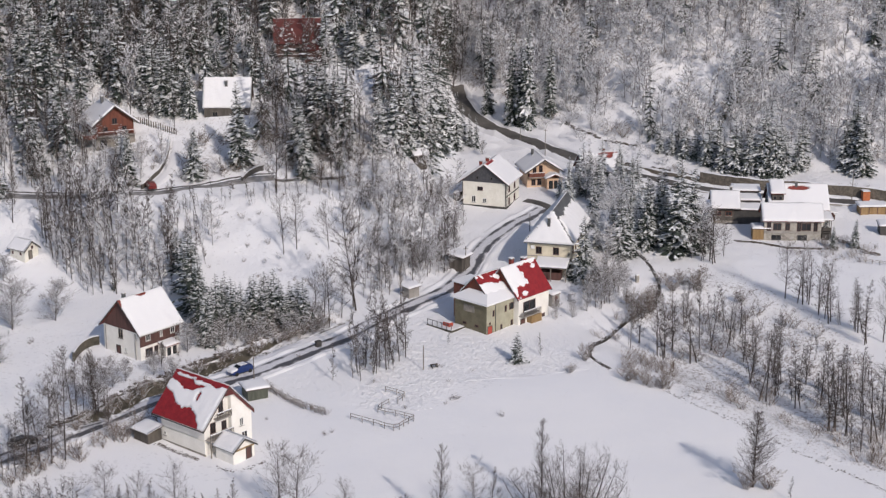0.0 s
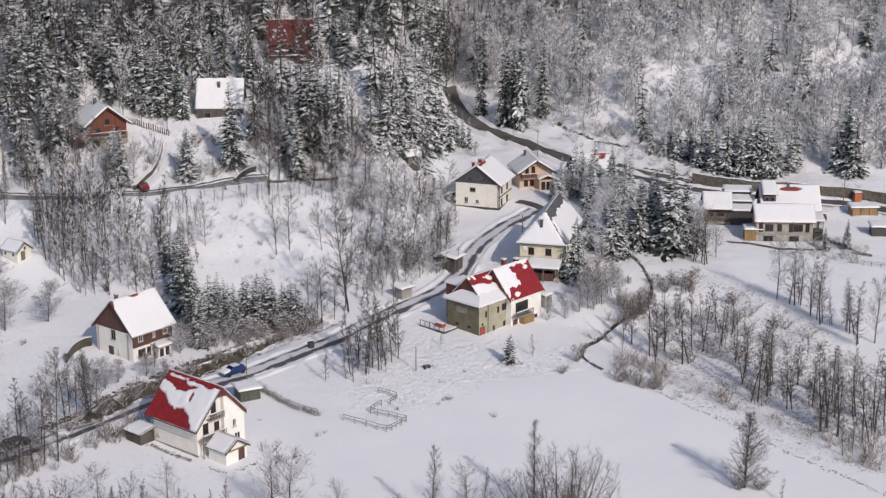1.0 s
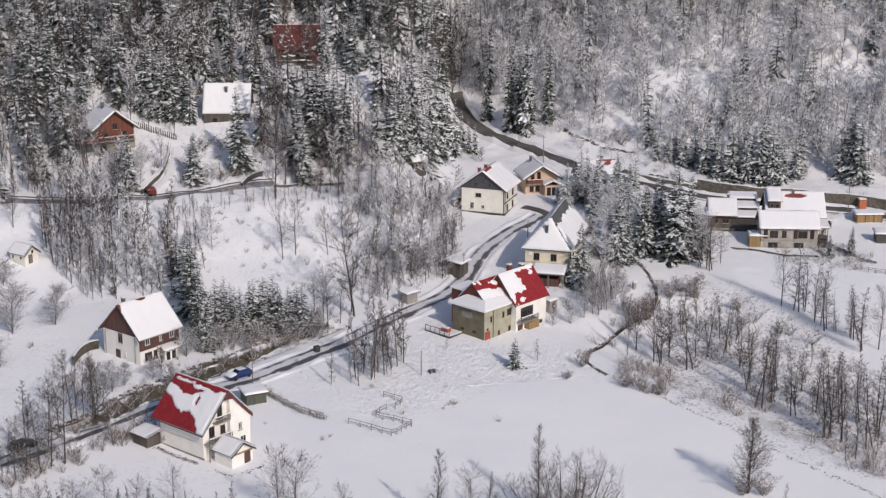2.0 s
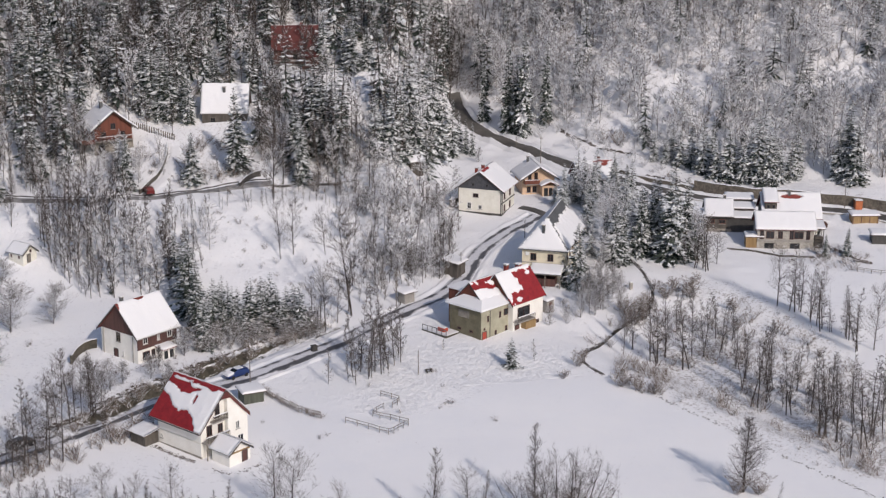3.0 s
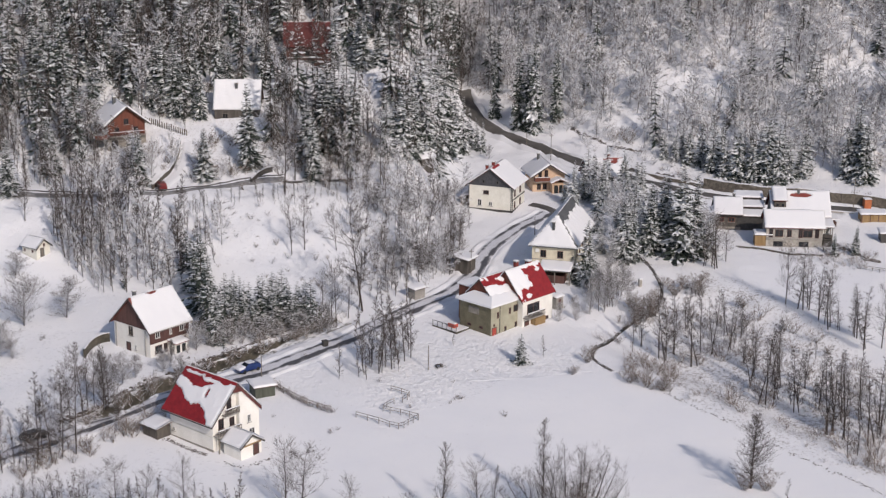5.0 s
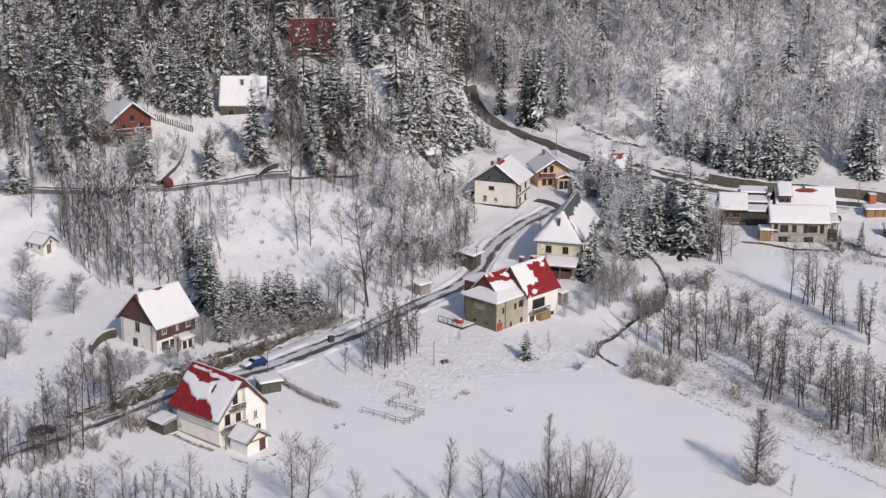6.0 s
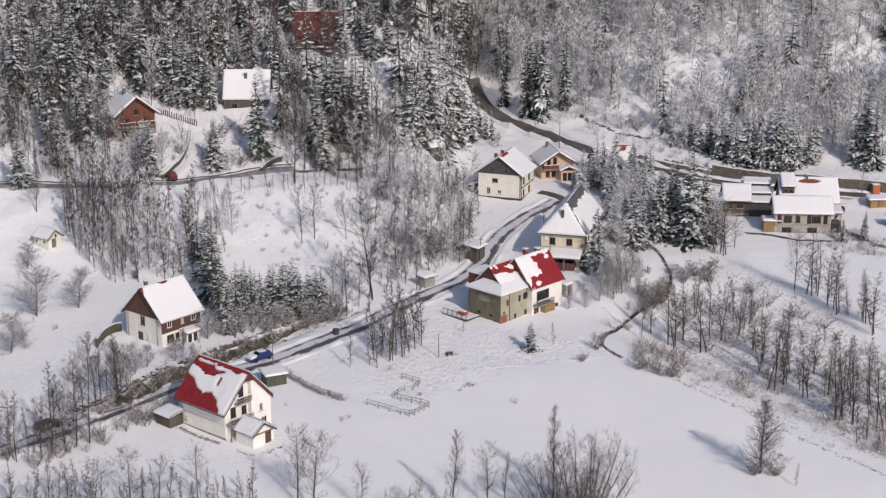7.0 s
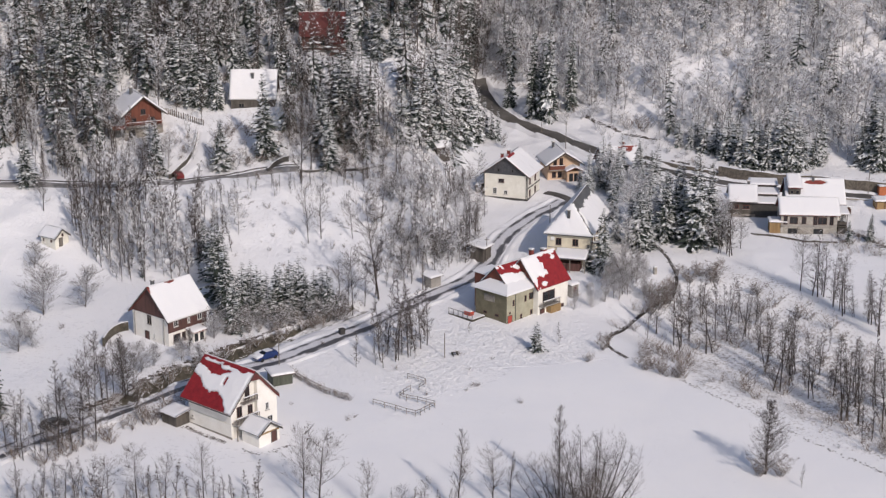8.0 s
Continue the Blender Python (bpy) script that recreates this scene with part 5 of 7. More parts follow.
s = shed("shed", "small white shed with snowy gable roof beside the house", -27.2, 219.6, -41, 3.6, 4.0, 1.9, 0, PLASTER_WHITE, 110, rise=1.3)
door(s, 3.6, 4.0, "+x", 0.9, -0.2, 0.9, 1.9, WOOD_DARK)
box_part("gable_board", (1.802, 1.86, -1.9, 1.9, 1.7, 1.95), WOOD_TAN, s)
s = shed("shed", "dark weathered lean-to shed with snow on its roof", -40.5, 225.6, -41, 3.2, 2.5, 2.1, 0.5, WOOD_OLD, 111)
s = shed("garage", "flat-roofed green board garage under snow", -26.5, 240.4, 25, 3.2, 2.9, 1.9, 0.2, SHED_GREEN, 112)
s = shed("shed", "grey board roadside shed with overhanging snowy roof", 6.0, 298.0, 60, 3.0, 2.8, 3.0, 0.5, WOOD_OLD, 113, over=0.5)
s = shed("shed", "small grey-green outhouse against the olive house", 21.9, 279.9, 46, 1.9, 1.9, 2.3, 0.3, CONCRETE, 122, over=0.15)
box_part("door", (-0.35, 0.35, -0.99, -0.953, -0.3, 1.7), WOOD_DARK, s)
s = shed("shelter", "small grey concrete shelter at the road bend", -3.0, 282.6, 45, 2.5, 1.8, 2.2, 0.3, CONCRETE, 114)
s = shed("hut", "tiny dark wooden hut with snowy roof", -1.9, 342.5, 30, 3.0, 2.6, 2.2, 0, WOOD_OLD, 115, rise=0.9, over=0.3, snow=0.25)
s = shed("kiosk", "small orange painted kiosk beside the main road", 92.2, 338.6, 5, 1.5, 1.3, 2.0, 0.1, KIOSK_ORANGE, 116, over=0.08, snow=0.06)
s = shed("shed", "long tan board shed with snow roof", 91.4, 330.6, 2, 5.4, 2.6, 1.7, 0.25, WOOD_TAN, 117)
for i in range(4):
    box_part("post", (-2.7 + 1.75 * i, -2.55 + 1.75 * i, -1.36, -1.302, -0.8, 1.7), WOOD_DARK, s)
s = shed("shed", "low dark shed with snow on its roof", 91.0, 317.0, -4, 3.2, 2.8, 2.1, 0.3, TRIM_DARK, 121)
s = shed("shed", "tan board woodshed leaning on the farmhouse", 65.4, 314.6, -4, 3.3, 2.6, 2.4, 0.25, WOOD_TAN, 118, over=0.2)


# ---- vehicles ----
def car(label, x, y, yaw, paint, snow):
    c = anchor("car", place(x, y, yaw, 0.1), label, "car")
    bm = bmesh.new()
    prof = [(-2.1, 0.35), (-2.1, 0.85), (-1.9, 0.95), (-1.55, 1.42), (0.35, 1.45), (1.05, 0.98), (2.0, 0.82), (2.1, 0.6), (2.1, 0.35)]
    rows = []
    for y0, inset in ((-0.82, 0.0), (0.82, 0.0)):
        rows.append([bm.verts.new((px, y0 * (0.82 if pz > 1.2 else 1.0), pz)) for px, pz in prof])
    bm.faces.new(rows[0]), bm.faces.new(rows[1][::-1])
    for i in range(len(prof)):
        j = (i + 1) % len(prof)
        bm.faces.new((rows[0][i], rows[1][i], rows[1][j], rows[0][j]))
    bmesh.ops.recalc_face_normals(bm, faces=bm.faces[:])
    bmesh.ops.bevel(bm, geom=bm.edges[:], offset=0.05, segments=2, affect="EDGES")
    part("body", bm, paint, c)
    for sgn in (-1, 1):
        bm = bmesh.new()
        v = [bm.verts.new(q) for q in ((-1.6, sgn * 0.80, 0.98), (0.75, sgn * 0.80, 0.98), (0.25, sgn * 0.70, 1.36), (-1.45, sgn * 0.70, 1.36))]
        bm.faces.new(v)
        bmesh.ops.solidify(bm, geom=bm.faces[:], thickness=0.03)
        part("side_window", bm, GLASS, c)
        for px in (-1.3, 1.3):
            bm = bmesh.new()
            bmesh.ops.create_cone(bm, cap_ends=True, segments=14, radius1=0.32, radius2=0.32, depth=0.2, matrix=pose(px, sgn * 0.76, 0.32, 90))
            part("wheel", bm, RUBBER, c)
    slab_part("windscreen", (0.40, -0.62, 1.43), (0, 1.24, 0), (0.6, 0, -0.40), 0.04, GLASS, c)
    if snow:
        box_part("snow_cover", (-0.9, 0.4, -0.6, 0.6, 1.45, 1.6), ROOF_SNOW, c, bevel=0.06)
        box_part("snow_cover", (0.7, 2.2, -0.8, 0.8, 0.45, 1.12), ROOF_SNOW, c, bevel=0.22)
    return c


car("blue parked car half buried in white snow", -29.6, 249.2, 222, CAR_BLUE_M, True)
car("dark red car on the terrace road", -54.8, 321.6, 110, CAR_RED_M, False)
CAR_PALE_M, _nt, _b = node_mat("pale_blue_car_paint", 0.35)
_b.inputs["Base Color"].default_value = (0.30, 0.36, 0.46, 1)
car("pale blue car under snow parked beside the barn", 56.0, 328.0, 8, CAR_PALE_M, True)
car("black car at the roadside with snow on it", -58.0, 223.4, 44, CAR_BLACK_M, False)


# ---- walls, fences, poles ----
def wall_along(name, pts, height, thick, material, label, category="wall", snow=0.12, dz=0.0, sink=0.5):
    verts, faces = [], []
    sv, sf = [], []
    line = smooth_line(pts, 1.0)
    for i, (q, side) in enumerate(sides_of(line)):
        g = rough_ground(q.x, q.y) + dz
        j = 0.06 * noise.noise((q.x, q.y, 1))
        for s, z in ((-0.5, g - sink), (-0.5, g + height + j), (0.5, g + height + j), (0.5, g - sink)):
            c = q + side * thick * s
            verts.append((c.x, c.y, z))
        for s, z in ((-0.58, g + height + j - 0.02), (-0.4, g + height + j + snow), (0.4, g + height + j + snow), (0.58, g + height + j - 0.02)):
            c = q + side * thick * s
            sv.append((c.x, c.y, z))
    for i in range(len(line) - 1):
        for k in range(4):
            faces.append((i * 4 + k, i * 4 + (k + 1) % 4, (i + 1) * 4 + (k + 1) % 4, (i + 1) * 4 + k))
        for k in range(3):
            sf.append((i * 4 + k, i * 4 + k + 1, (i + 1) * 4 + k + 1, (i + 1) * 4 + k))
    n = len(verts)
    faces += [(0, 1, 2, 3), (n - 1, n - 2, n - 3, n - 4)]
    w = tagged(mesh_object(name, verts, faces, material), label, category, kind="structure")
    if snow:
        mesh_object("snow_cap", sv, sf, ROOF_SNOW, w, smooth=True)
    return w


def beside(pts, d):
    return [tuple((q + side * d)[:2]) for q, side in sides_of([Vector((*p, 0)) for p in pts])]


wall_along("retaining_wall", beside(ROAD_UP[:5], 3.6), 2.5, 0.5, RUBBLE, "long rough stone retaining wall above the main road")
wall_along("retaining_wall", beside(ROAD_UP[:6], -3.4), 0.4, 0.4, CONCRETE, "low concrete kerb wall below the main road", sink=1.6)
wall_along("retaining_wall", [(-37.1, 324.8), (-36.2, 327.3), (-34.9, 329.1), (-33.2, 329.8)], 1.1, 0.4, TRIM_DARK, "short dark retaining wall at the terrace road bend", snow=0.04)
wall_along("retaining_wall", [(-30.5, 325.6), (-25.9, 326.1), (-20.1, 326.6), (-15.6, 327.5), (-13.5, 328.7)], 0.5, 0.35, TRIM_DARK, "low dark terrace wall on the hillside", snow=0.04)
wall_along("retaining_wall", [(-57.1, 254.6), (-56.8, 258.3), (-55.8, 260.8), (-54.3, 261.8)], 1.5, 0.35, STONE_DARK, "curved dark stone yard wall beside the farmhouse", snow=0.06)
wall_along("retaining_wall", beside(BROOK[:6], -2.4), 0.04, 0.5, STONE_DARK, "dark mossy stone bank wall along the roadside ditch", snow=0.0, sink=2.5)
wall_along("retaining_wall", [(60.7, 313.1), (65.4, 311.0), (70.4, 308.3), (75.6, 307.6)], 0.35, 0.7, STONE_DARK, "low dark stone wall below the farmhouse yard", snow=0.08)
wall_along("retaining_wall", beside(ROAD_TER, -1.9), 0.15, 0.3, TRIM_DARK, "dark kerb along the terrace road", snow=0.0)
wall_along("retaining_wall", beside(ROAD_UP[4:7], 3.8), 0.9, 0.5, RUBBLE, "low end of the rough stone wall above the main road", snow=0.2)
wall_along("retaining_wall", beside(DRIVE, -1.6), 1.0, 0.3, WOOD_OLD, "brown plank wall beside the chalet driveway")


def rail_fence(pts, label, height=1.0, gap=2.2):
    line = smooth_line(pts, gap)
    f = anchor("rail_fence", pose(line[0].x, line[0].y, ground(line[0].x, line[0].y)), label, "fence", "meadow rail fences")
    o = Vector((line[0].x, line[0].y, ground(line[0].x, line[0].y)))
    tops = []
    for q in line:
        z = rough_ground(q.x, q.y) - o.z
        p = Vector((q.x - o.x, q.y - o.y, z))
        box_part("post", (p.x - 0.045, p.x + 0.045, p.y - 0.045, p.y + 0.045, z - 0.3, z + height), WOOD_GREY, f)
        tops.append(p)
    for a, b in zip(tops, tops[1:]):
        for hgt in (0.5, height - 0.08):
            d = (b - a)
            s = Vector((-d.y, d.x, 0)).normalized() * 0.025
            bm = bmesh.new()
            c = [bm.verts.new(v + Vector((0, 0, hgt + k)) + t) for v in (a, b) for k in (0, 0.07) for t in (-s, s)]
            for fc in ((0, 1, 3, 2), (4, 6, 7, 5), (0, 4, 5, 1), (2, 3, 7, 6), (0, 2, 6, 4), (1, 5, 7, 3)):
                bm.faces.new([c[i] for i in fc])
            bmesh.ops.recalc_face_normals(bm, faces=bm.faces[:])
            part("rail", bm, WOOD_GREY, f)
    return f


rail_fence([(82.4, 299.7), (84.6, 298.2), (88.4, 297.3), (93.6, 296.1)], "low weathered rail fence at the edge of the snowy field", 0.9, 1.5)
rail_fence([(-26.2, 244.6), (-23.2, 240.6), (-20.3, 237.4), (-17.5, 234.9), (-15.4, 233.7)], "weathered rail fence running along the bare hedge", 1.0, 1.9)
rail_fence([(-11.5, 231.8), (-8.0, 229.7), (-5.0, 227.7), (-3.6, 229.1), (-2.1, 230.9)], "weathered wooden rail fence standing in snowy meadow")
rail_fence([(-5.9, 237.0), (-7.5, 234.4), (-4.8, 232.8), (-2.1, 231.1)], "weathered wooden rail fence standing in snowy meadow")
rail_fence([(-6.5, 241.5), (-3.6, 239.5), (-4.6, 237.4)], "weathered wooden rail fence standing in snowy meadow")


def picket_fence(pts, label):
    line = smooth_line(pts, 0.55)
    o = Vector((line[0].x, line[0].y, ground(line[0].x, line[0].y)))
    f = anchor("picket_fence", pose(*o), label, "fence")
    for q in line:
        z = rough_ground(q.x, q.y) - o.z
        k = 0.3 * noise.noise((q.x, q.y, 2))
        box_part("picket", (q.x - o.x - 0.11, q.x - o.x + 0.11, q.y - o.y - 0.05, q.y - o.y + 0.05, z - 0.3, z + 1.3 + k), WOOD_GREY, f)
    return f


picket_fence([(-62.5, 349.7), (-59.1, 347.8), (-55.8, 345.9), (-52.8, 344.1)], "dark board fence climbing beside the chalet")


def utility_pole(x, y, h):
    z = ground(x, y)
    p = anchor("utility_pole", pose(x, y, z), "slim weathered wooden utility pole", "pole", "utility poles")
    bm = bmesh.new()
    bmesh.ops.create_cone(bm, cap_ends=True, segments=8, radius1=0.09, radius2=0.06, depth=h + 0.5, matrix=pose(0, 0, h / 2 - 0.25))
    part("pole", bm, WOOD_GREY, p)
    if h < 4.5:
        return p
    box_part("crossarm", (-0.45, 0.45, -0.11, -0.085, h - 0.5, h - 0.4), WOOD_GREY, p)
    for sx in (-0.35, 0.35):
        box_part("insulator", (sx - 0.04, sx + 0.04, -0.12, -0.05, h - 0.398, h - 0.26), TRIM_WHITE, p)
    return p


for x, y, h in [(-27.1, 245.3, 5.3), (-0.7, 250.2, 4.2), (20.3, 318.0, 4.2), (89.1, 337.7, 6.8), (7.1, 296.5, 4.7), (-4.7, 280.1, 6.4), (22.2, 386.8, 2.8), (27.2, 373.9, 6.3)]:
    utility_pole(x, y, h)


# ---- trees ----
class Geo:
    """Plain lists of points and faces."""

    def __init__(self):
        self.v, self.f = [], []

    def tube(self, a, b, ra, rb, sides=4):
        d = (b - a)
        if d.length < 1e-5:
            return
        u = d.orthogonal().normalized()
        w = d.normalized().cross(u)
        n = len(self.v)
        for p, r in ((a, ra), (b, rb)):
            for k in range(sides):
                t = 2 * math.pi * k / sides
                self.v.append(p + (u * math.cos(t) + w * math.sin(t)) * r)
        for k in range(sides):
            j = (k + 1) % sides
            self.f.append((n + k, n + j, n + sides + j, n + sides + k))

    def strip(self, a, b, w, side):
        n = len(self.v)
        s = side * (w / 2)
        self.v += [a - s, a + s, b + s * 0.5, b - s * 0.5]
        self.f.append((n, n + 1, n + 2, n + 3))

    def blade(self, a, b, w, side):
        """A thin twig that runs out to a point."""
        n = len(self.v)
        s = side * (w / 2)
        self.v += [a - s, a + s, b]
        self.f.append((n, n + 1, n + 2))


def rand_dir(rng, up):
    a = rng.uniform(0, 2 * math.pi)
    return Vector((math.cos(a) * math.cos(up), math.sin(a) * math.cos(up), math.sin(up)))


def bare_tree_geo(seed, h, limbs=20, subs=6, twigs=3, spread_f=0.32, width=0.05, low=0.22, stems=1, rise=(0.35, 0.95), fan=0.42, form="plume", girth=1.0):
    """Leafless tree: bent trunk, limbs that curve upwards, side branches and fine twigs. A plume narrows to its tip; a round crown is widest in the middle. Returns trunk and crown."""
    rng = random.Random(seed)
    trunk, crown = Geo(), Geo()
    for st in range(stems):
        p = Vector((0, 0, -0.4)) if stems == 1 else Vector((rng.uniform(-0.45, 0.45), rng.uniform(-0.45, 0.45), -0.4))
        lean = Vector((rng.uniform(-0.06, 0.06), rng.uniform(-0.06, 0.06), 1)) if stems == 1 else Vector((rng.uniform(-fan, fan), rng.uniform(-fan, fan), 1))
        hh = h if st == 0 and stems < 5 else h * rng.uniform(0.75, 1.0) * (1 - (0.45 if stems < 15 else 0.15) * math.hypot(lean.x, lean.y))
        r0 = (0.0046 * hh + 0.016) * girth * (1.0 if stems == 1 else 0.75)
        n = 8
        pts, rad = [p], [r0]
        for i in range(n):
            lean = (lean + Vector((rng.uniform(-0.06, 0.06), rng.uniform(-0.06, 0.06), 0.05))).normalized()
            pts.append(pts[-1] + lean * (hh + 0.4) / n)
            rad.append(r0 * (1 - (i + 1) / n) ** 0.85 + 0.008)
        for i in range(n):
            trunk.tube(pts[i], pts[i + 1], rad[i], rad[i + 1], 5 if i < 3 else 3)
        for k in range(limbs):
            f = low + (0.985 - low) * ((k + rng.random()) / limbs) ** 0.9
            i = min(n - 1, int(f * n))
            a = pts[i].lerp(pts[i + 1], f * n - i)
            u = (f - low) / (1 - low)
            shape = (1 - u) ** 0.7 * (0.55 + 0.45 * min(1.0, u * 4)) if form == "plume" else math.sqrt(max(0.0, 1 - (2 * u - 0.85) ** 2 / 1.4))
            reach = hh * (spread_f * shape * rng.uniform(0.6, 1.2) + 0.02)
            d = rand_dir(rng, rng.uniform(*rise))
            q, seg = a, 3
            prev_r = max(0.012, rad[i] * 0.42)
            for s in range(seg):
                d = (d + Vector((rng.uniform(-0.16, 0.16), rng.uniform(-0.16, 0.16), rng.uniform(0.02, 0.3)))).normalized()
                e = q + d * reach / seg
                nr = prev_r * 0.6
                if s == 0:
                    crown.tube(q, e, prev_r, nr, 3)
                else:
                    crown.strip(q, e, max(width, prev_r * 1.7), d.cross(rand_dir(rng, 0.2)).normalized())
                for t in range(max(1, subs // seg)):
                    b = q.lerp(e, rng.random())
                    d2 = (d + rand_dir(rng, rng.uniform(-0.2, 0.9)) * 0.85).normalized()
                    ln = reach * (0.62 - 0.14 * s) * rng.uniform(0.5, 1.1) + hh * 0.008
                    e2 = b + d2 * ln
                    crown.blade(b, e2, width * 1.15, d2.cross(rand_dir(rng, 0.3)).normalized())
                    for w in range(twigs):
                        b3 = b.lerp(e2, rng.uniform(0.15, 0.9))
                        d3 = (d2 + rand_dir(rng, rng.uniform(-0.2, 1.0)) * 0.8).normalized()
                        crown.blade(b3, b3 + d3 * ln * rng.uniform(0.35, 0.75), width, d3.cross(rand_dir(rng, 0.3)).normalized())
                q, prev_r = e, nr
    return trunk, crown


def spruce_geo(seed, h, whorls=26, arms=9, spread_f=0.2, sprays=6, first=0.05):
    """Spruce: straight trunk, drooping tiers of branches, each with flat needle sprays."""
    rng = random.Random(seed)
    trunk, crown = Geo(), Geo()
    trunk.tube(Vector((0, 0, -0.4)), Vector((0, 0, h * 0.5)), 0.010 * h + 0.05, 0.007 * h, 5)
    trunk.tube(Vector((0, 0, h * 0.5)), Vector((0, 0, h)), 0.007 * h, 0.01, 4)
    heavy = rng.uniform(0, 6.28)
    for w in range(whorls):
        f = first + (0.985 - first) * (w / (whorls - 1)) ** 0.95
        reach = h * spread_f * (1.02 - f) ** 0.8 * rng.uniform(0.78, 1.15) + 0.16
        n = max(5, int(arms * (1.15 - 0.55 * f)))
        off = rng.uniform(0, 6.28)
        for k in range(n):
            a = off + 2 * math.pi * (k + rng.uniform(-0.4, 0.4)) / n
            r = reach * rng.uniform(0.6, 1.15) * (1 + 0.14 * math.cos(a - heavy))
            out = Vector((math.cos(a), math.sin(a), 0))
            side = Vector((-math.sin(a), math.cos(a), 0))
            base = Vector((0, 0, h * f + rng.uniform(-0.012, 0.012) * h))
            tilt = 0.3 - 0.8 * (1 - f) + rng.uniform(-0.15, 0.15)
            mid = base + out * r * 0.55 + Vector((0, 0, r * 0.55 * tilt))
            tip = mid + out * r * 0.45 + Vector((0, 0, r * 0.45 * (tilt - 0.1)))
            wd = r * rng.uniform(0.13, 0.23)
            sag = Vector((0, 0, -wd * 0.8))
            i = len(crown.v)
            crown.v += [base, mid + side * wd + sag, tip, mid - side * wd + sag, mid]
            crown.f += [(i, i + 1, i + 4), (i + 1, i + 2, i + 4), (i + 2, i + 3, i + 4), (i + 3, i, i + 4)]
            for s in range(sprays):
                b = base.lerp(tip, rng.uniform(0.25, 1.0))
                sg = rng.choice((-1, 1))
                d = (out * rng.uniform(0.3, 0.9) + side * sg * rng.uniform(0.4, 1.0) + Vector((0, 0, rng.uniform(-0.9, 0.05)))).normalized()
                ln = r * rng.uniform(0.15, 0.30) + 0.03
                x = d.cross(Vector((0, 0, 1))).normalized() * ln * 0.34
                i = len(crown.v)
                crown.v += [b, b + d * ln * 0.55 + x, b + d * ln, b + d * ln * 0.55 - x]
                crown.f += [(i, i + 1, i + 2, i + 3)]
    return trunk, crown


def geo_mesh(name, geo, material, smooth=False):
    me = bpy.data.meshes.new(name)
    me.from_pydata([tuple(v) for v in geo.v], [], geo.f)
    if smooth:
        me.polygons.foreach_set("use_smooth", np.ones(len(me.polygons), dtype=bool))
    me.materials.append(material)
    return me


def tree_thing(name, meshes, x, y, scale, turn, label, category, group, sx=1.0):
    """A single tree: trunk and crown under one anchor."""
    m = Matrix.Translation((x, y, ground(x, y))) @ Matrix.Rotation(turn, 4, "Z") @ Matrix.Diagonal((scale * sx, scale * sx, scale, 1))
    t = anchor(name, m, label, category, group)
    for nm, me in zip(("trunk", "crown"), meshes):
        o = new(nm, me)
        o.parent = t
    return t


def kit(kind, seeds, twig, bark=None, **kw):
    """Meshes of 10 m high trees of one kind."""
    out = []
    for sd in seeds:
        tr, cr = kind(sd, 10.0, **kw)
        out.append((geo_mesh("trunk", tr, bark or BARK, True), geo_mesh("crown", cr, twig)))
    return out


NEAR_BARE = kit(bare_tree_geo, range(1, 7), TWIG_DARK, limbs=32, subs=9, twigs=5, spread_f=0.30, width=0.02, low=0.16, form="round", rise=(0.3, 1.0), girth=1.5)
TALL_BARE = kit(bare_tree_geo, range(11, 17), TWIG_DARK, limbs=38, subs=9, twigs=5, spread_f=0.17, width=0.024, low=0.10, rise=(0.25, 0.9), girth=1.05)
ALDERS = kit(bare_tree_geo, range(101, 107), TWIG_DARK, limbs=40, subs=6, twigs=5, spread_f=0.17, width=0.024, low=0.12, stems=2, fan=0.14, rise=(-0.05, 0.65), girth=2.0)
FAN_SHRUBS = kit(bare_tree_geo, range(26, 28), TWIG_DARK, limbs=15, subs=9, twigs=4, spread_f=0.26, width=0.012, low=0.22, stems=20, rise=(0.5, 1.1), fan=1.0, form="round", girth=2.0)
UPRIGHT = kit(bare_tree_geo, range(18, 20), TWIG_DARK, limbs=44, subs=9, twigs=4, spread_f=0.26, width=0.019, low=0.14, rise=(0.75, 1.2), girth=1.5)
LONE = kit(bare_tree_geo, range(131, 132), TWIG_DARK, limbs=84, subs=12, twigs=6, spread_f=0.38, width=0.019, low=0.05, rise=(0.2, 0.8), girth=2.8)
ORCHARD = kit(bare_tree_geo, range(36, 39), TWIG_HALF, limbs=72, subs=9, twigs=6, spread_f=0.40, width=0.03, low=0.03, form="round", rise=(0.0, 1.1), girth=1.6)
SHRUBS = kit(bare_tree_geo, range(21, 25), TWIG_BROWN, limbs=9, subs=9, twigs=5, spread_f=0.32, width=0.05, low=0.06, stems=9, form="round", fan=0.6)
FROST_BARE = kit(bare_tree_geo, range(31, 35), TWIG_FROST, BARK_RIME, limbs=34, subs=9, twigs=5, spread_f=0.3, width=0.055, low=0.06, form="round", rise=(0.1, 0.9))
RIME_SPRUCES = kit(spruce_geo, range(56, 59), NEEDLE_RIME, spread_f=0.21, whorls=28)
SPRUCES = kit(spruce_geo, range(41, 45), NEEDLE, whorls=22, spread_f=0.2)
SNOWY_SPRUCES = kit(spruce_geo, range(51, 55), NEEDLE_SNOW, spread_f=0.19, whorls=28)
TALL_SPRUCES = kit(spruce_geo, range(141, 145), NEEDLE_TALL, whorls=42, arms=11, sprays=5, spread_f=0.18)
DUSTED_SPRUCES = kit(spruce_geo, range(45, 49), NEEDLE_DUST, whorls=30, spread_f=0.19)
pick = random.Random(5)


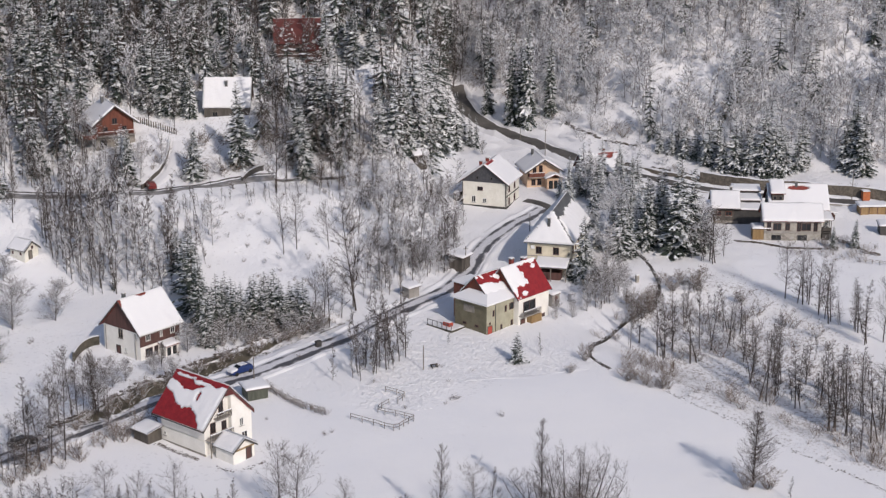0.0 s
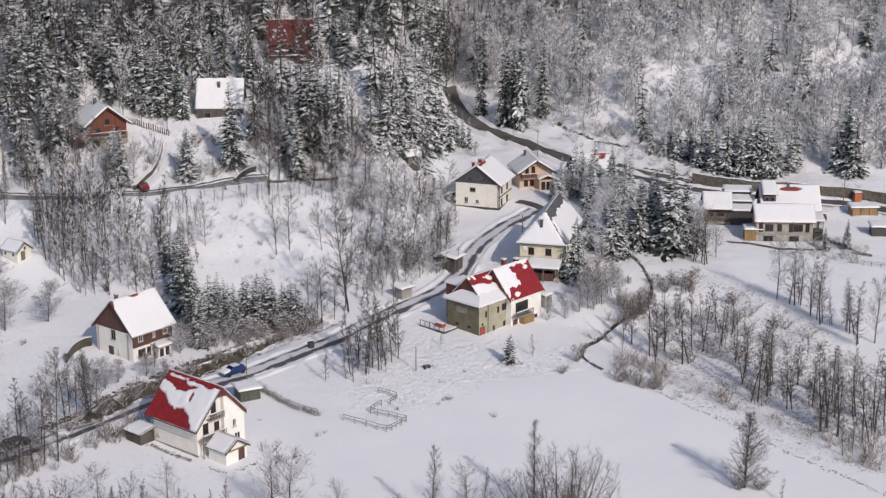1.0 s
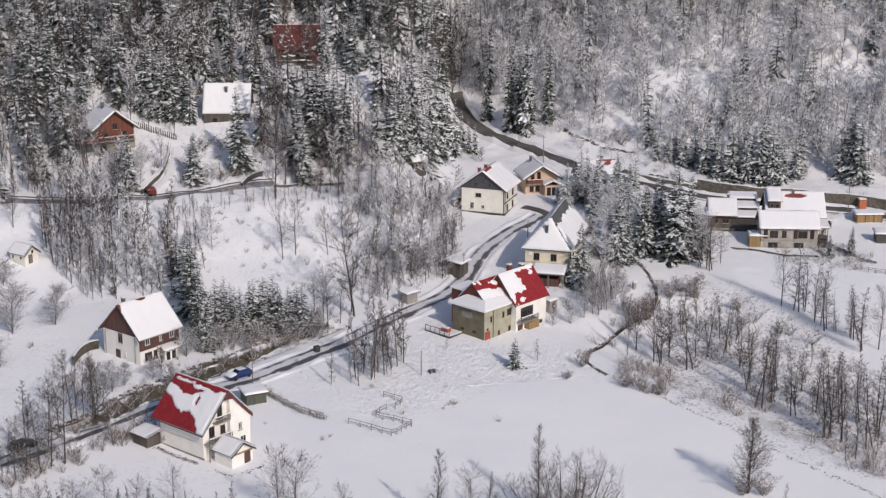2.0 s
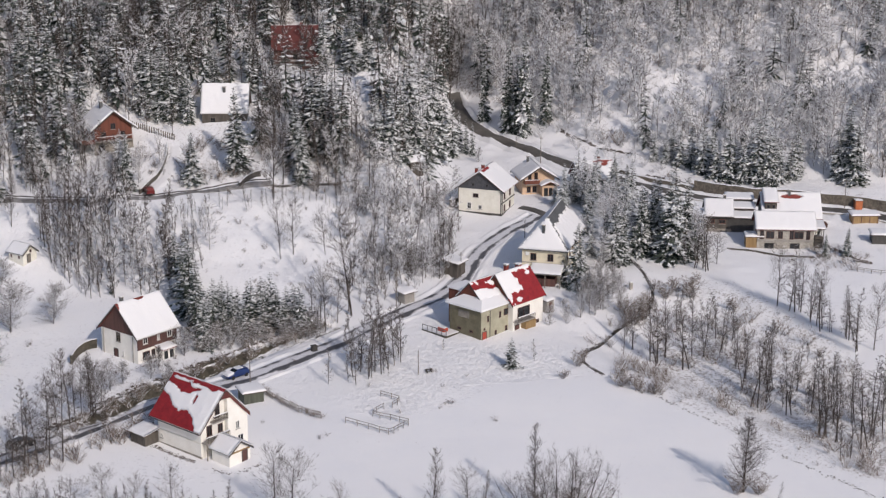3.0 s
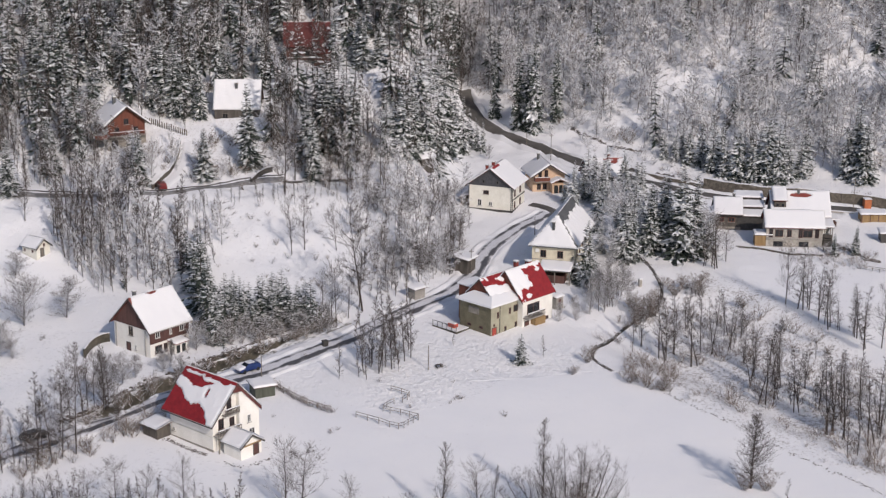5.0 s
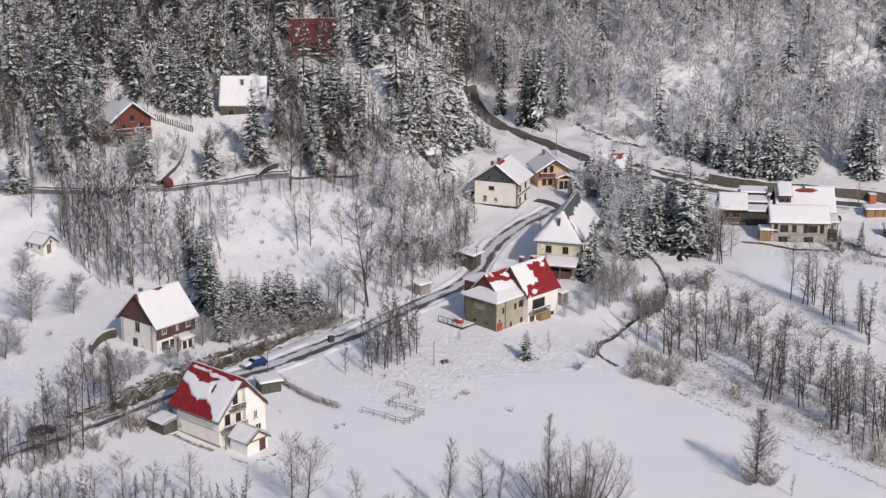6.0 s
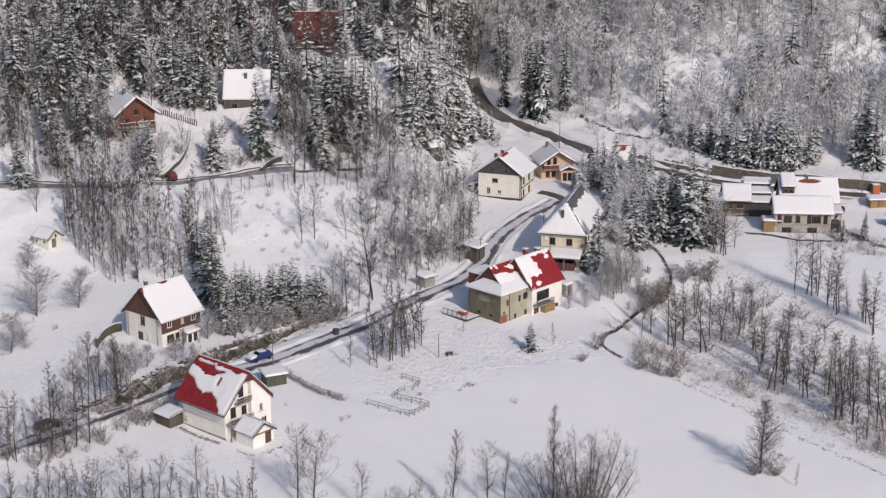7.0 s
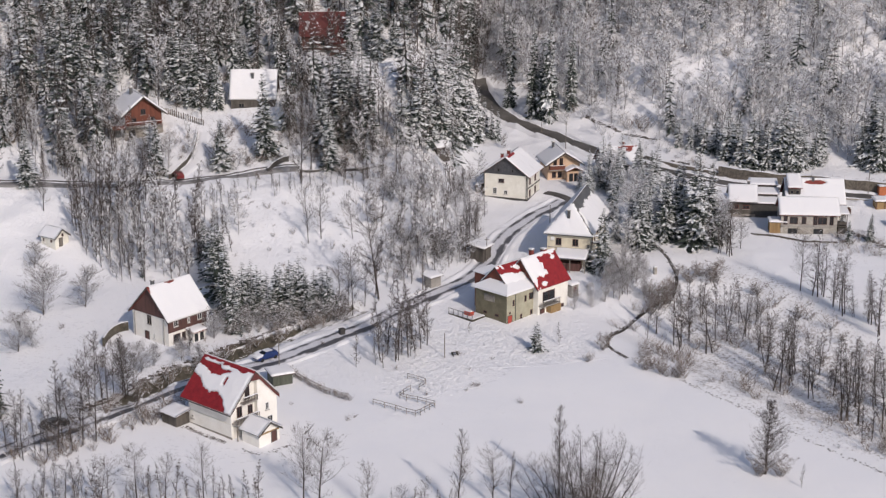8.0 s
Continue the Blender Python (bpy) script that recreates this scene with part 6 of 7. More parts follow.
def plant(rows, name, meshes, label, category, group, sx=(0.85, 1.15)):
    for x, y, h in rows:
        tree_thing(name, pick.choice(meshes), x, y, max(0.12, h / 10.0), pick.uniform(0, 6.28), label, category, group, pick.uniform(*sx))


FOREGROUND = [(18.0, 192.2, 14.8), (14.6, 193.2, 11.5), (14.8, 202.5, 12.9), (1.2, 198.5, 11.7), (5.9, 200.1, 7.8), (8.3, 201.7, 7.0), (-17.2, 199.0, 10.1), (-19.4, 200.6, 10.6), (-10.8, 199.0, 6.4), (-32.8, 200.6, 7.8), (-37.8, 199.8, 6.8), (-41.6, 199.8, 7.7), (-46.3, 198.2, 7.3), (-51.0, 199.0, 6.1), (-54.2, 198.2, 5.6), (-3.3, 198.4, 4.5), (-6.3, 197.8, 3.7), (-57.2, 198.2, 5.2)]
MEADOW = [(44.0, 209.4, 11.4), (48.2, 205.4, 3.5), (-14.9, 246.4, 6.2), (18.3, 255.7, 3.8), (25.2, 253.3, 3.3), (-8.6, 248.7, 9.1), (-10.5, 246.0, 8.8), (-7.7, 251.5, 11.9), (-6.6, 250.6, 12.7), (-8.6, 249.6, 11.2), (-5.5, 252.9, 12.1), (-4.6, 253.8, 10.5), (-3.6, 255.3, 11.5), (-11.5, 253.4, 9.8), (-10.0, 251.5, 11.9), (3.4, 260.6, 2.5)]
LEFT_CLUMP = [(-51.0, 218.8, 16.6), (-53.7, 216.0, 12.0), (-55.5, 214.5, 13.4), (-50.0, 233.8, 10.6), (-56.7, 213.8, 9.5), (-58.5, 213.3, 8.1), (-61.3, 213.3, 7.2), (-52.7, 217.8, 12.9), (-51.9, 232.4, 9.5), (-47.2, 231.0, 7.4), (-45.5, 225.4, 5.4), (-60.0, 212.8, 10.8), (-63.2, 216.0, 8.6)]
CLUMP_MORE = [(-52.6, 231.4, 10.8), (-51.7, 235.5, 8.7), (-53.7, 228.3, 9.8), (-49.5, 235.5, 7.8), (-54.2, 223.1, 9.8), (-55.5, 217.5, 8.8), (-58.3, 215.6, 7.9), (-49.0, 237.6, 5.6), (-61.6, 216.0, 8.6)]
GARDEN_TREES = [(-43.3, 248.7, 3.4), (-39.7, 246.0, 3.8), (-47.3, 246.4, 3.4), (-48.8, 243.7, 4.5), (-39.3, 258.3, 4.8)]
STREAM_TREES = [(39.6, 263.2, 11.6), (39.0, 263.9, 13.3), (41.0, 265.4, 11.8), (44.8, 275.7, 9.4), (44.0, 261.0, 12.4), (46.0, 266.9, 12.2), (47.9, 266.4, 11.9), (51.3, 272.6, 8.3), (51.1, 266.9, 10.0), (53.4, 270.9, 7.2), (52.5, 245.2, 14.4), (54.8, 247.2, 11.8), (57.1, 252.9, 12.0), (55.6, 254.7, 10.3), (53.4, 257.1, 8.9), (51.6, 252.4, 9.8), (60.2, 234.0, 13.3), (60.9, 234.1, 14.2), (62.4, 232.3, 14.0), (60.8, 243.5, 10.4), (60.9, 252.2, 8.8), (64.9, 245.6, 9.5), (66.3, 231.1, 13.6), (67.0, 239.2, 12.1), (69.0, 235.1, 12.8), (70.5, 236.0, 13.0), (72.5, 230.0, 13.0), (73.0, 241.0, 11.0), (57.5, 243.0, 11.0), (58.8, 246.5, 9.5), (63.4, 238.5, 11.0), (35.9, 268.4, 9.2), (34.1, 265.4, 9.2), (52.4, 261.9, 10.1)]
BANK_TREES = [(63.2, 280.6, 11.1), (65.2, 278.3, 12.8), (66.5, 278.3, 10.8), (67.8, 273.7, 10.3), (68.8, 269.9, 10.7), (68.2, 271.6, 9.5), (71.9, 265.9, 9.1), (72.6, 265.3, 9.8), (72.8, 260.9, 11.7), (75.4, 260.9, 10.9), (70.0, 268.5, 6.1), (51.7, 301.6, 8.5), (54.1, 299.7, 11.3), (53.2, 301.0, 9.8), (56.3, 303.6, 6.8), (31.8, 282.0, 7.5), (29.6, 279.9, 6.2), (33.8, 286.8, 6.5), (50.3, 303.6, 6.8)]
STREAM_BUSHES = [(33.8, 244.1, 3.2), (31.2, 245.2, 2.6), (36.2, 242.3, 3.0), (46.6, 289.3, 3.8), (48.4, 286.8, 5.4), (39.2, 279.3, 4.3), (36.3, 280.8, 3.7), (55.6, 280.9, 3.2), (62.2, 217.6, 2.6), (44.3, 287.3, 4.3), (45.9, 208.7, 4.0), (43.1, 208.7, 3.5), (22.4, 248.6, 1.9), (76.7, 306.9, 1.7)]
FROST_VALLEY = [(29.6, 338.1, 8.6), (33.4, 340.1, 8.7), (36.0, 335.3, 8.8), (37.4, 331.4, 7.5), (28.1, 342.2, 5.0), (39.3, 317.3, 8.8), (42.4, 323.9, 7.4), (35.8, 316.6, 8.4), (33.2, 322.8, 8.9), (52.6, 306.3, 9.3), (54.5, 311.0, 5.5), (52.6, 316.6, 7.8), (32.8, 308.6, 6.3), (31.0, 313.8, 5.8), (40.8, 310.3, 6.9), (37.8, 324.6, 9.5), (42.2, 332.2, 8.5), (43.5, 319.1, 10.0), (31.3, 343.4, 5.9), (35.5, 343.4, 8.0), (40.2, 336.1, 7.4), (33.6, 300.3, 7.3), (53.7, 307.6, 7.8), (52.7, 312.0, 7.5)]
SLOPE_TREES = [(-26.6, 297.0, 10.5), (-24.3, 298.5, 10.2), (-18.3, 298.5, 8.5), (-12.4, 275.9, 19.0), (-13.0, 277.3, 12.5), (-16.7, 269.5, 10.8), (-17.6, 270.6, 9.0), (-19.6, 278.6, 6.3), (-14.8, 273.3, 7.3), (-67.1, 295.2, 12.0), (-59.5, 283.8, 7.5), (-79.0, 307.6, 9.6), (-9.4, 314.8, 8.0), (-62.5, 323.4, 7.3)]
ORCHARD_TREES = [(-70.2, 268.2, 8.8), (-63.7, 272.0, 6.6), (-70.6, 252.2, 6.1), (-68.7, 253.9, 3.2), (-76.6, 288.7, 4.4), (32.3, 282.1, 8.5), (12.7, 374.6, 3.2), (27.9, 278.1, 6.3), (30.6, 279.7, 7.4), (35.4, 282.3, 6.1), (30.0, 285.0, 5.4), (25.1, 275.0, 4.2), (34.4, 286.9, 5.9), (21.9, 272.7, 3.4)]
SPRUCE_STREAM = [(45.2, 313.1, 14.2), (48.2, 306.3, 18.4), (43.4, 315.5, 12.0), (45.6, 310.3, 15.4), (51.2, 308.6, 15.8), (36.7, 303.6, 12.6), (35.4, 306.9, 9.7), (38.4, 304.3, 10.5), (42.2, 308.6, 14.2), (28.5, 290.6, 12.4), (29.6, 293.6, 7.5), (25.9, 292.6, 5.0), (94.6, 358.1, 17.9), (92.4, 358.2, 11.6), (95.7, 354.7, 14.0), (78.0, 307.6, 4.6), (82.6, 308.6, 5.8), (78.2, 314.5, 4.2), (34.4, 343.4, 10.2), (41.0, 343.0, 10.1), (32.3, 344.2, 6.0), (42.9, 338.1, 9.9), (35.5, 336.1, 9.8)]
SPRUCE_ROW = [(53.3, 371.8, 7.1), (55.7, 370.2, 6.3), (58.7, 368.5, 8.7), (61.1, 366.9, 10.5), (63.1, 363.3, 12.4), (65.7, 359.5, 9.7), (68.0, 357.9, 13.4), (70.8, 356.3, 10.7), (74.0, 356.1, 15.7), (76.3, 355.3, 14.1), (79.1, 356.7, 10.4), (82.1, 358.7, 10.3), (84.0, 361.7, 11.0), (70.1, 362.7, 9.1), (65.4, 365.7, 8.8), (57.5, 371.9, 8.0), (73.6, 360.8, 11.0), (78.6, 360.5, 11.0)]
SPRUCE_GULLY = [(24.5, 395.5, 25.6), (20.8, 399.8, 22.5), (23.0, 400.2, 19.7), (15.2, 408.5, 15.8), (30.1, 397.9, 18.2), (0.8, 355.2, 18.0), (-1.7, 347.9, 15.9), (-4.1, 342.4, 14.1), (-6.4, 337.8, 15.4), (3.6, 368.0, 15.5), (6.8, 379.5, 13.8), (10.0, 383.0, 8.2), (2.1, 367.6, 18.3), (-1.0, 356.4, 18.3), (-3.0, 351.5, 21.1), (-8.3, 340.5, 10.9), (-4.8, 348.3, 14.2), (5.1, 383.6, 15.7), (8.3, 385.5, 9.7), (-10.0, 337.0, 13.8), (11.6, 381.5, 7.9)]
SPRUCE_HILL = [(-78.7, 328.7, 12.0), (-80.2, 330.2, 8.9), (-38.5, 331.8, 17.5), (-46.8, 327.3, 10.4), (-20.8, 338.1, 18.0), (-22.6, 339.2, 18.7), (-18.9, 337.0, 16.2), (-26.5, 334.7, 13.8), (-24.6, 326.8, 13.0), (-59.5, 323.4, 11.9), (-58.8, 354.1, 16.2), (-56.8, 353.0, 15.5), (-61.6, 356.2, 13.7), (-55.7, 354.1, 12.5), (-81.9, 358.2, 20.0), (-86.1, 360.3, 20.0), (-89.0, 362.4, 15.1), (-46.3, 364.6, 8.7), (-47.6, 365.6, 7.0), (-16.0, 371.1, 12.2), (-12.8, 372.2, 9.7), (-17.4, 373.3, 10.4), (-74.5, 351.9, 12.4), (-67.2, 360.3, 8.8), (-92.2, 340.4, 12.1), (-84.5, 317.1, 11.5)]
SPRUCE_YOUNG = [(-42.3, 283.8, 12.2), (-43.3, 285.6, 9.8), (-41.5, 284.3, 9.4), (-38.4, 267.7, 12.4), (-40.6, 275.4, 13.9), (-36.4, 261.3, 8.8), (-45.6, 291.9, 7.9), (-38.4, 271.3, 7.0), (-36.6, 270.2, 7.2), (-35.1, 271.3, 7.2), (-33.4, 270.7, 8.2), (-31.7, 270.2, 7.4), (-30.2, 271.3, 8.2), (-28.4, 270.2, 7.9), (-27.0, 271.3, 8.0), (-25.2, 270.2, 8.2), (-23.6, 271.3, 7.2), (-22.0, 270.2, 8.0), (-37.0, 268.2, 6.1), (-34.0, 267.7, 5.8), (-30.6, 267.7, 6.3), (-27.2, 268.2, 6.7), (-23.8, 268.2, 6.1), (-67.8, 227.4, 12.4), (-69.5, 229.3, 10.7), (-56.0, 285.6, 2.9)]
plant(FOREGROUND[:2], "shrub", FAN_SHRUBS, "large fan-shaped leafless shrub at the meadow's near edge", "shrub", "meadow edge shrubs", (1.0, 1.2))
plant(FOREGROUND[2:4] + FOREGROUND[5:6], "bare_tree", UPRIGHT, "slim upright leafless tree at the meadow's near edge", "tree", "meadow edge trees", (0.9, 1.1))
plant(FOREGROUND[4:5] + FOREGROUND[6:], "bare_tree", NEAR_BARE, "leafless dark tree at the meadow's near edge", "tree", "meadow edge trees", (1.1, 1.5))
plant(MEADOW[:1], "bare_tree", LONE, "lone leafless tree standing in the snowy meadow", "tree", "meadow trees", (0.95, 1.0))
plant(MEADOW[4:5], "bush", SHRUBS, "round bare bush in the snowy meadow", "bush", "meadow bushes", (1.2, 1.3))
plant(MEADOW[1:4] + MEADOW[5:], "bare_tree", TALL_BARE, "slender leafless tree standing in the snowy meadow", "tree", "meadow trees", (1.0, 1.3))
plant(CLUMP_MORE, "bare_tree", NEAR_BARE, "leafless spreading tree in the clump beside the village road", "tree", "roadside clump", (0.8, 1.1))
plant([(-49.6, 234.6, 9.5), (-42.6, 252.4, 4.2)], "bare_tree", LONE, "dark leafless tree below the farmhouse garden", "tree", "garden trees", (0.75, 0.85))
plant(GARDEN_TREES, "fruit_tree", ORCHARD, "small bare fruit tree near the farmhouse", "tree", "garden trees", (1.2, 1.5))
plant(LEFT_CLUMP, "bare_tree", TALL_BARE, "leafless tree in the clump beside the village road", "tree", "roadside clump", (0.9, 1.3))
plant(STREAM_TREES, "bare_tree", ALDERS + TALL_BARE[:2], "leafless alder in the snowy stream hollow", "tree", "stream alders", (0.9, 1.2))
plant(BANK_TREES, "bare_tree", ALDERS[:4] + NEAR_BARE[:2], "leafless tree on the snowy field bank", "tree", "bank trees", (0.95, 1.25))
plant(STREAM_BUSHES, "bush", SHRUBS, "bare brown bush in the snow", "bush", "stream bushes", (1.2, 1.9))
plant([(37.8, 277.6, 6.6), (39.6, 279.8, 6.0), (35.8, 275.6, 5.2)], "bush", SHRUBS, "dense tall brown bush leaning over the stream", "bush", "stream bushes", (0.9, 1.2))
plant(ORCHARD_TREES[:5], "fruit_tree", ORCHARD, "round rimed fruit tree in the snowy garden", "tree", "garden trees", (1.35, 1.6))
plant(ORCHARD_TREES[5:], "fruit_tree", ORCHARD, "rimed leafless tree below the yellow house", "tree", "valley trees", (0.8, 1.0))
plant(SLOPE_TREES, "bare_tree", NEAR_BARE, "leafless tree on the snowy hillside", "tree", "hillside trees", (0.8, 1.1))
plant(FROST_VALLEY[::2], "spruce", RIME_SPRUCES, "rime-covered spruce between the valley houses", "tree", "valley rimed spruces", (1.0, 1.3))
plant(FROST_VALLEY[1::2], "rimed_tree", FROST_BARE, "rimed leafless tree between the valley houses", "tree", "valley trees", (1.1, 1.5))
plant(SPRUCE_STREAM, "spruce", TALL_SPRUCES, "dark spruce with snow on its boughs", "tree", "valley spruces", (1.0, 1.3))
plant(SPRUCE_ROW, "spruce", SNOWY_SPRUCES, "snow-laden spruce at the foot of the wooded hill", "tree", "hill-foot spruces", (1.0, 1.4))
plant(SPRUCE_GULLY[:5], "spruce", TALL_SPRUCES, "very tall narrow snow-dusted spruce beside the climbing road", "tree", "gully spruces", (0.6, 0.75))
plant(SPRUCE_GULLY[5:], "spruce", SNOWY_SPRUCES, "tall snow-dusted spruce beside the climbing road", "tree", "gully spruces", (0.75, 1.0))
plant(SPRUCE_HILL, "spruce", TALL_SPRUCES, "tall snowy spruce on the wooded hillside", "tree", "hillside spruces", (1.0, 1.35))
plant([(14.4, 252.8, 5.1)], "spruce", SPRUCES, "small lone spruce in the snowy meadow", "tree", "meadow spruces", (1.7, 1.75))
plant([(-29.7, 318.4, 15.6), (-28.3, 326.8, 11.8), (-17.3, 319.7, 10.7), (-66.0, 321.3, 4.2), (-64.7, 320.5, 4.1), (-33.9, 338.1, 10.9), (-13.6, 321.3, 9.1), (-10.9, 325.6, 12.3), (-59.2, 348.5, 8.0), (-53.4, 346.2, 8.0), (-62.5, 323.4, 5.9), (-21.0, 321.3, 7.9)], "bare_tree", NEAR_BARE, "dark leafless tree beside the terrace road", "tree", "terrace trees", (0.8, 1.1))
plant([(-61.7, 325.8, 9.6), (-57.7, 326.8, 8.0), (-65.1, 326.8, 7.1), (-53.1, 330.2, 6.3), (-71.2, 340.2, 9.0), (-73.6, 341.4, 10.0), (-68.6, 336.6, 7.0)], "rimed_tree", FROST_BARE, "rimed leafless tree below the wooden chalet", "tree", "terrace trees", (0.7, 0.9))
plant([(-33.5, 364.5, 14.0), (-30.6, 366.0, 15.0), (-27.4, 365.0, 14.0), (-24.8, 367.0, 13.0), (-35.5, 367.5, 13.0), (-66.0, 334.5, 9.5), (-69.5, 333.5, 10.5), (-72.4, 335.5, 12.0), (-63.8, 333.6, 7.0), (-74.8, 337.0, 12.0), (-75.6, 332.8, 10.0)], "bare_tree", TALL_BARE, "slender leafless tree before the hillside houses", "tree", "hillside trees", (1.2, 1.6))
plant([(-62.0, 331.6, 9.0), (-54.5, 352.5, 14.0), (-50.6, 351.5, 11.5), (-52.4, 356.5, 13.0), (-38.0, 366.5, 12.0), (-22.6, 371.8, 13.0), (-33.2, 359.8, 12.0)], "spruce", DUSTED_SPRUCES, "snowy spruce before the hillside houses", "tree", "hillside spruces", (0.9, 1.1))
plant([(33.6, 349.0, 10.5), (37.4, 346.8, 11.5), (41.4, 348.6, 10.0), (30.6, 347.6, 7.5), (44.8, 345.0, 9.0)], "spruce", RIME_SPRUCES, "rime-covered spruce between the valley houses", "tree", "valley rimed spruces", (1.0, 1.25))
plant([(-39.4, 268.9, 9.0), (-35.8, 269.2, 9.4), (-34.6, 272.3, 8.6), (-32.4, 268.9, 8.0), (-29.3, 269.4, 9.2), (-26.2, 272.0, 9.4), (-24.7, 268.8, 7.4), (-21.0, 268.6, 8.8), (-38.9, 273.5, 10.5), (-28.0, 273.2, 8.2)], "spruce", SPRUCES, "young dark green spruce above the road", "tree", "young spruces", (1.0, 1.3))
plant(SPRUCE_YOUNG, "spruce", SPRUCES, "young dark green spruce above the road", "tree", "young spruces", (1.05, 1.45))


# ---- woods and thickets, joined ----
def mesh_arrays(me):
    n = len(me.vertices)
    co = np.empty(n * 3, dtype=np.float32)
    me.vertices.foreach_get("co", co)
    sizes = np.array([len(p.vertices) for p in me.polygons], dtype=np.int32)
    loops = np.empty(len(me.loops), dtype=np.int32)
    me.loops.foreach_get("vertex_index", loops)
    return co.reshape(-1, 3), sizes, loops


def joined(name, kits, spots, label, category):
    """Many trees in one mesh: spots of (x, y, height, width factor, kit index)."""
    arrays = [[mesh_arrays(m) for m in pair] for pair in kits]
    cos, szs, lps, mts, base = [], [], [], [], 0
    mats = []
    for pair in kits:
        for m in pair:
            if m.materials[0] not in mats:
                mats.append(m.materials[0])
    for x, y, h, sx, k in spots:
        a = pick.uniform(0, 6.28)
        s = h / 10.0
        tx, ty = pick.gauss(0, 0.05), pick.gauss(0, 0.05)
        rot = np.array([[math.cos(a) * s * sx, -math.sin(a) * s * sx, s * tx], [math.sin(a) * s * sx, math.cos(a) * s * sx, s * ty], [0, 0, s]], dtype=np.float32)
        at = np.array([x, y, ground(x, y)], dtype=np.float32)
        for (co, sz, lp), m in zip(arrays[k], kits[k]):
            cos.append(co @ rot.T + at)
            szs.append(sz)
            lps.append(lp + base)
            mts.append(np.full(len(sz), mats.index(m.materials[0]), dtype=np.int32))
            base += len(co)
    co, sz, lp, mt = np.concatenate(cos), np.concatenate(szs), np.concatenate(lps), np.concatenate(mts)
    me = bpy.data.meshes.new(name)
    me.vertices.add(len(co))
    me.vertices.foreach_set("co", co.ravel())
    me.loops.add(len(lp))
    me.loops.foreach_set("vertex_index", lp)
    me.polygons.add(len(sz))
    starts = np.concatenate(([0], np.cumsum(sz)[:-1])).astype(np.int32)
    me.polygons.foreach_set("loop_start", starts)
    me.polygons.foreach_set("material_index", mt)
    for m in mats:
        me.materials.append(m)
    me.update(calc_edges=True)
    me.validate()
    return tagged(new(name, me), label, category, kind="stuff")


def scatter(n, poly, gap, avoid=None):
    out = []
    xs, ys = [p[0] for p in poly], [p[1] for p in poly]
    for _ in range(n * 12):
        if len(out) >= n:
            break
        x, y = pick.uniform(min(xs), max(xs)), pick.uniform(min(ys), max(ys))
        if not inside(x, y, poly) or (avoid and avoid(x, y)):
            continue
        if all((x - a) ** 2 + (y - b) ** 2 > gap * gap for a, b in out[-160:]):
            out.append((x, y))
    return out


ROAD_LINES = [(smooth_line(p, 3.0), w) for p, w in ((ROAD_LOW, 3.6), (ROAD_UP, 3.9), (ROAD_TER, 3.2), (DRIVE, 2.8))]
CLEARINGS = ((-67.1, 340.4, 5), (-63.5, 340.4, 4), (-58.9, 346.2, 5), (-47.6, 348.5, 6), (-42.7, 348.5, 5), (-53.6, 313.0, 3), (-52.5, 307.6, 3), (-30.2, 367.8, 5), (-26.3, 367.1, 5), (-28.0, 361.4, 4), (-17.6, 362.4, 5), (-16.0, 355.1, 4), (-15.3, 368.9, 5), (-67.4, 343.4, 8), (-42.9, 355.4, 8), (-29.4, 377.5, 6), (-52, 338, 6), (-18.5, 370.0, 6), (-16.4, 364.6, 6), (-14.5, 372.2, 6), (-1.9, 342.5, 3), (75, 326, 9), (62, 330, 6), (94, 349, 4), (-46, 345, 5), (-60, 332, 4), (69.9, 396.8, 4), (75.8, 399.6, 4), (56.4, 387.1, 5), (64.7, 388.8, 5), (97.4, 390.0, 5), (87.5, 388.0, 4), (55.2, 400.1, 4), (103.3, 392.4, 5), (83.8, 406.0, 4), (47.0, 387.3, 4))


def on_road(x, y):
    return any((q.x - x) ** 2 + (q.y - y) ** 2 < w * w for line, w in ROAD_LINES for q in line)


OPEN_GROUND = [[(-70.7, 340.8), (-67.8, 321.3), (-30.1, 321.3), (-33.9, 338.1), (-37.2, 348.5), (-47.1, 349.7)], [(-22.4, 375.5), (-11.5, 373.3), (-11.5, 348.5), (-17.6, 348.5), (-22.0, 366.7)]]


def kept_clear(x, y):
    if on_road(x, y) or any(inside(x, y, p) for p in OPEN_GROUND):
        return True
    return any((x - a) ** 2 + (y - b) ** 2 < r * r for a, b, r in CLEARINGS)


FAR_FROST = kit(bare_tree_geo, range(61, 67), TWIG_FROST, BARK_RIME, rise=(0.1, 0.9), limbs=19, subs=9, twigs=3, spread_f=0.26, width=0.095, low=0.12, form="round")
FAR_DARK = kit(bare_tree_geo, range(71, 76), TWIG_DARK, limbs=20, subs=9, twigs=3, spread_f=0.20, width=0.055, low=0.10, rise=(0.4, 1.1), girth=1.3)
FAR_SPRUCE = kit(spruce_geo, range(81, 84), NEEDLE_MID, whorls=18, arms=7, sprays=4)


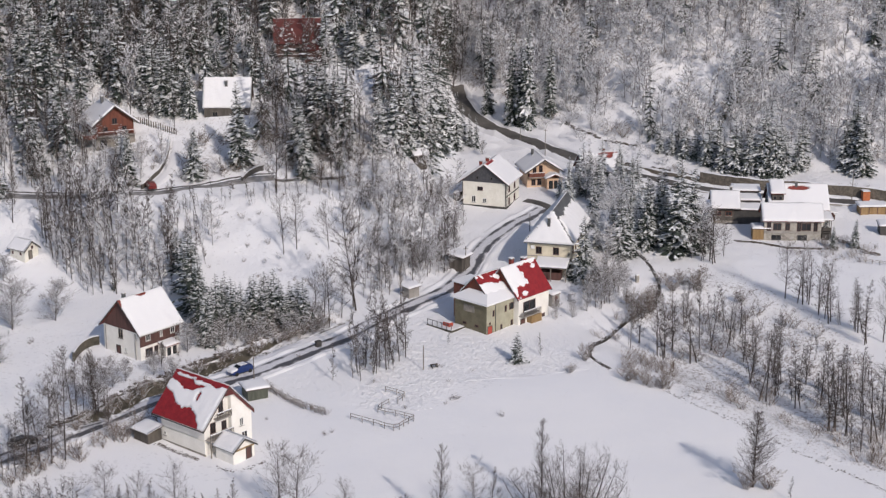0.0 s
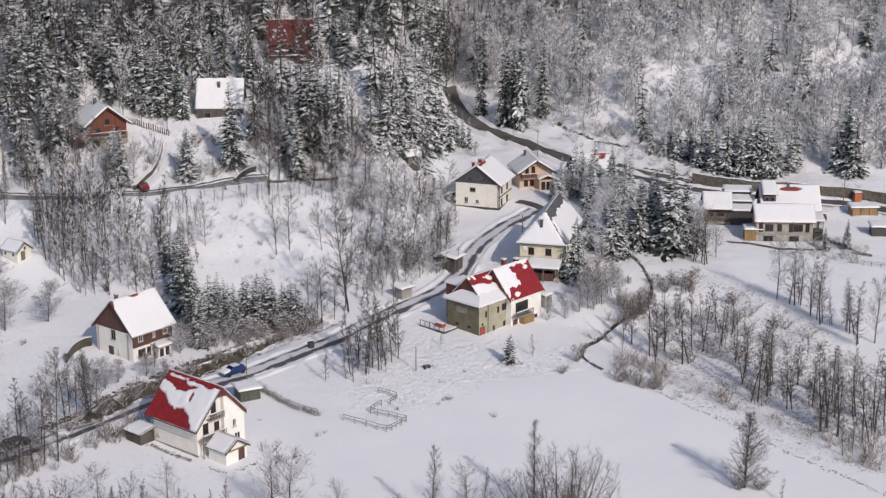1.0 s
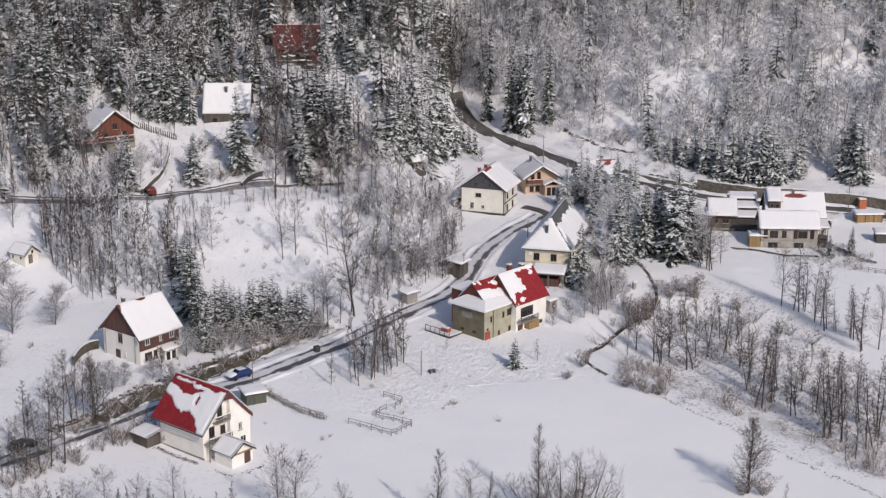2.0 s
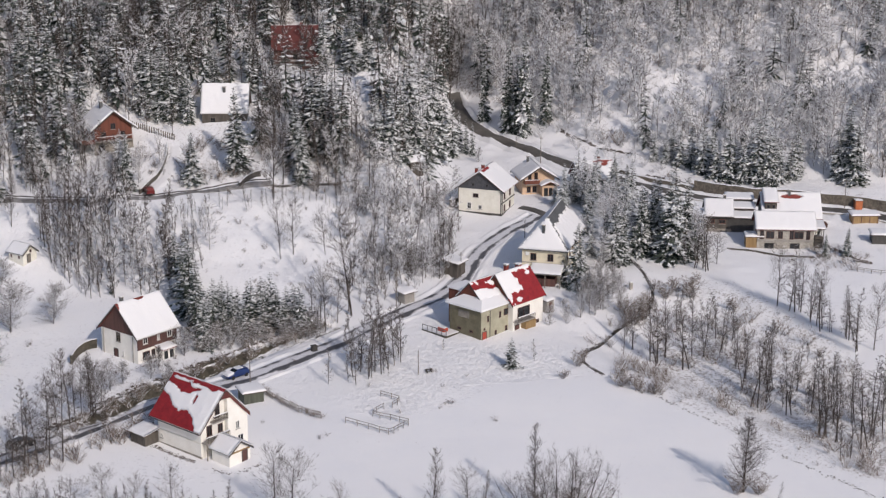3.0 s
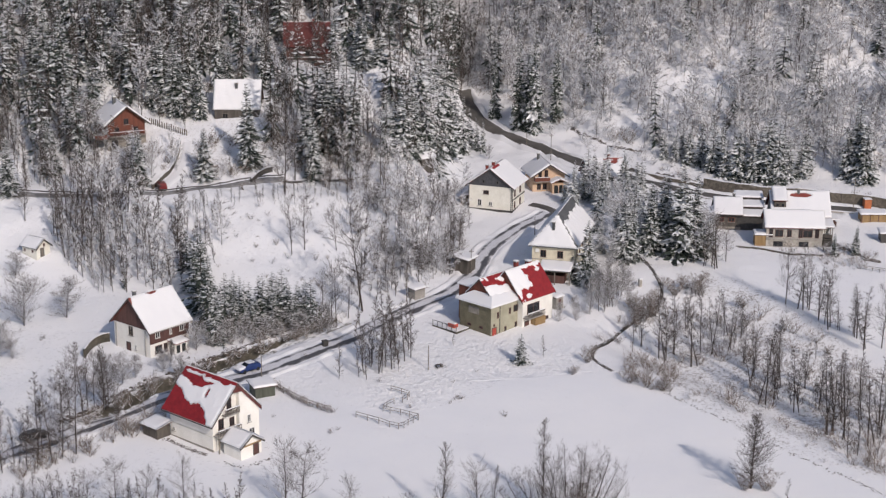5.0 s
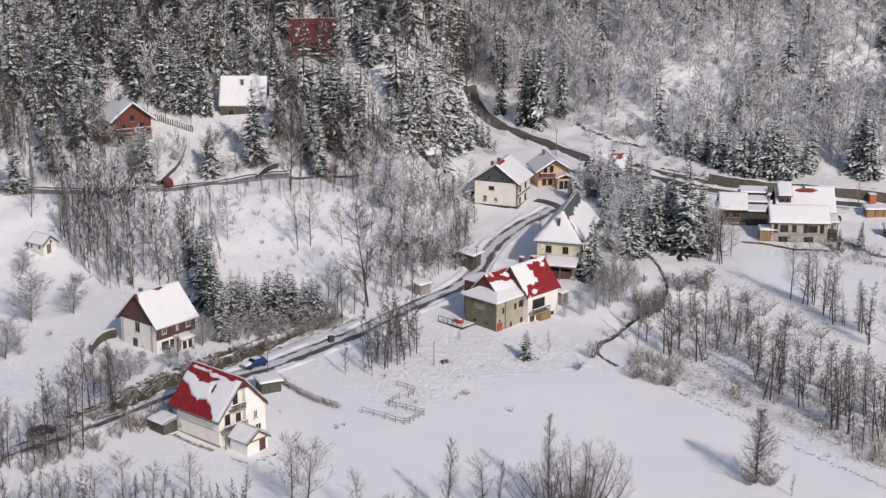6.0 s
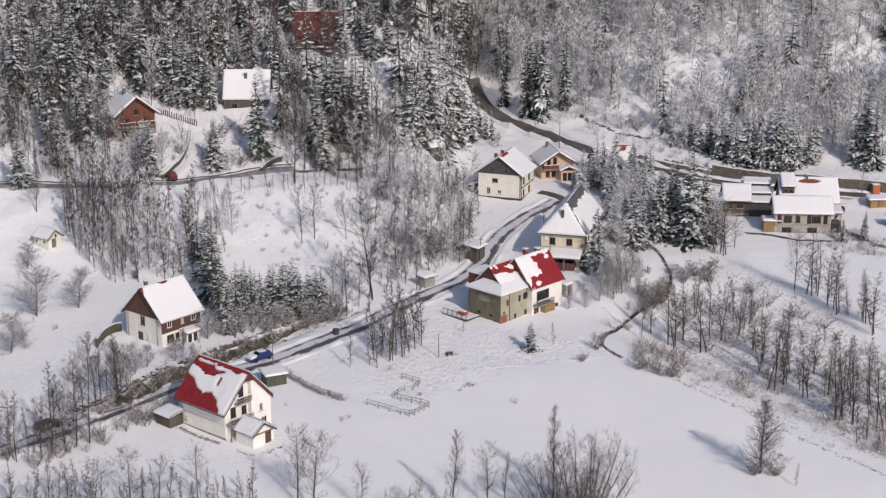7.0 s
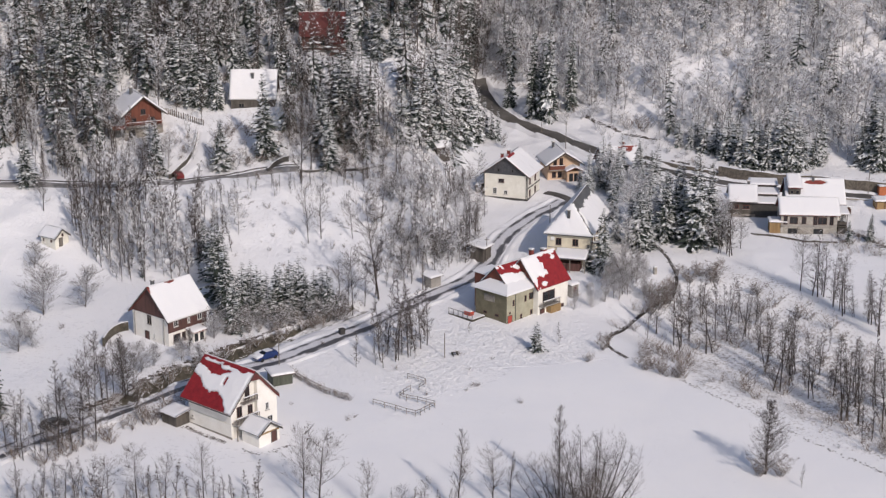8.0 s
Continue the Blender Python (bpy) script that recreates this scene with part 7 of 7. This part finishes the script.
def brush_geo(seed, h, stems=16, subs=7):
    """A wisp of brushwood: fanned thin stems with side twigs."""
    rng = random.Random(seed)
    trunk, crown = Geo(), Geo()
    trunk.tube(Vector((0, 0, -0.3)), Vector((0, 0, 1.0)), 0.25, 0.12, 4)
    for _ in range(stems):
        d = Vector((rng.uniform(-0.6, 0.6), rng.uniform(-0.6, 0.6), 1)).normalized()
        a = Vector((rng.uniform(-1.5, 1.5), rng.uniform(-1.5, 1.5), -0.2))
        e = a + d * h * rng.uniform(0.5, 1.05)
        crown.blade(a, e, 0.2, d.cross(rand_dir(rng, 0.2)).normalized())
        for _ in range(subs):
            b = a.lerp(e, rng.uniform(0.25, 1))
            d2 = (d + rand_dir(rng, rng.uniform(-0.2, 0.7)) * 0.8).normalized()
            crown.blade(b, b + d2 * h * rng.uniform(0.15, 0.4), 0.15, d2.cross(rand_dir(rng, 0.2)).normalized())
    return trunk, crown


FAR_BUSH = kit(bare_tree_geo, range(76, 80), TWIG_HALF, limbs=10, subs=6, twigs=3, spread_f=0.36, width=0.085, low=0.05, stems=4, rise=(0.0, 0.9), fan=0.5, form="round")
RIME_BUSH = kit(bare_tree_geo, range(66, 70), TWIG_FROST, BARK_RIME, limbs=9, subs=6, twigs=3, spread_f=0.36, width=0.09, low=0.05, stems=3, rise=(0.0, 0.9), fan=0.5, form="round")
BRUSH = kit(brush_geo, range(91, 95), TWIG_BROWN)
BRUSH_RIME = kit(brush_geo, range(95, 98), TWIG_FROST)

HILL_LEFT = [(-118, 330), (-8, 333), (2, 350), (3, 412), (-118, 412)]
HILL_BACK = [(7, 440), (14, 420), (24, 402), (34, 388), (52, 376), (78, 362), (100, 358), (120, 356), (120, 436), (60, 446), (0, 456)]
spots = [(x, y, pick.uniform(9, 16), pick.uniform(0.8, 1.1), pick.choice((0, 6, 7, 8, 9, 10, 6, 8, 10))) for x, y in scatter(285, HILL_LEFT, 2.6, kept_clear)]
spots += [(x, y, pick.uniform(10, 15), pick.uniform(0.8, 1.1), pick.choice((0, 6, 7, 8, 9, 10))) for x, y in scatter(95, [(-81.1, 389.4), (-51.6, 389.4), (-49.0, 366.7), (-60.9, 360.3), (-76.8, 364.6)], 1.3, kept_clear) + scatter(105, [(-50.6, 405.5), (9.1, 472.5), (8.8, 453.1), (-11.0, 377.8), (-48.4, 384.7)], 1.6, kept_clear)]
spots += [(x, y, pick.uniform(4, 9), pick.uniform(0.8, 1.1), 6 + pick.randrange(5)) for x, y in scatter(20, [(-83.9, 326.8), (-64.6, 325.6), (-62.4, 313.6), (-80.9, 313.6)], 2.0, on_road)]
spots += [(x, y, pick.uniform(4, 8), pick.uniform(0.8, 1.1), pick.choice((0, 1, 6, 7, 8, 9, 10))) for x, y in scatter(26, [(-60.5, 340.4), (-60.9, 321.3), (-13.0, 321.3), (-13.7, 340.4), (-34.6, 346.2), (-36.7, 342.7)], 3.0, on_road)]
spots += [(x, y, pick.uniform(8, 13), pick.uniform(0.8, 1.1), pick.choice((0, 6, 7, 8, 9, 10))) for x, y in scatter(62, [(-38.6, 364.6), (-34.1, 340.4), (-13.2, 326.8), (-13.9, 346.2), (-23.5, 366.7), (-31.5, 371.1)], 1.8, kept_clear)]
spots += [(x, y, pick.uniform(5, 11), pick.uniform(0.8, 1.2), pick.choice((0, 1, 6, 7, 8, 9, 10))) for x, y in scatter(70, [(-106, 321), (-76, 321), (-75, 347), (-106, 350)], 1.6, on_road)]
spots += [(x, y, pick.uniform(2.5, 5.5), pick.uniform(0.8, 1.2), pick.choice((0, 1, 6, 7, 8, 9, 10))) for x, y in scatter(30, [(-76, 321), (-58, 324), (-58, 333), (-74, 336)], 1.4, on_road)]
spots += [(x, y, pick.uniform(10, 16), pick.uniform(0.9, 1.2), 6 + pick.randrange(5)) for x, y in scatter(75, [(-70, 384), (-4, 384), (-2, 412), (-70, 412)], 1.6, kept_clear)]
joined("woodland", FAR_FROST + FAR_DARK, spots, "leafless rimed broadleaf wood covering the terraced hillside", "woodland")
GULLY = [(-4, 410), (5, 416), (9, 432), (12, 448), (-6, 448)]
spots = [(x, y, pick.uniform(9, 15), pick.uniform(0.9, 1.2), pick.randrange(7)) for x, y in scatter(44, GULLY, 1.6, None)]
joined("woodland", FAR_DARK + FAR_FROST, spots, "leafless wood closing the upper gully", "woodland")
spots = [(x, y, pick.uniform(12, 20), pick.uniform(0.7, 0.9), pick.randrange(3)) for x, y in scatter(16, GULLY, 2.5, None)]
joined("spruce_wood", FAR_SPRUCE, spots, "snow-dusted spruces closing the upper gully", "woodland")
spots = [(x, y, pick.uniform(12, 22), pick.uniform(0.7, 1.0), pick.randrange(3)) for x, y in scatter(80, [(-118, 330), (-58, 330), (-55, 412), (-118, 412)], 4.0, kept_clear) + scatter(32, [(-50.6, 405.5), (9.1, 472.5), (8.8, 453.1), (-11.0, 377.8), (-48.4, 384.7)], 2.6, kept_clear) + scatter(16, [(-81.1, 389.4), (-51.6, 389.4), (-49.0, 366.7), (-60.9, 360.3), (-76.8, 364.6)], 3.0, kept_clear) + scatter(55, [(-55, 330), (-8, 333), (2, 350), (3, 412), (-55, 412)], 4.4, kept_clear)]
joined("spruce_wood", FAR_SPRUCE, spots, "snow-dusted spruces scattered through the hillside wood", "woodland")
spots = [(x, y, pick.uniform(1.5, 4), pick.uniform(1.2, 1.9), pick.choice((0, 1, 2, 3, 0, 1, 2, 3, 5))) for x, y in scatter(360, HILL_LEFT, 1.2, kept_clear)]
spots += [(x, y, pick.uniform(1.2, 3.2), pick.uniform(1.2, 1.8), pick.choice((0, 1, 2, 3, 5))) for x, y in scatter(120, [(-60.5, 340.4), (-60.9, 321.3), (-13.0, 321.3), (-13.7, 340.4), (-34.6, 346.2), (-36.7, 342.7)], 1.0, on_road)]
joined("undergrowth", BRUSH + BRUSH_RIME, spots, "leafless undergrowth beneath the hillside wood", "undergrowth")
spots = [(x, y, pick.uniform(8, 14), pick.uniform(0.95, 1.3), pick.choice((0, 1, 2, 3, 4, 5, 0, 1, 2, 3, 4, 5, 7))) for x, y in scatter(425, HILL_BACK, 2.3, kept_clear)]
spots += [(x, y, pick.uniform(8, 13), pick.uniform(0.9, 1.2), 6 + pick.randrange(5)) for x, y in scatter(135, [(2.5, 459.0), (114.7, 427.5), (112.0, 414.9), (73.8, 414.7), (2.4, 435.6)], 1.8, None)]
joined("woodland", FAR_FROST + FAR_DARK, spots, "dense rimed leafless wood on the steep far hill", "woodland")
spots = [(x, y, pick.uniform(10, 18), pick.uniform(0.65, 0.9), pick.randrange(3)) for x, y in scatter(45, HILL_BACK, 6.0, kept_clear)]
joined("spruce_wood", FAR_SPRUCE, spots, "single snowy spruces in the far hill's wood", "woodland")
spots = [(x, y, pick.uniform(1.5, 4), pick.uniform(1.2, 1.9), pick.randrange(7)) for x, y in scatter(330, HILL_BACK, 1.5, kept_clear)]
joined("undergrowth", BRUSH + BRUSH_RIME, spots, "rimed undergrowth beneath the far wood", "undergrowth")

RIM = [(28.3, 391.1), (41.6, 372.4), (58.1, 360.0), (55.4, 378.3), (63.3, 388.2), (38.5, 399.2), (28.8, 398.8)]
spots = [(x, y, pick.uniform(2.0, 5.0), pick.uniform(1.0, 1.5), pick.randrange(4)) for x, y in scatter(40, RIM, 2.2, kept_clear)]
joined("undergrowth", RIME_BUSH, spots, "rimed shrubs on the bank above the main road", "undergrowth")
THICKET_LEFT = [(-74.0, 312.6), (-49.6, 313.6), (-45.1, 283.8), (-61.0, 283.8), (-72.3, 298.9)]
THICKET_SPUR = [(-15.3, 320.5), (5.6, 344.0), (9.5, 306.9), (3.8, 290.8), (-8.7, 287.9), (-15.6, 302.7)]
ROADSIDE = [(-38.2, 258.3), (-17.8, 265.7), (-18.3, 274.6), (-37.5, 268.2)]
spots = [(x, y, pick.uniform(3.5, 12), pick.uniform(0.8, 1.5), pick.choice((0, 1, 2, 3, 4, 6))) for x, y in scatter(122, THICKET_LEFT, 1.3, kept_clear)]
spots += [(x, y, pick.uniform(3.5, 8.5), pick.uniform(0.8, 1.3), pick.choice((0, 1, 2, 3, 4, 6))) for x, y in scatter(26, [(-49, 313), (-41, 313), (-39, 292), (-46, 286)], 1.5, kept_clear)]
spots += [(x, y, pick.uniform(1.8, 4.2), pick.uniform(0.7, 1.1), pick.choice((0, 1, 2, 3, 4))) for x, y in scatter(46, [(-48, 318), (-30, 323), (-14, 324), (-14, 315), (-32, 313), (-48, 310)], 1.3, on_road)]
joined("thicket", FAR_DARK + FAR_FROST, spots, "dense brown leafless thicket on the hillside", "thicket")
spots = [(x, y, pick.uniform(5, 10), pick.uniform(0.9, 1.3), pick.choice((0, 1, 2, 3, 4, 5, 6, 7, 8))) for x, y in scatter(62, THICKET_SPUR, 2.0, kept_clear)]
spots += [(x, y, pick.uniform(3, 6), pick.uniform(1.0, 1.5), 11 + pick.randrange(4)) for x, y in scatter(52, THICKET_SPUR, 1.8, kept_clear)]
SPUR_FOOT = [(-13, 277), (-6, 281), (2, 288), (6, 298), (-4, 302), (-14, 292)]
spots += [(x, y, pick.uniform(2.5, 7.5), pick.uniform(0.9, 1.4), pick.choice((0, 1, 2, 3, 4, 6, 8, 11, 12, 13, 14))) for x, y in scatter(48, SPUR_FOOT, 1.5, kept_clear)]
joined("thicket", FAR_DARK + FAR_FROST + FAR_BUSH, spots, "dense half-rimed thicket on the spur above the road", "thicket")
spots = [(x, y, pick.uniform(2.0, 4.6), pick.uniform(0.9, 1.4), pick.randrange(4)) for x, y in scatter(70, ROADSIDE, 1.0, None)]
spots += [(x, y, pick.uniform(1.0, 2.4), pick.uniform(1.0, 1.5), 4 + pick.randrange(4)) for x, y in scatter(60, ROADSIDE, 0.8, None)]
joined("brushwood", FAR_BUSH + BRUSH, spots, "half-rimed brushwood on the bank above the road", "brushwood")
spots = [(x, y, pick.uniform(1.2, 3.5), pick.uniform(1.0, 1.6), pick.randrange(4)) for x, y in scatter(95, HOLLOW, 1.2, None)]
joined("brushwood", BRUSH, spots, "low brown brushwood in the snowy stream hollow", "brushwood")
spots = []
for q in smooth_line(BROOK, 0.9):
    spots.append((q.x + pick.uniform(-1.3, 1.3), q.y + pick.uniform(-1.3, 1.3), pick.uniform(1.0, 2.4), pick.uniform(1.2, 1.8), pick.randrange(4)))
for q in smooth_line(beside(ROAD_UP[:6], 7.5), 1.3):
    spots.append((q.x + pick.uniform(-1.5, 1.5), q.y + pick.uniform(-2.0, 2.0), pick.uniform(0.6, 1.9), pick.uniform(1.0, 1.6), pick.randrange(4)))
for x, y in [(34.5, 275.9), (30.5, 268.7), (27.0, 258.1), (42.1, 289.6), (40.7, 283.3), (37.1, 278.9)]:
    for _ in range(3):
        spots.append((x + pick.uniform(-1.6, 1.6), y + pick.uniform(-1.6, 1.6), pick.uniform(0.8, 2.4), pick.uniform(1.0, 1.6), pick.randrange(4)))
for x, y in [(-55.2, 216.0), (-56.1, 213.3), (-53.1, 217.8), (-50.3, 220.1), (-47.0, 224.4), (-45.0, 227.0), (-43.1, 228.3), (-59.1, 212.4), (-41.4, 231.0)]:
    for _ in range(5):
        spots.append((x + pick.uniform(-2.4, 2.4), y + pick.uniform(-2.4, 2.4), pick.uniform(1.2, 3.4), pick.uniform(1.0, 1.6), pick.randrange(4)))
joined("brushwood", BRUSH, spots, "brown brushwood overgrowing the roadside ditch", "brushwood")
spots = [(q.x + pick.uniform(-0.3, 0.3), q.y + pick.uniform(-0.3, 0.3), pick.uniform(0.8, 1.3), pick.uniform(1.2, 1.8), pick.randrange(4)) for q in smooth_line([(-25.5, 244.2), (-22.5, 240.2), (-19.6, 237.0), (-16.8, 234.5), (-15.2, 233.4)], 0.45)]
joined("hedge", BRUSH, spots, "bare clipped hedge along the garden", "hedge")


# scrub in the hollow, wisps on the slopes, bushes along the near edge of the meadow
spots = [(x, y, pick.uniform(3.5, 7.5), pick.uniform(0.9, 1.3), pick.randrange(5)) for x, y in scatter(20, HOLLOW, 2.0, None)]
joined("alder_scrub", FAR_DARK, spots, "thin leafless alder scrub in the stream hollow", "scrub")
spots = [(x, y, pick.uniform(0.4, 1.5), pick.uniform(1.0, 1.8), pick.randrange(7)) for x, y in scatter(70, SLOPE, 1.6, kept_clear)]
spots += [(x, y, pick.uniform(0.4, 1.4), pick.uniform(1.0, 1.8), pick.randrange(7)) for x, y in scatter(90, BANK, 1.6, kept_clear)]
spots += [(x, y, pick.uniform(0.4, 1.6), pick.uniform(1.0, 1.8), pick.randrange(7)) for x, y in scatter(60, GARDEN, 1.2, kept_clear)]
joined("dry_stalks", BRUSH + BRUSH_RIME, spots, "sparse dry stalks poking through the snow", "stalks")
NEAR_EDGE = [(-62, 193), (-24, 195), (-25, 201.5), (-62, 204)]
spots = [(x, y, pick.uniform(3.0, 6.5), pick.uniform(0.9, 1.3), pick.randrange(5)) for x, y in scatter(56, NEAR_EDGE, 1.2, None)]
spots += [(x, y, pick.uniform(2.0, 3.6), pick.uniform(1.0, 1.4), pick.randrange(5)) for x, y in scatter(16, [(-9, 195), (7, 195), (7, 200), (-9, 200)], 0.8, None)]
joined("brushwood", FAR_DARK, spots, "leafless scrub along the meadow's near edge", "brushwood")
CLUMP = [(-12.0, 244.2), (-8.4, 244.2), (-2.7, 254.5), (-3.3, 261.9), (-8.9, 258.3), (-11.8, 248.7)]
spots = [(x, y, pick.uniform(4.5, 9.5), pick.uniform(0.8, 1.2), pick.randrange(5)) for x, y in scatter(11, CLUMP, 1.1, None)]
joined("brushwood", FAR_DARK, spots, "leafless scrub round the roadside trees", "brushwood")


spots = [(x, y, pick.uniform(0.9, 2.3), pick.uniform(1.2, 1.8), pick.randrange(4)) for x, y in scatter(42, [(29.2, 247.4), (31.8, 242.3), (37.3, 240.5), (40.5, 255.8), (34.9, 260.4), (30.7, 253.3)], 0.7, None)]
joined("brushwood", BRUSH, spots, "dense dry bush at the meadow's upper edge", "brushwood")
spots = [(x, y, pick.uniform(0.7, 2.0), pick.uniform(1.2, 1.9), pick.randrange(7)) for x, y in scatter(46, [(72.7, 308.6), (78.7, 315.5), (87.3, 310.3), (84.8, 300.3), (77.0, 298.7), (67.6, 305.3)], 0.9, None)]
joined("brushwood", BRUSH + BRUSH_RIME, spots, "snowy garden bushes below the farmhouse", "brushwood")
spots = [(x, y, pick.uniform(0.4, 0.9), pick.uniform(1.6, 2.4), pick.randrange(4)) for x, y in [(2.7, 237.1), (4.2, 238.8), (11.0, 232.5), (-15.0, 226.4), (-14.0, 227.4), (-23.9, 231.8), (1.5, 251.4), (7.0, 249.5), (-73.0, 269.5), (-65.9, 262.0), (-65.6, 262.8), (3.2, 245.2), (-8.5, 245.3), (-20.9, 255.4), (-3.4, 235.5), (1.7, 251.8), (2.1, 251.1), (3.5, 238.5), (4.0, 239.3), (4.5, 238.9)]]
joined("dry_stalks", BRUSH, spots, "single dark tufts poking through the meadow snow", "stalks")


def snow_lumps(polys, label):
    """Trodden and drifted snow: low uneven lumps with their own small shadows."""
    verts, faces = [], []
    for poly, n in polys:
        for x, y in scatter(n, poly, 0.25, None):
            r, k = pick.uniform(0.10, 0.36), pick.randrange(5, 8)
            b, a0 = len(verts), pick.uniform(0, 6.28)
            z = rough_ground(x, y)
            for i in range(k):
                t = a0 + 2 * math.pi * i / k
                q = r * pick.uniform(0.7, 1.3)
                px, py = x + math.cos(t) * q * 1.5, y + math.sin(t) * q
                verts.append((px, py, rough_ground(px, py) - 0.06))
            verts.append((x + pick.uniform(-0.1, 0.1), y + pick.uniform(-0.1, 0.1), z + r * pick.uniform(0.25, 0.52)))
            faces += [(b + i, b + (i + 1) % k, b + k) for i in range(k)]
    return tagged(mesh_object("snow_lumps", verts, faces, ROOF_SNOW, smooth=True), label, "snow", kind="stuff")


snow_lumps([([(-8.9, 258.3), (1.5, 260.6), (16.6, 258.1), (26.0, 258.1), (24.6, 252.1), (13.3, 248.6), (6.7, 239.7), (-0.3, 234.4), (-8.2, 237.6)], 1500), (BANK, 560), (GARDEN, 380), ([(-77.9, 273.3), (-56.6, 265.7), (-56.1, 248.7), (-63.0, 235.5), (-68.7, 237.6)], 420), ([(-56.9, 209.8), (-40.1, 222.5), (-29.4, 216.0), (-22.9, 216.0), (-35.3, 207.2), (-52.7, 205.2)], 260), (SLOPE, 320), ([(72.7, 308.6), (78.7, 315.5), (87.3, 310.3), (84.8, 300.3), (77.0, 298.7), (67.6, 305.3)], 260)], "trodden lumpy snow with footprints")


# ---- stones along the field edge ----
def footprints(lines, label):
    """Trodden trails: clods of pushed-up snow to both sides of each step."""
    verts, faces = [], []
    for pts in lines:
        for i, (q, side) in enumerate(sides_of(smooth_line(pts, 0.4))):
            for sgn in (-1, 1):
                if pick.random() < 0.35:
                    continue
                c = q + side * (sgn * 0.26 + pick.gauss(0, 0.10))
                r, b = pick.uniform(0.06, 0.13), len(verts)
                for k in range(5):
                    t = 1.2566 * k + pick.uniform(-0.3, 0.3)
                    px, py = c.x + math.cos(t) * r * 1.4, c.y + math.sin(t) * r
                    verts.append((px, py, rough_ground(px, py) - 0.05))
                verts.append((c.x, c.y, rough_ground(c.x, c.y) + pick.uniform(0.01, 0.07)))
                faces += [(b + k, b + (k + 1) % 5, b + 5) for k in range(5)]
    return tagged(mesh_object("trail", verts, faces, ROOF_SNOW, smooth=True), label, "trail", kind="stuff")


footprints(TRAILS, "trodden footpath with clods of snow crossing the meadow")



def field_stones(pts, n, label, size=1.0):
    verts, faces = [], []
    line = smooth_line(pts, 0.4)
    for _ in range(n):
        q = pick.choice(line)
        x, y = q.x + pick.gauss(0, 0.25), q.y + pick.gauss(0, 0.25)
        r = pick.uniform(0.06, 0.19) * size
        bm = bmesh.new()
        bmesh.ops.create_icosphere(bm, subdivisions=1, radius=r)
        b = len(verts)
        for v in bm.verts:
            k = 1 + 0.35 * noise.noise(v.co * 3 + Vector((x, y, 0)))
            verts.append((x + v.co.x * k * 1.3, y + v.co.y * k, rough_ground(x, y) + v.co.z * k * 0.7 + r * 0.2))
        bm.verts.index_update()
        faces += [tuple(b + v.index for v in f.verts) for f in bm.faces]
        bm.free()
    return tagged(mesh_object("field_stones", verts, faces, STONE_SNOW), label, "stones", kind="stuff")


STONE_SNOW = bark_material("snow_capped_stone", (0.03, 0.024, 0.02), (0.11, 0.088, 0.072), 0.9, 1.05)
field_stones([(36.2, 242.3), (40.6, 235.8), (45.0, 230.9), (49.0, 225.0), (52.8, 219.3), (57.3, 213.9), (61.4, 208.7), (65.6, 203.8)], 230, "tumbled stones and stubble along the meadow's edge", 0.6)
field_stones([(60.7, 313.1), (65.4, 311.0), (70.4, 308.3), (75.6, 307.6)], 420, "dark tumbled stones below the farmhouse yard", 1.5)
field_stones([(79.5, 318.0), (80.4, 313.1), (82.1, 311.0), (83.7, 306.3), (85.8, 304.3)], 150, "dark snow-capped rubble beside the farmhouse", 2.2)
field_stones([(-38.8, 223.9), (-35.7, 221.2), (-32.5, 218.6)], 300, "dark rubble along the foot of the white house", 0.55)
field_stones([(-29.4, 216.4), (-26.8, 214.9), (-24.5, 216.4), (-23.1, 217.8)], 70, "rubble and firewood scraps before the white shed", 0.6)
field_stones(beside(ROAD_UP[:6], 7.0), 260, "dark rubble on the bank above the main road", 1.6)
field_stones([(33.5, 393.0), (37.0, 387.0), (42.5, 381.0), (48.5, 376.5)], 120, "dark rubble at the foot of the far wood", 1.8)
field_stones(beside(BROOK, -3.0), 240, "dark boulders along the ditch bank", 1.7)
field_stones(STREAM, 200, "snow-capped stones along the stream bed")
m = anchor("stone_marker", place(38.3, 291.0, 30), "small pale stone marker beside the stream", "marker")
box_part("pillar", (-0.3, 0.3, -0.3, 0.3, -0.3, 1.3), PALE_STONE, m, bevel=0.03)
box_part("snow_cover", (-0.38, 0.38, -0.38, 0.38, 1.303, 1.6), ROOF_SNOW, m, bevel=0.1)
t = anchor("picnic_bench", place(1.0, 251.2, 20) @ Matrix.Diagonal((0.7, 0.7, 0.7, 1)), "dark wooden picnic bench standing in the snow", "bench")
box_part("tabletop", (-0.8, 0.8, -0.32, 0.32, 0.68, 0.75), WOOD_OLD, t)
for y0 in (-0.75, 0.5):
    box_part("seat", (-0.8, 0.8, y0, y0 + 0.25, 0.40, 0.45), WOOD_OLD, t)
for x0 in (-0.6, 0.5):
    box_part("trestle", (x0, x0 + 0.1, -0.75, 0.75, -0.1, 0.397), WOOD_OLD, t)
    box_part("upright", (x0, x0 + 0.1, -0.25, 0.25, 0.4, 0.677), WOOD_OLD, t)
b = anchor("waste_bin", place(-18.0, 260.0, 35), "dark wheeled waste bin at the roadside", "bin")
box_part("bin_body", (-0.45, 0.45, -0.4, 0.4, 0.0, 1.0), TRIM_DARK, b, bevel=0.06)
box_part("lid", (-0.5, 0.5, -0.45, 0.45, 1.003, 1.1), TRIM_DARK, b, bevel=0.03)
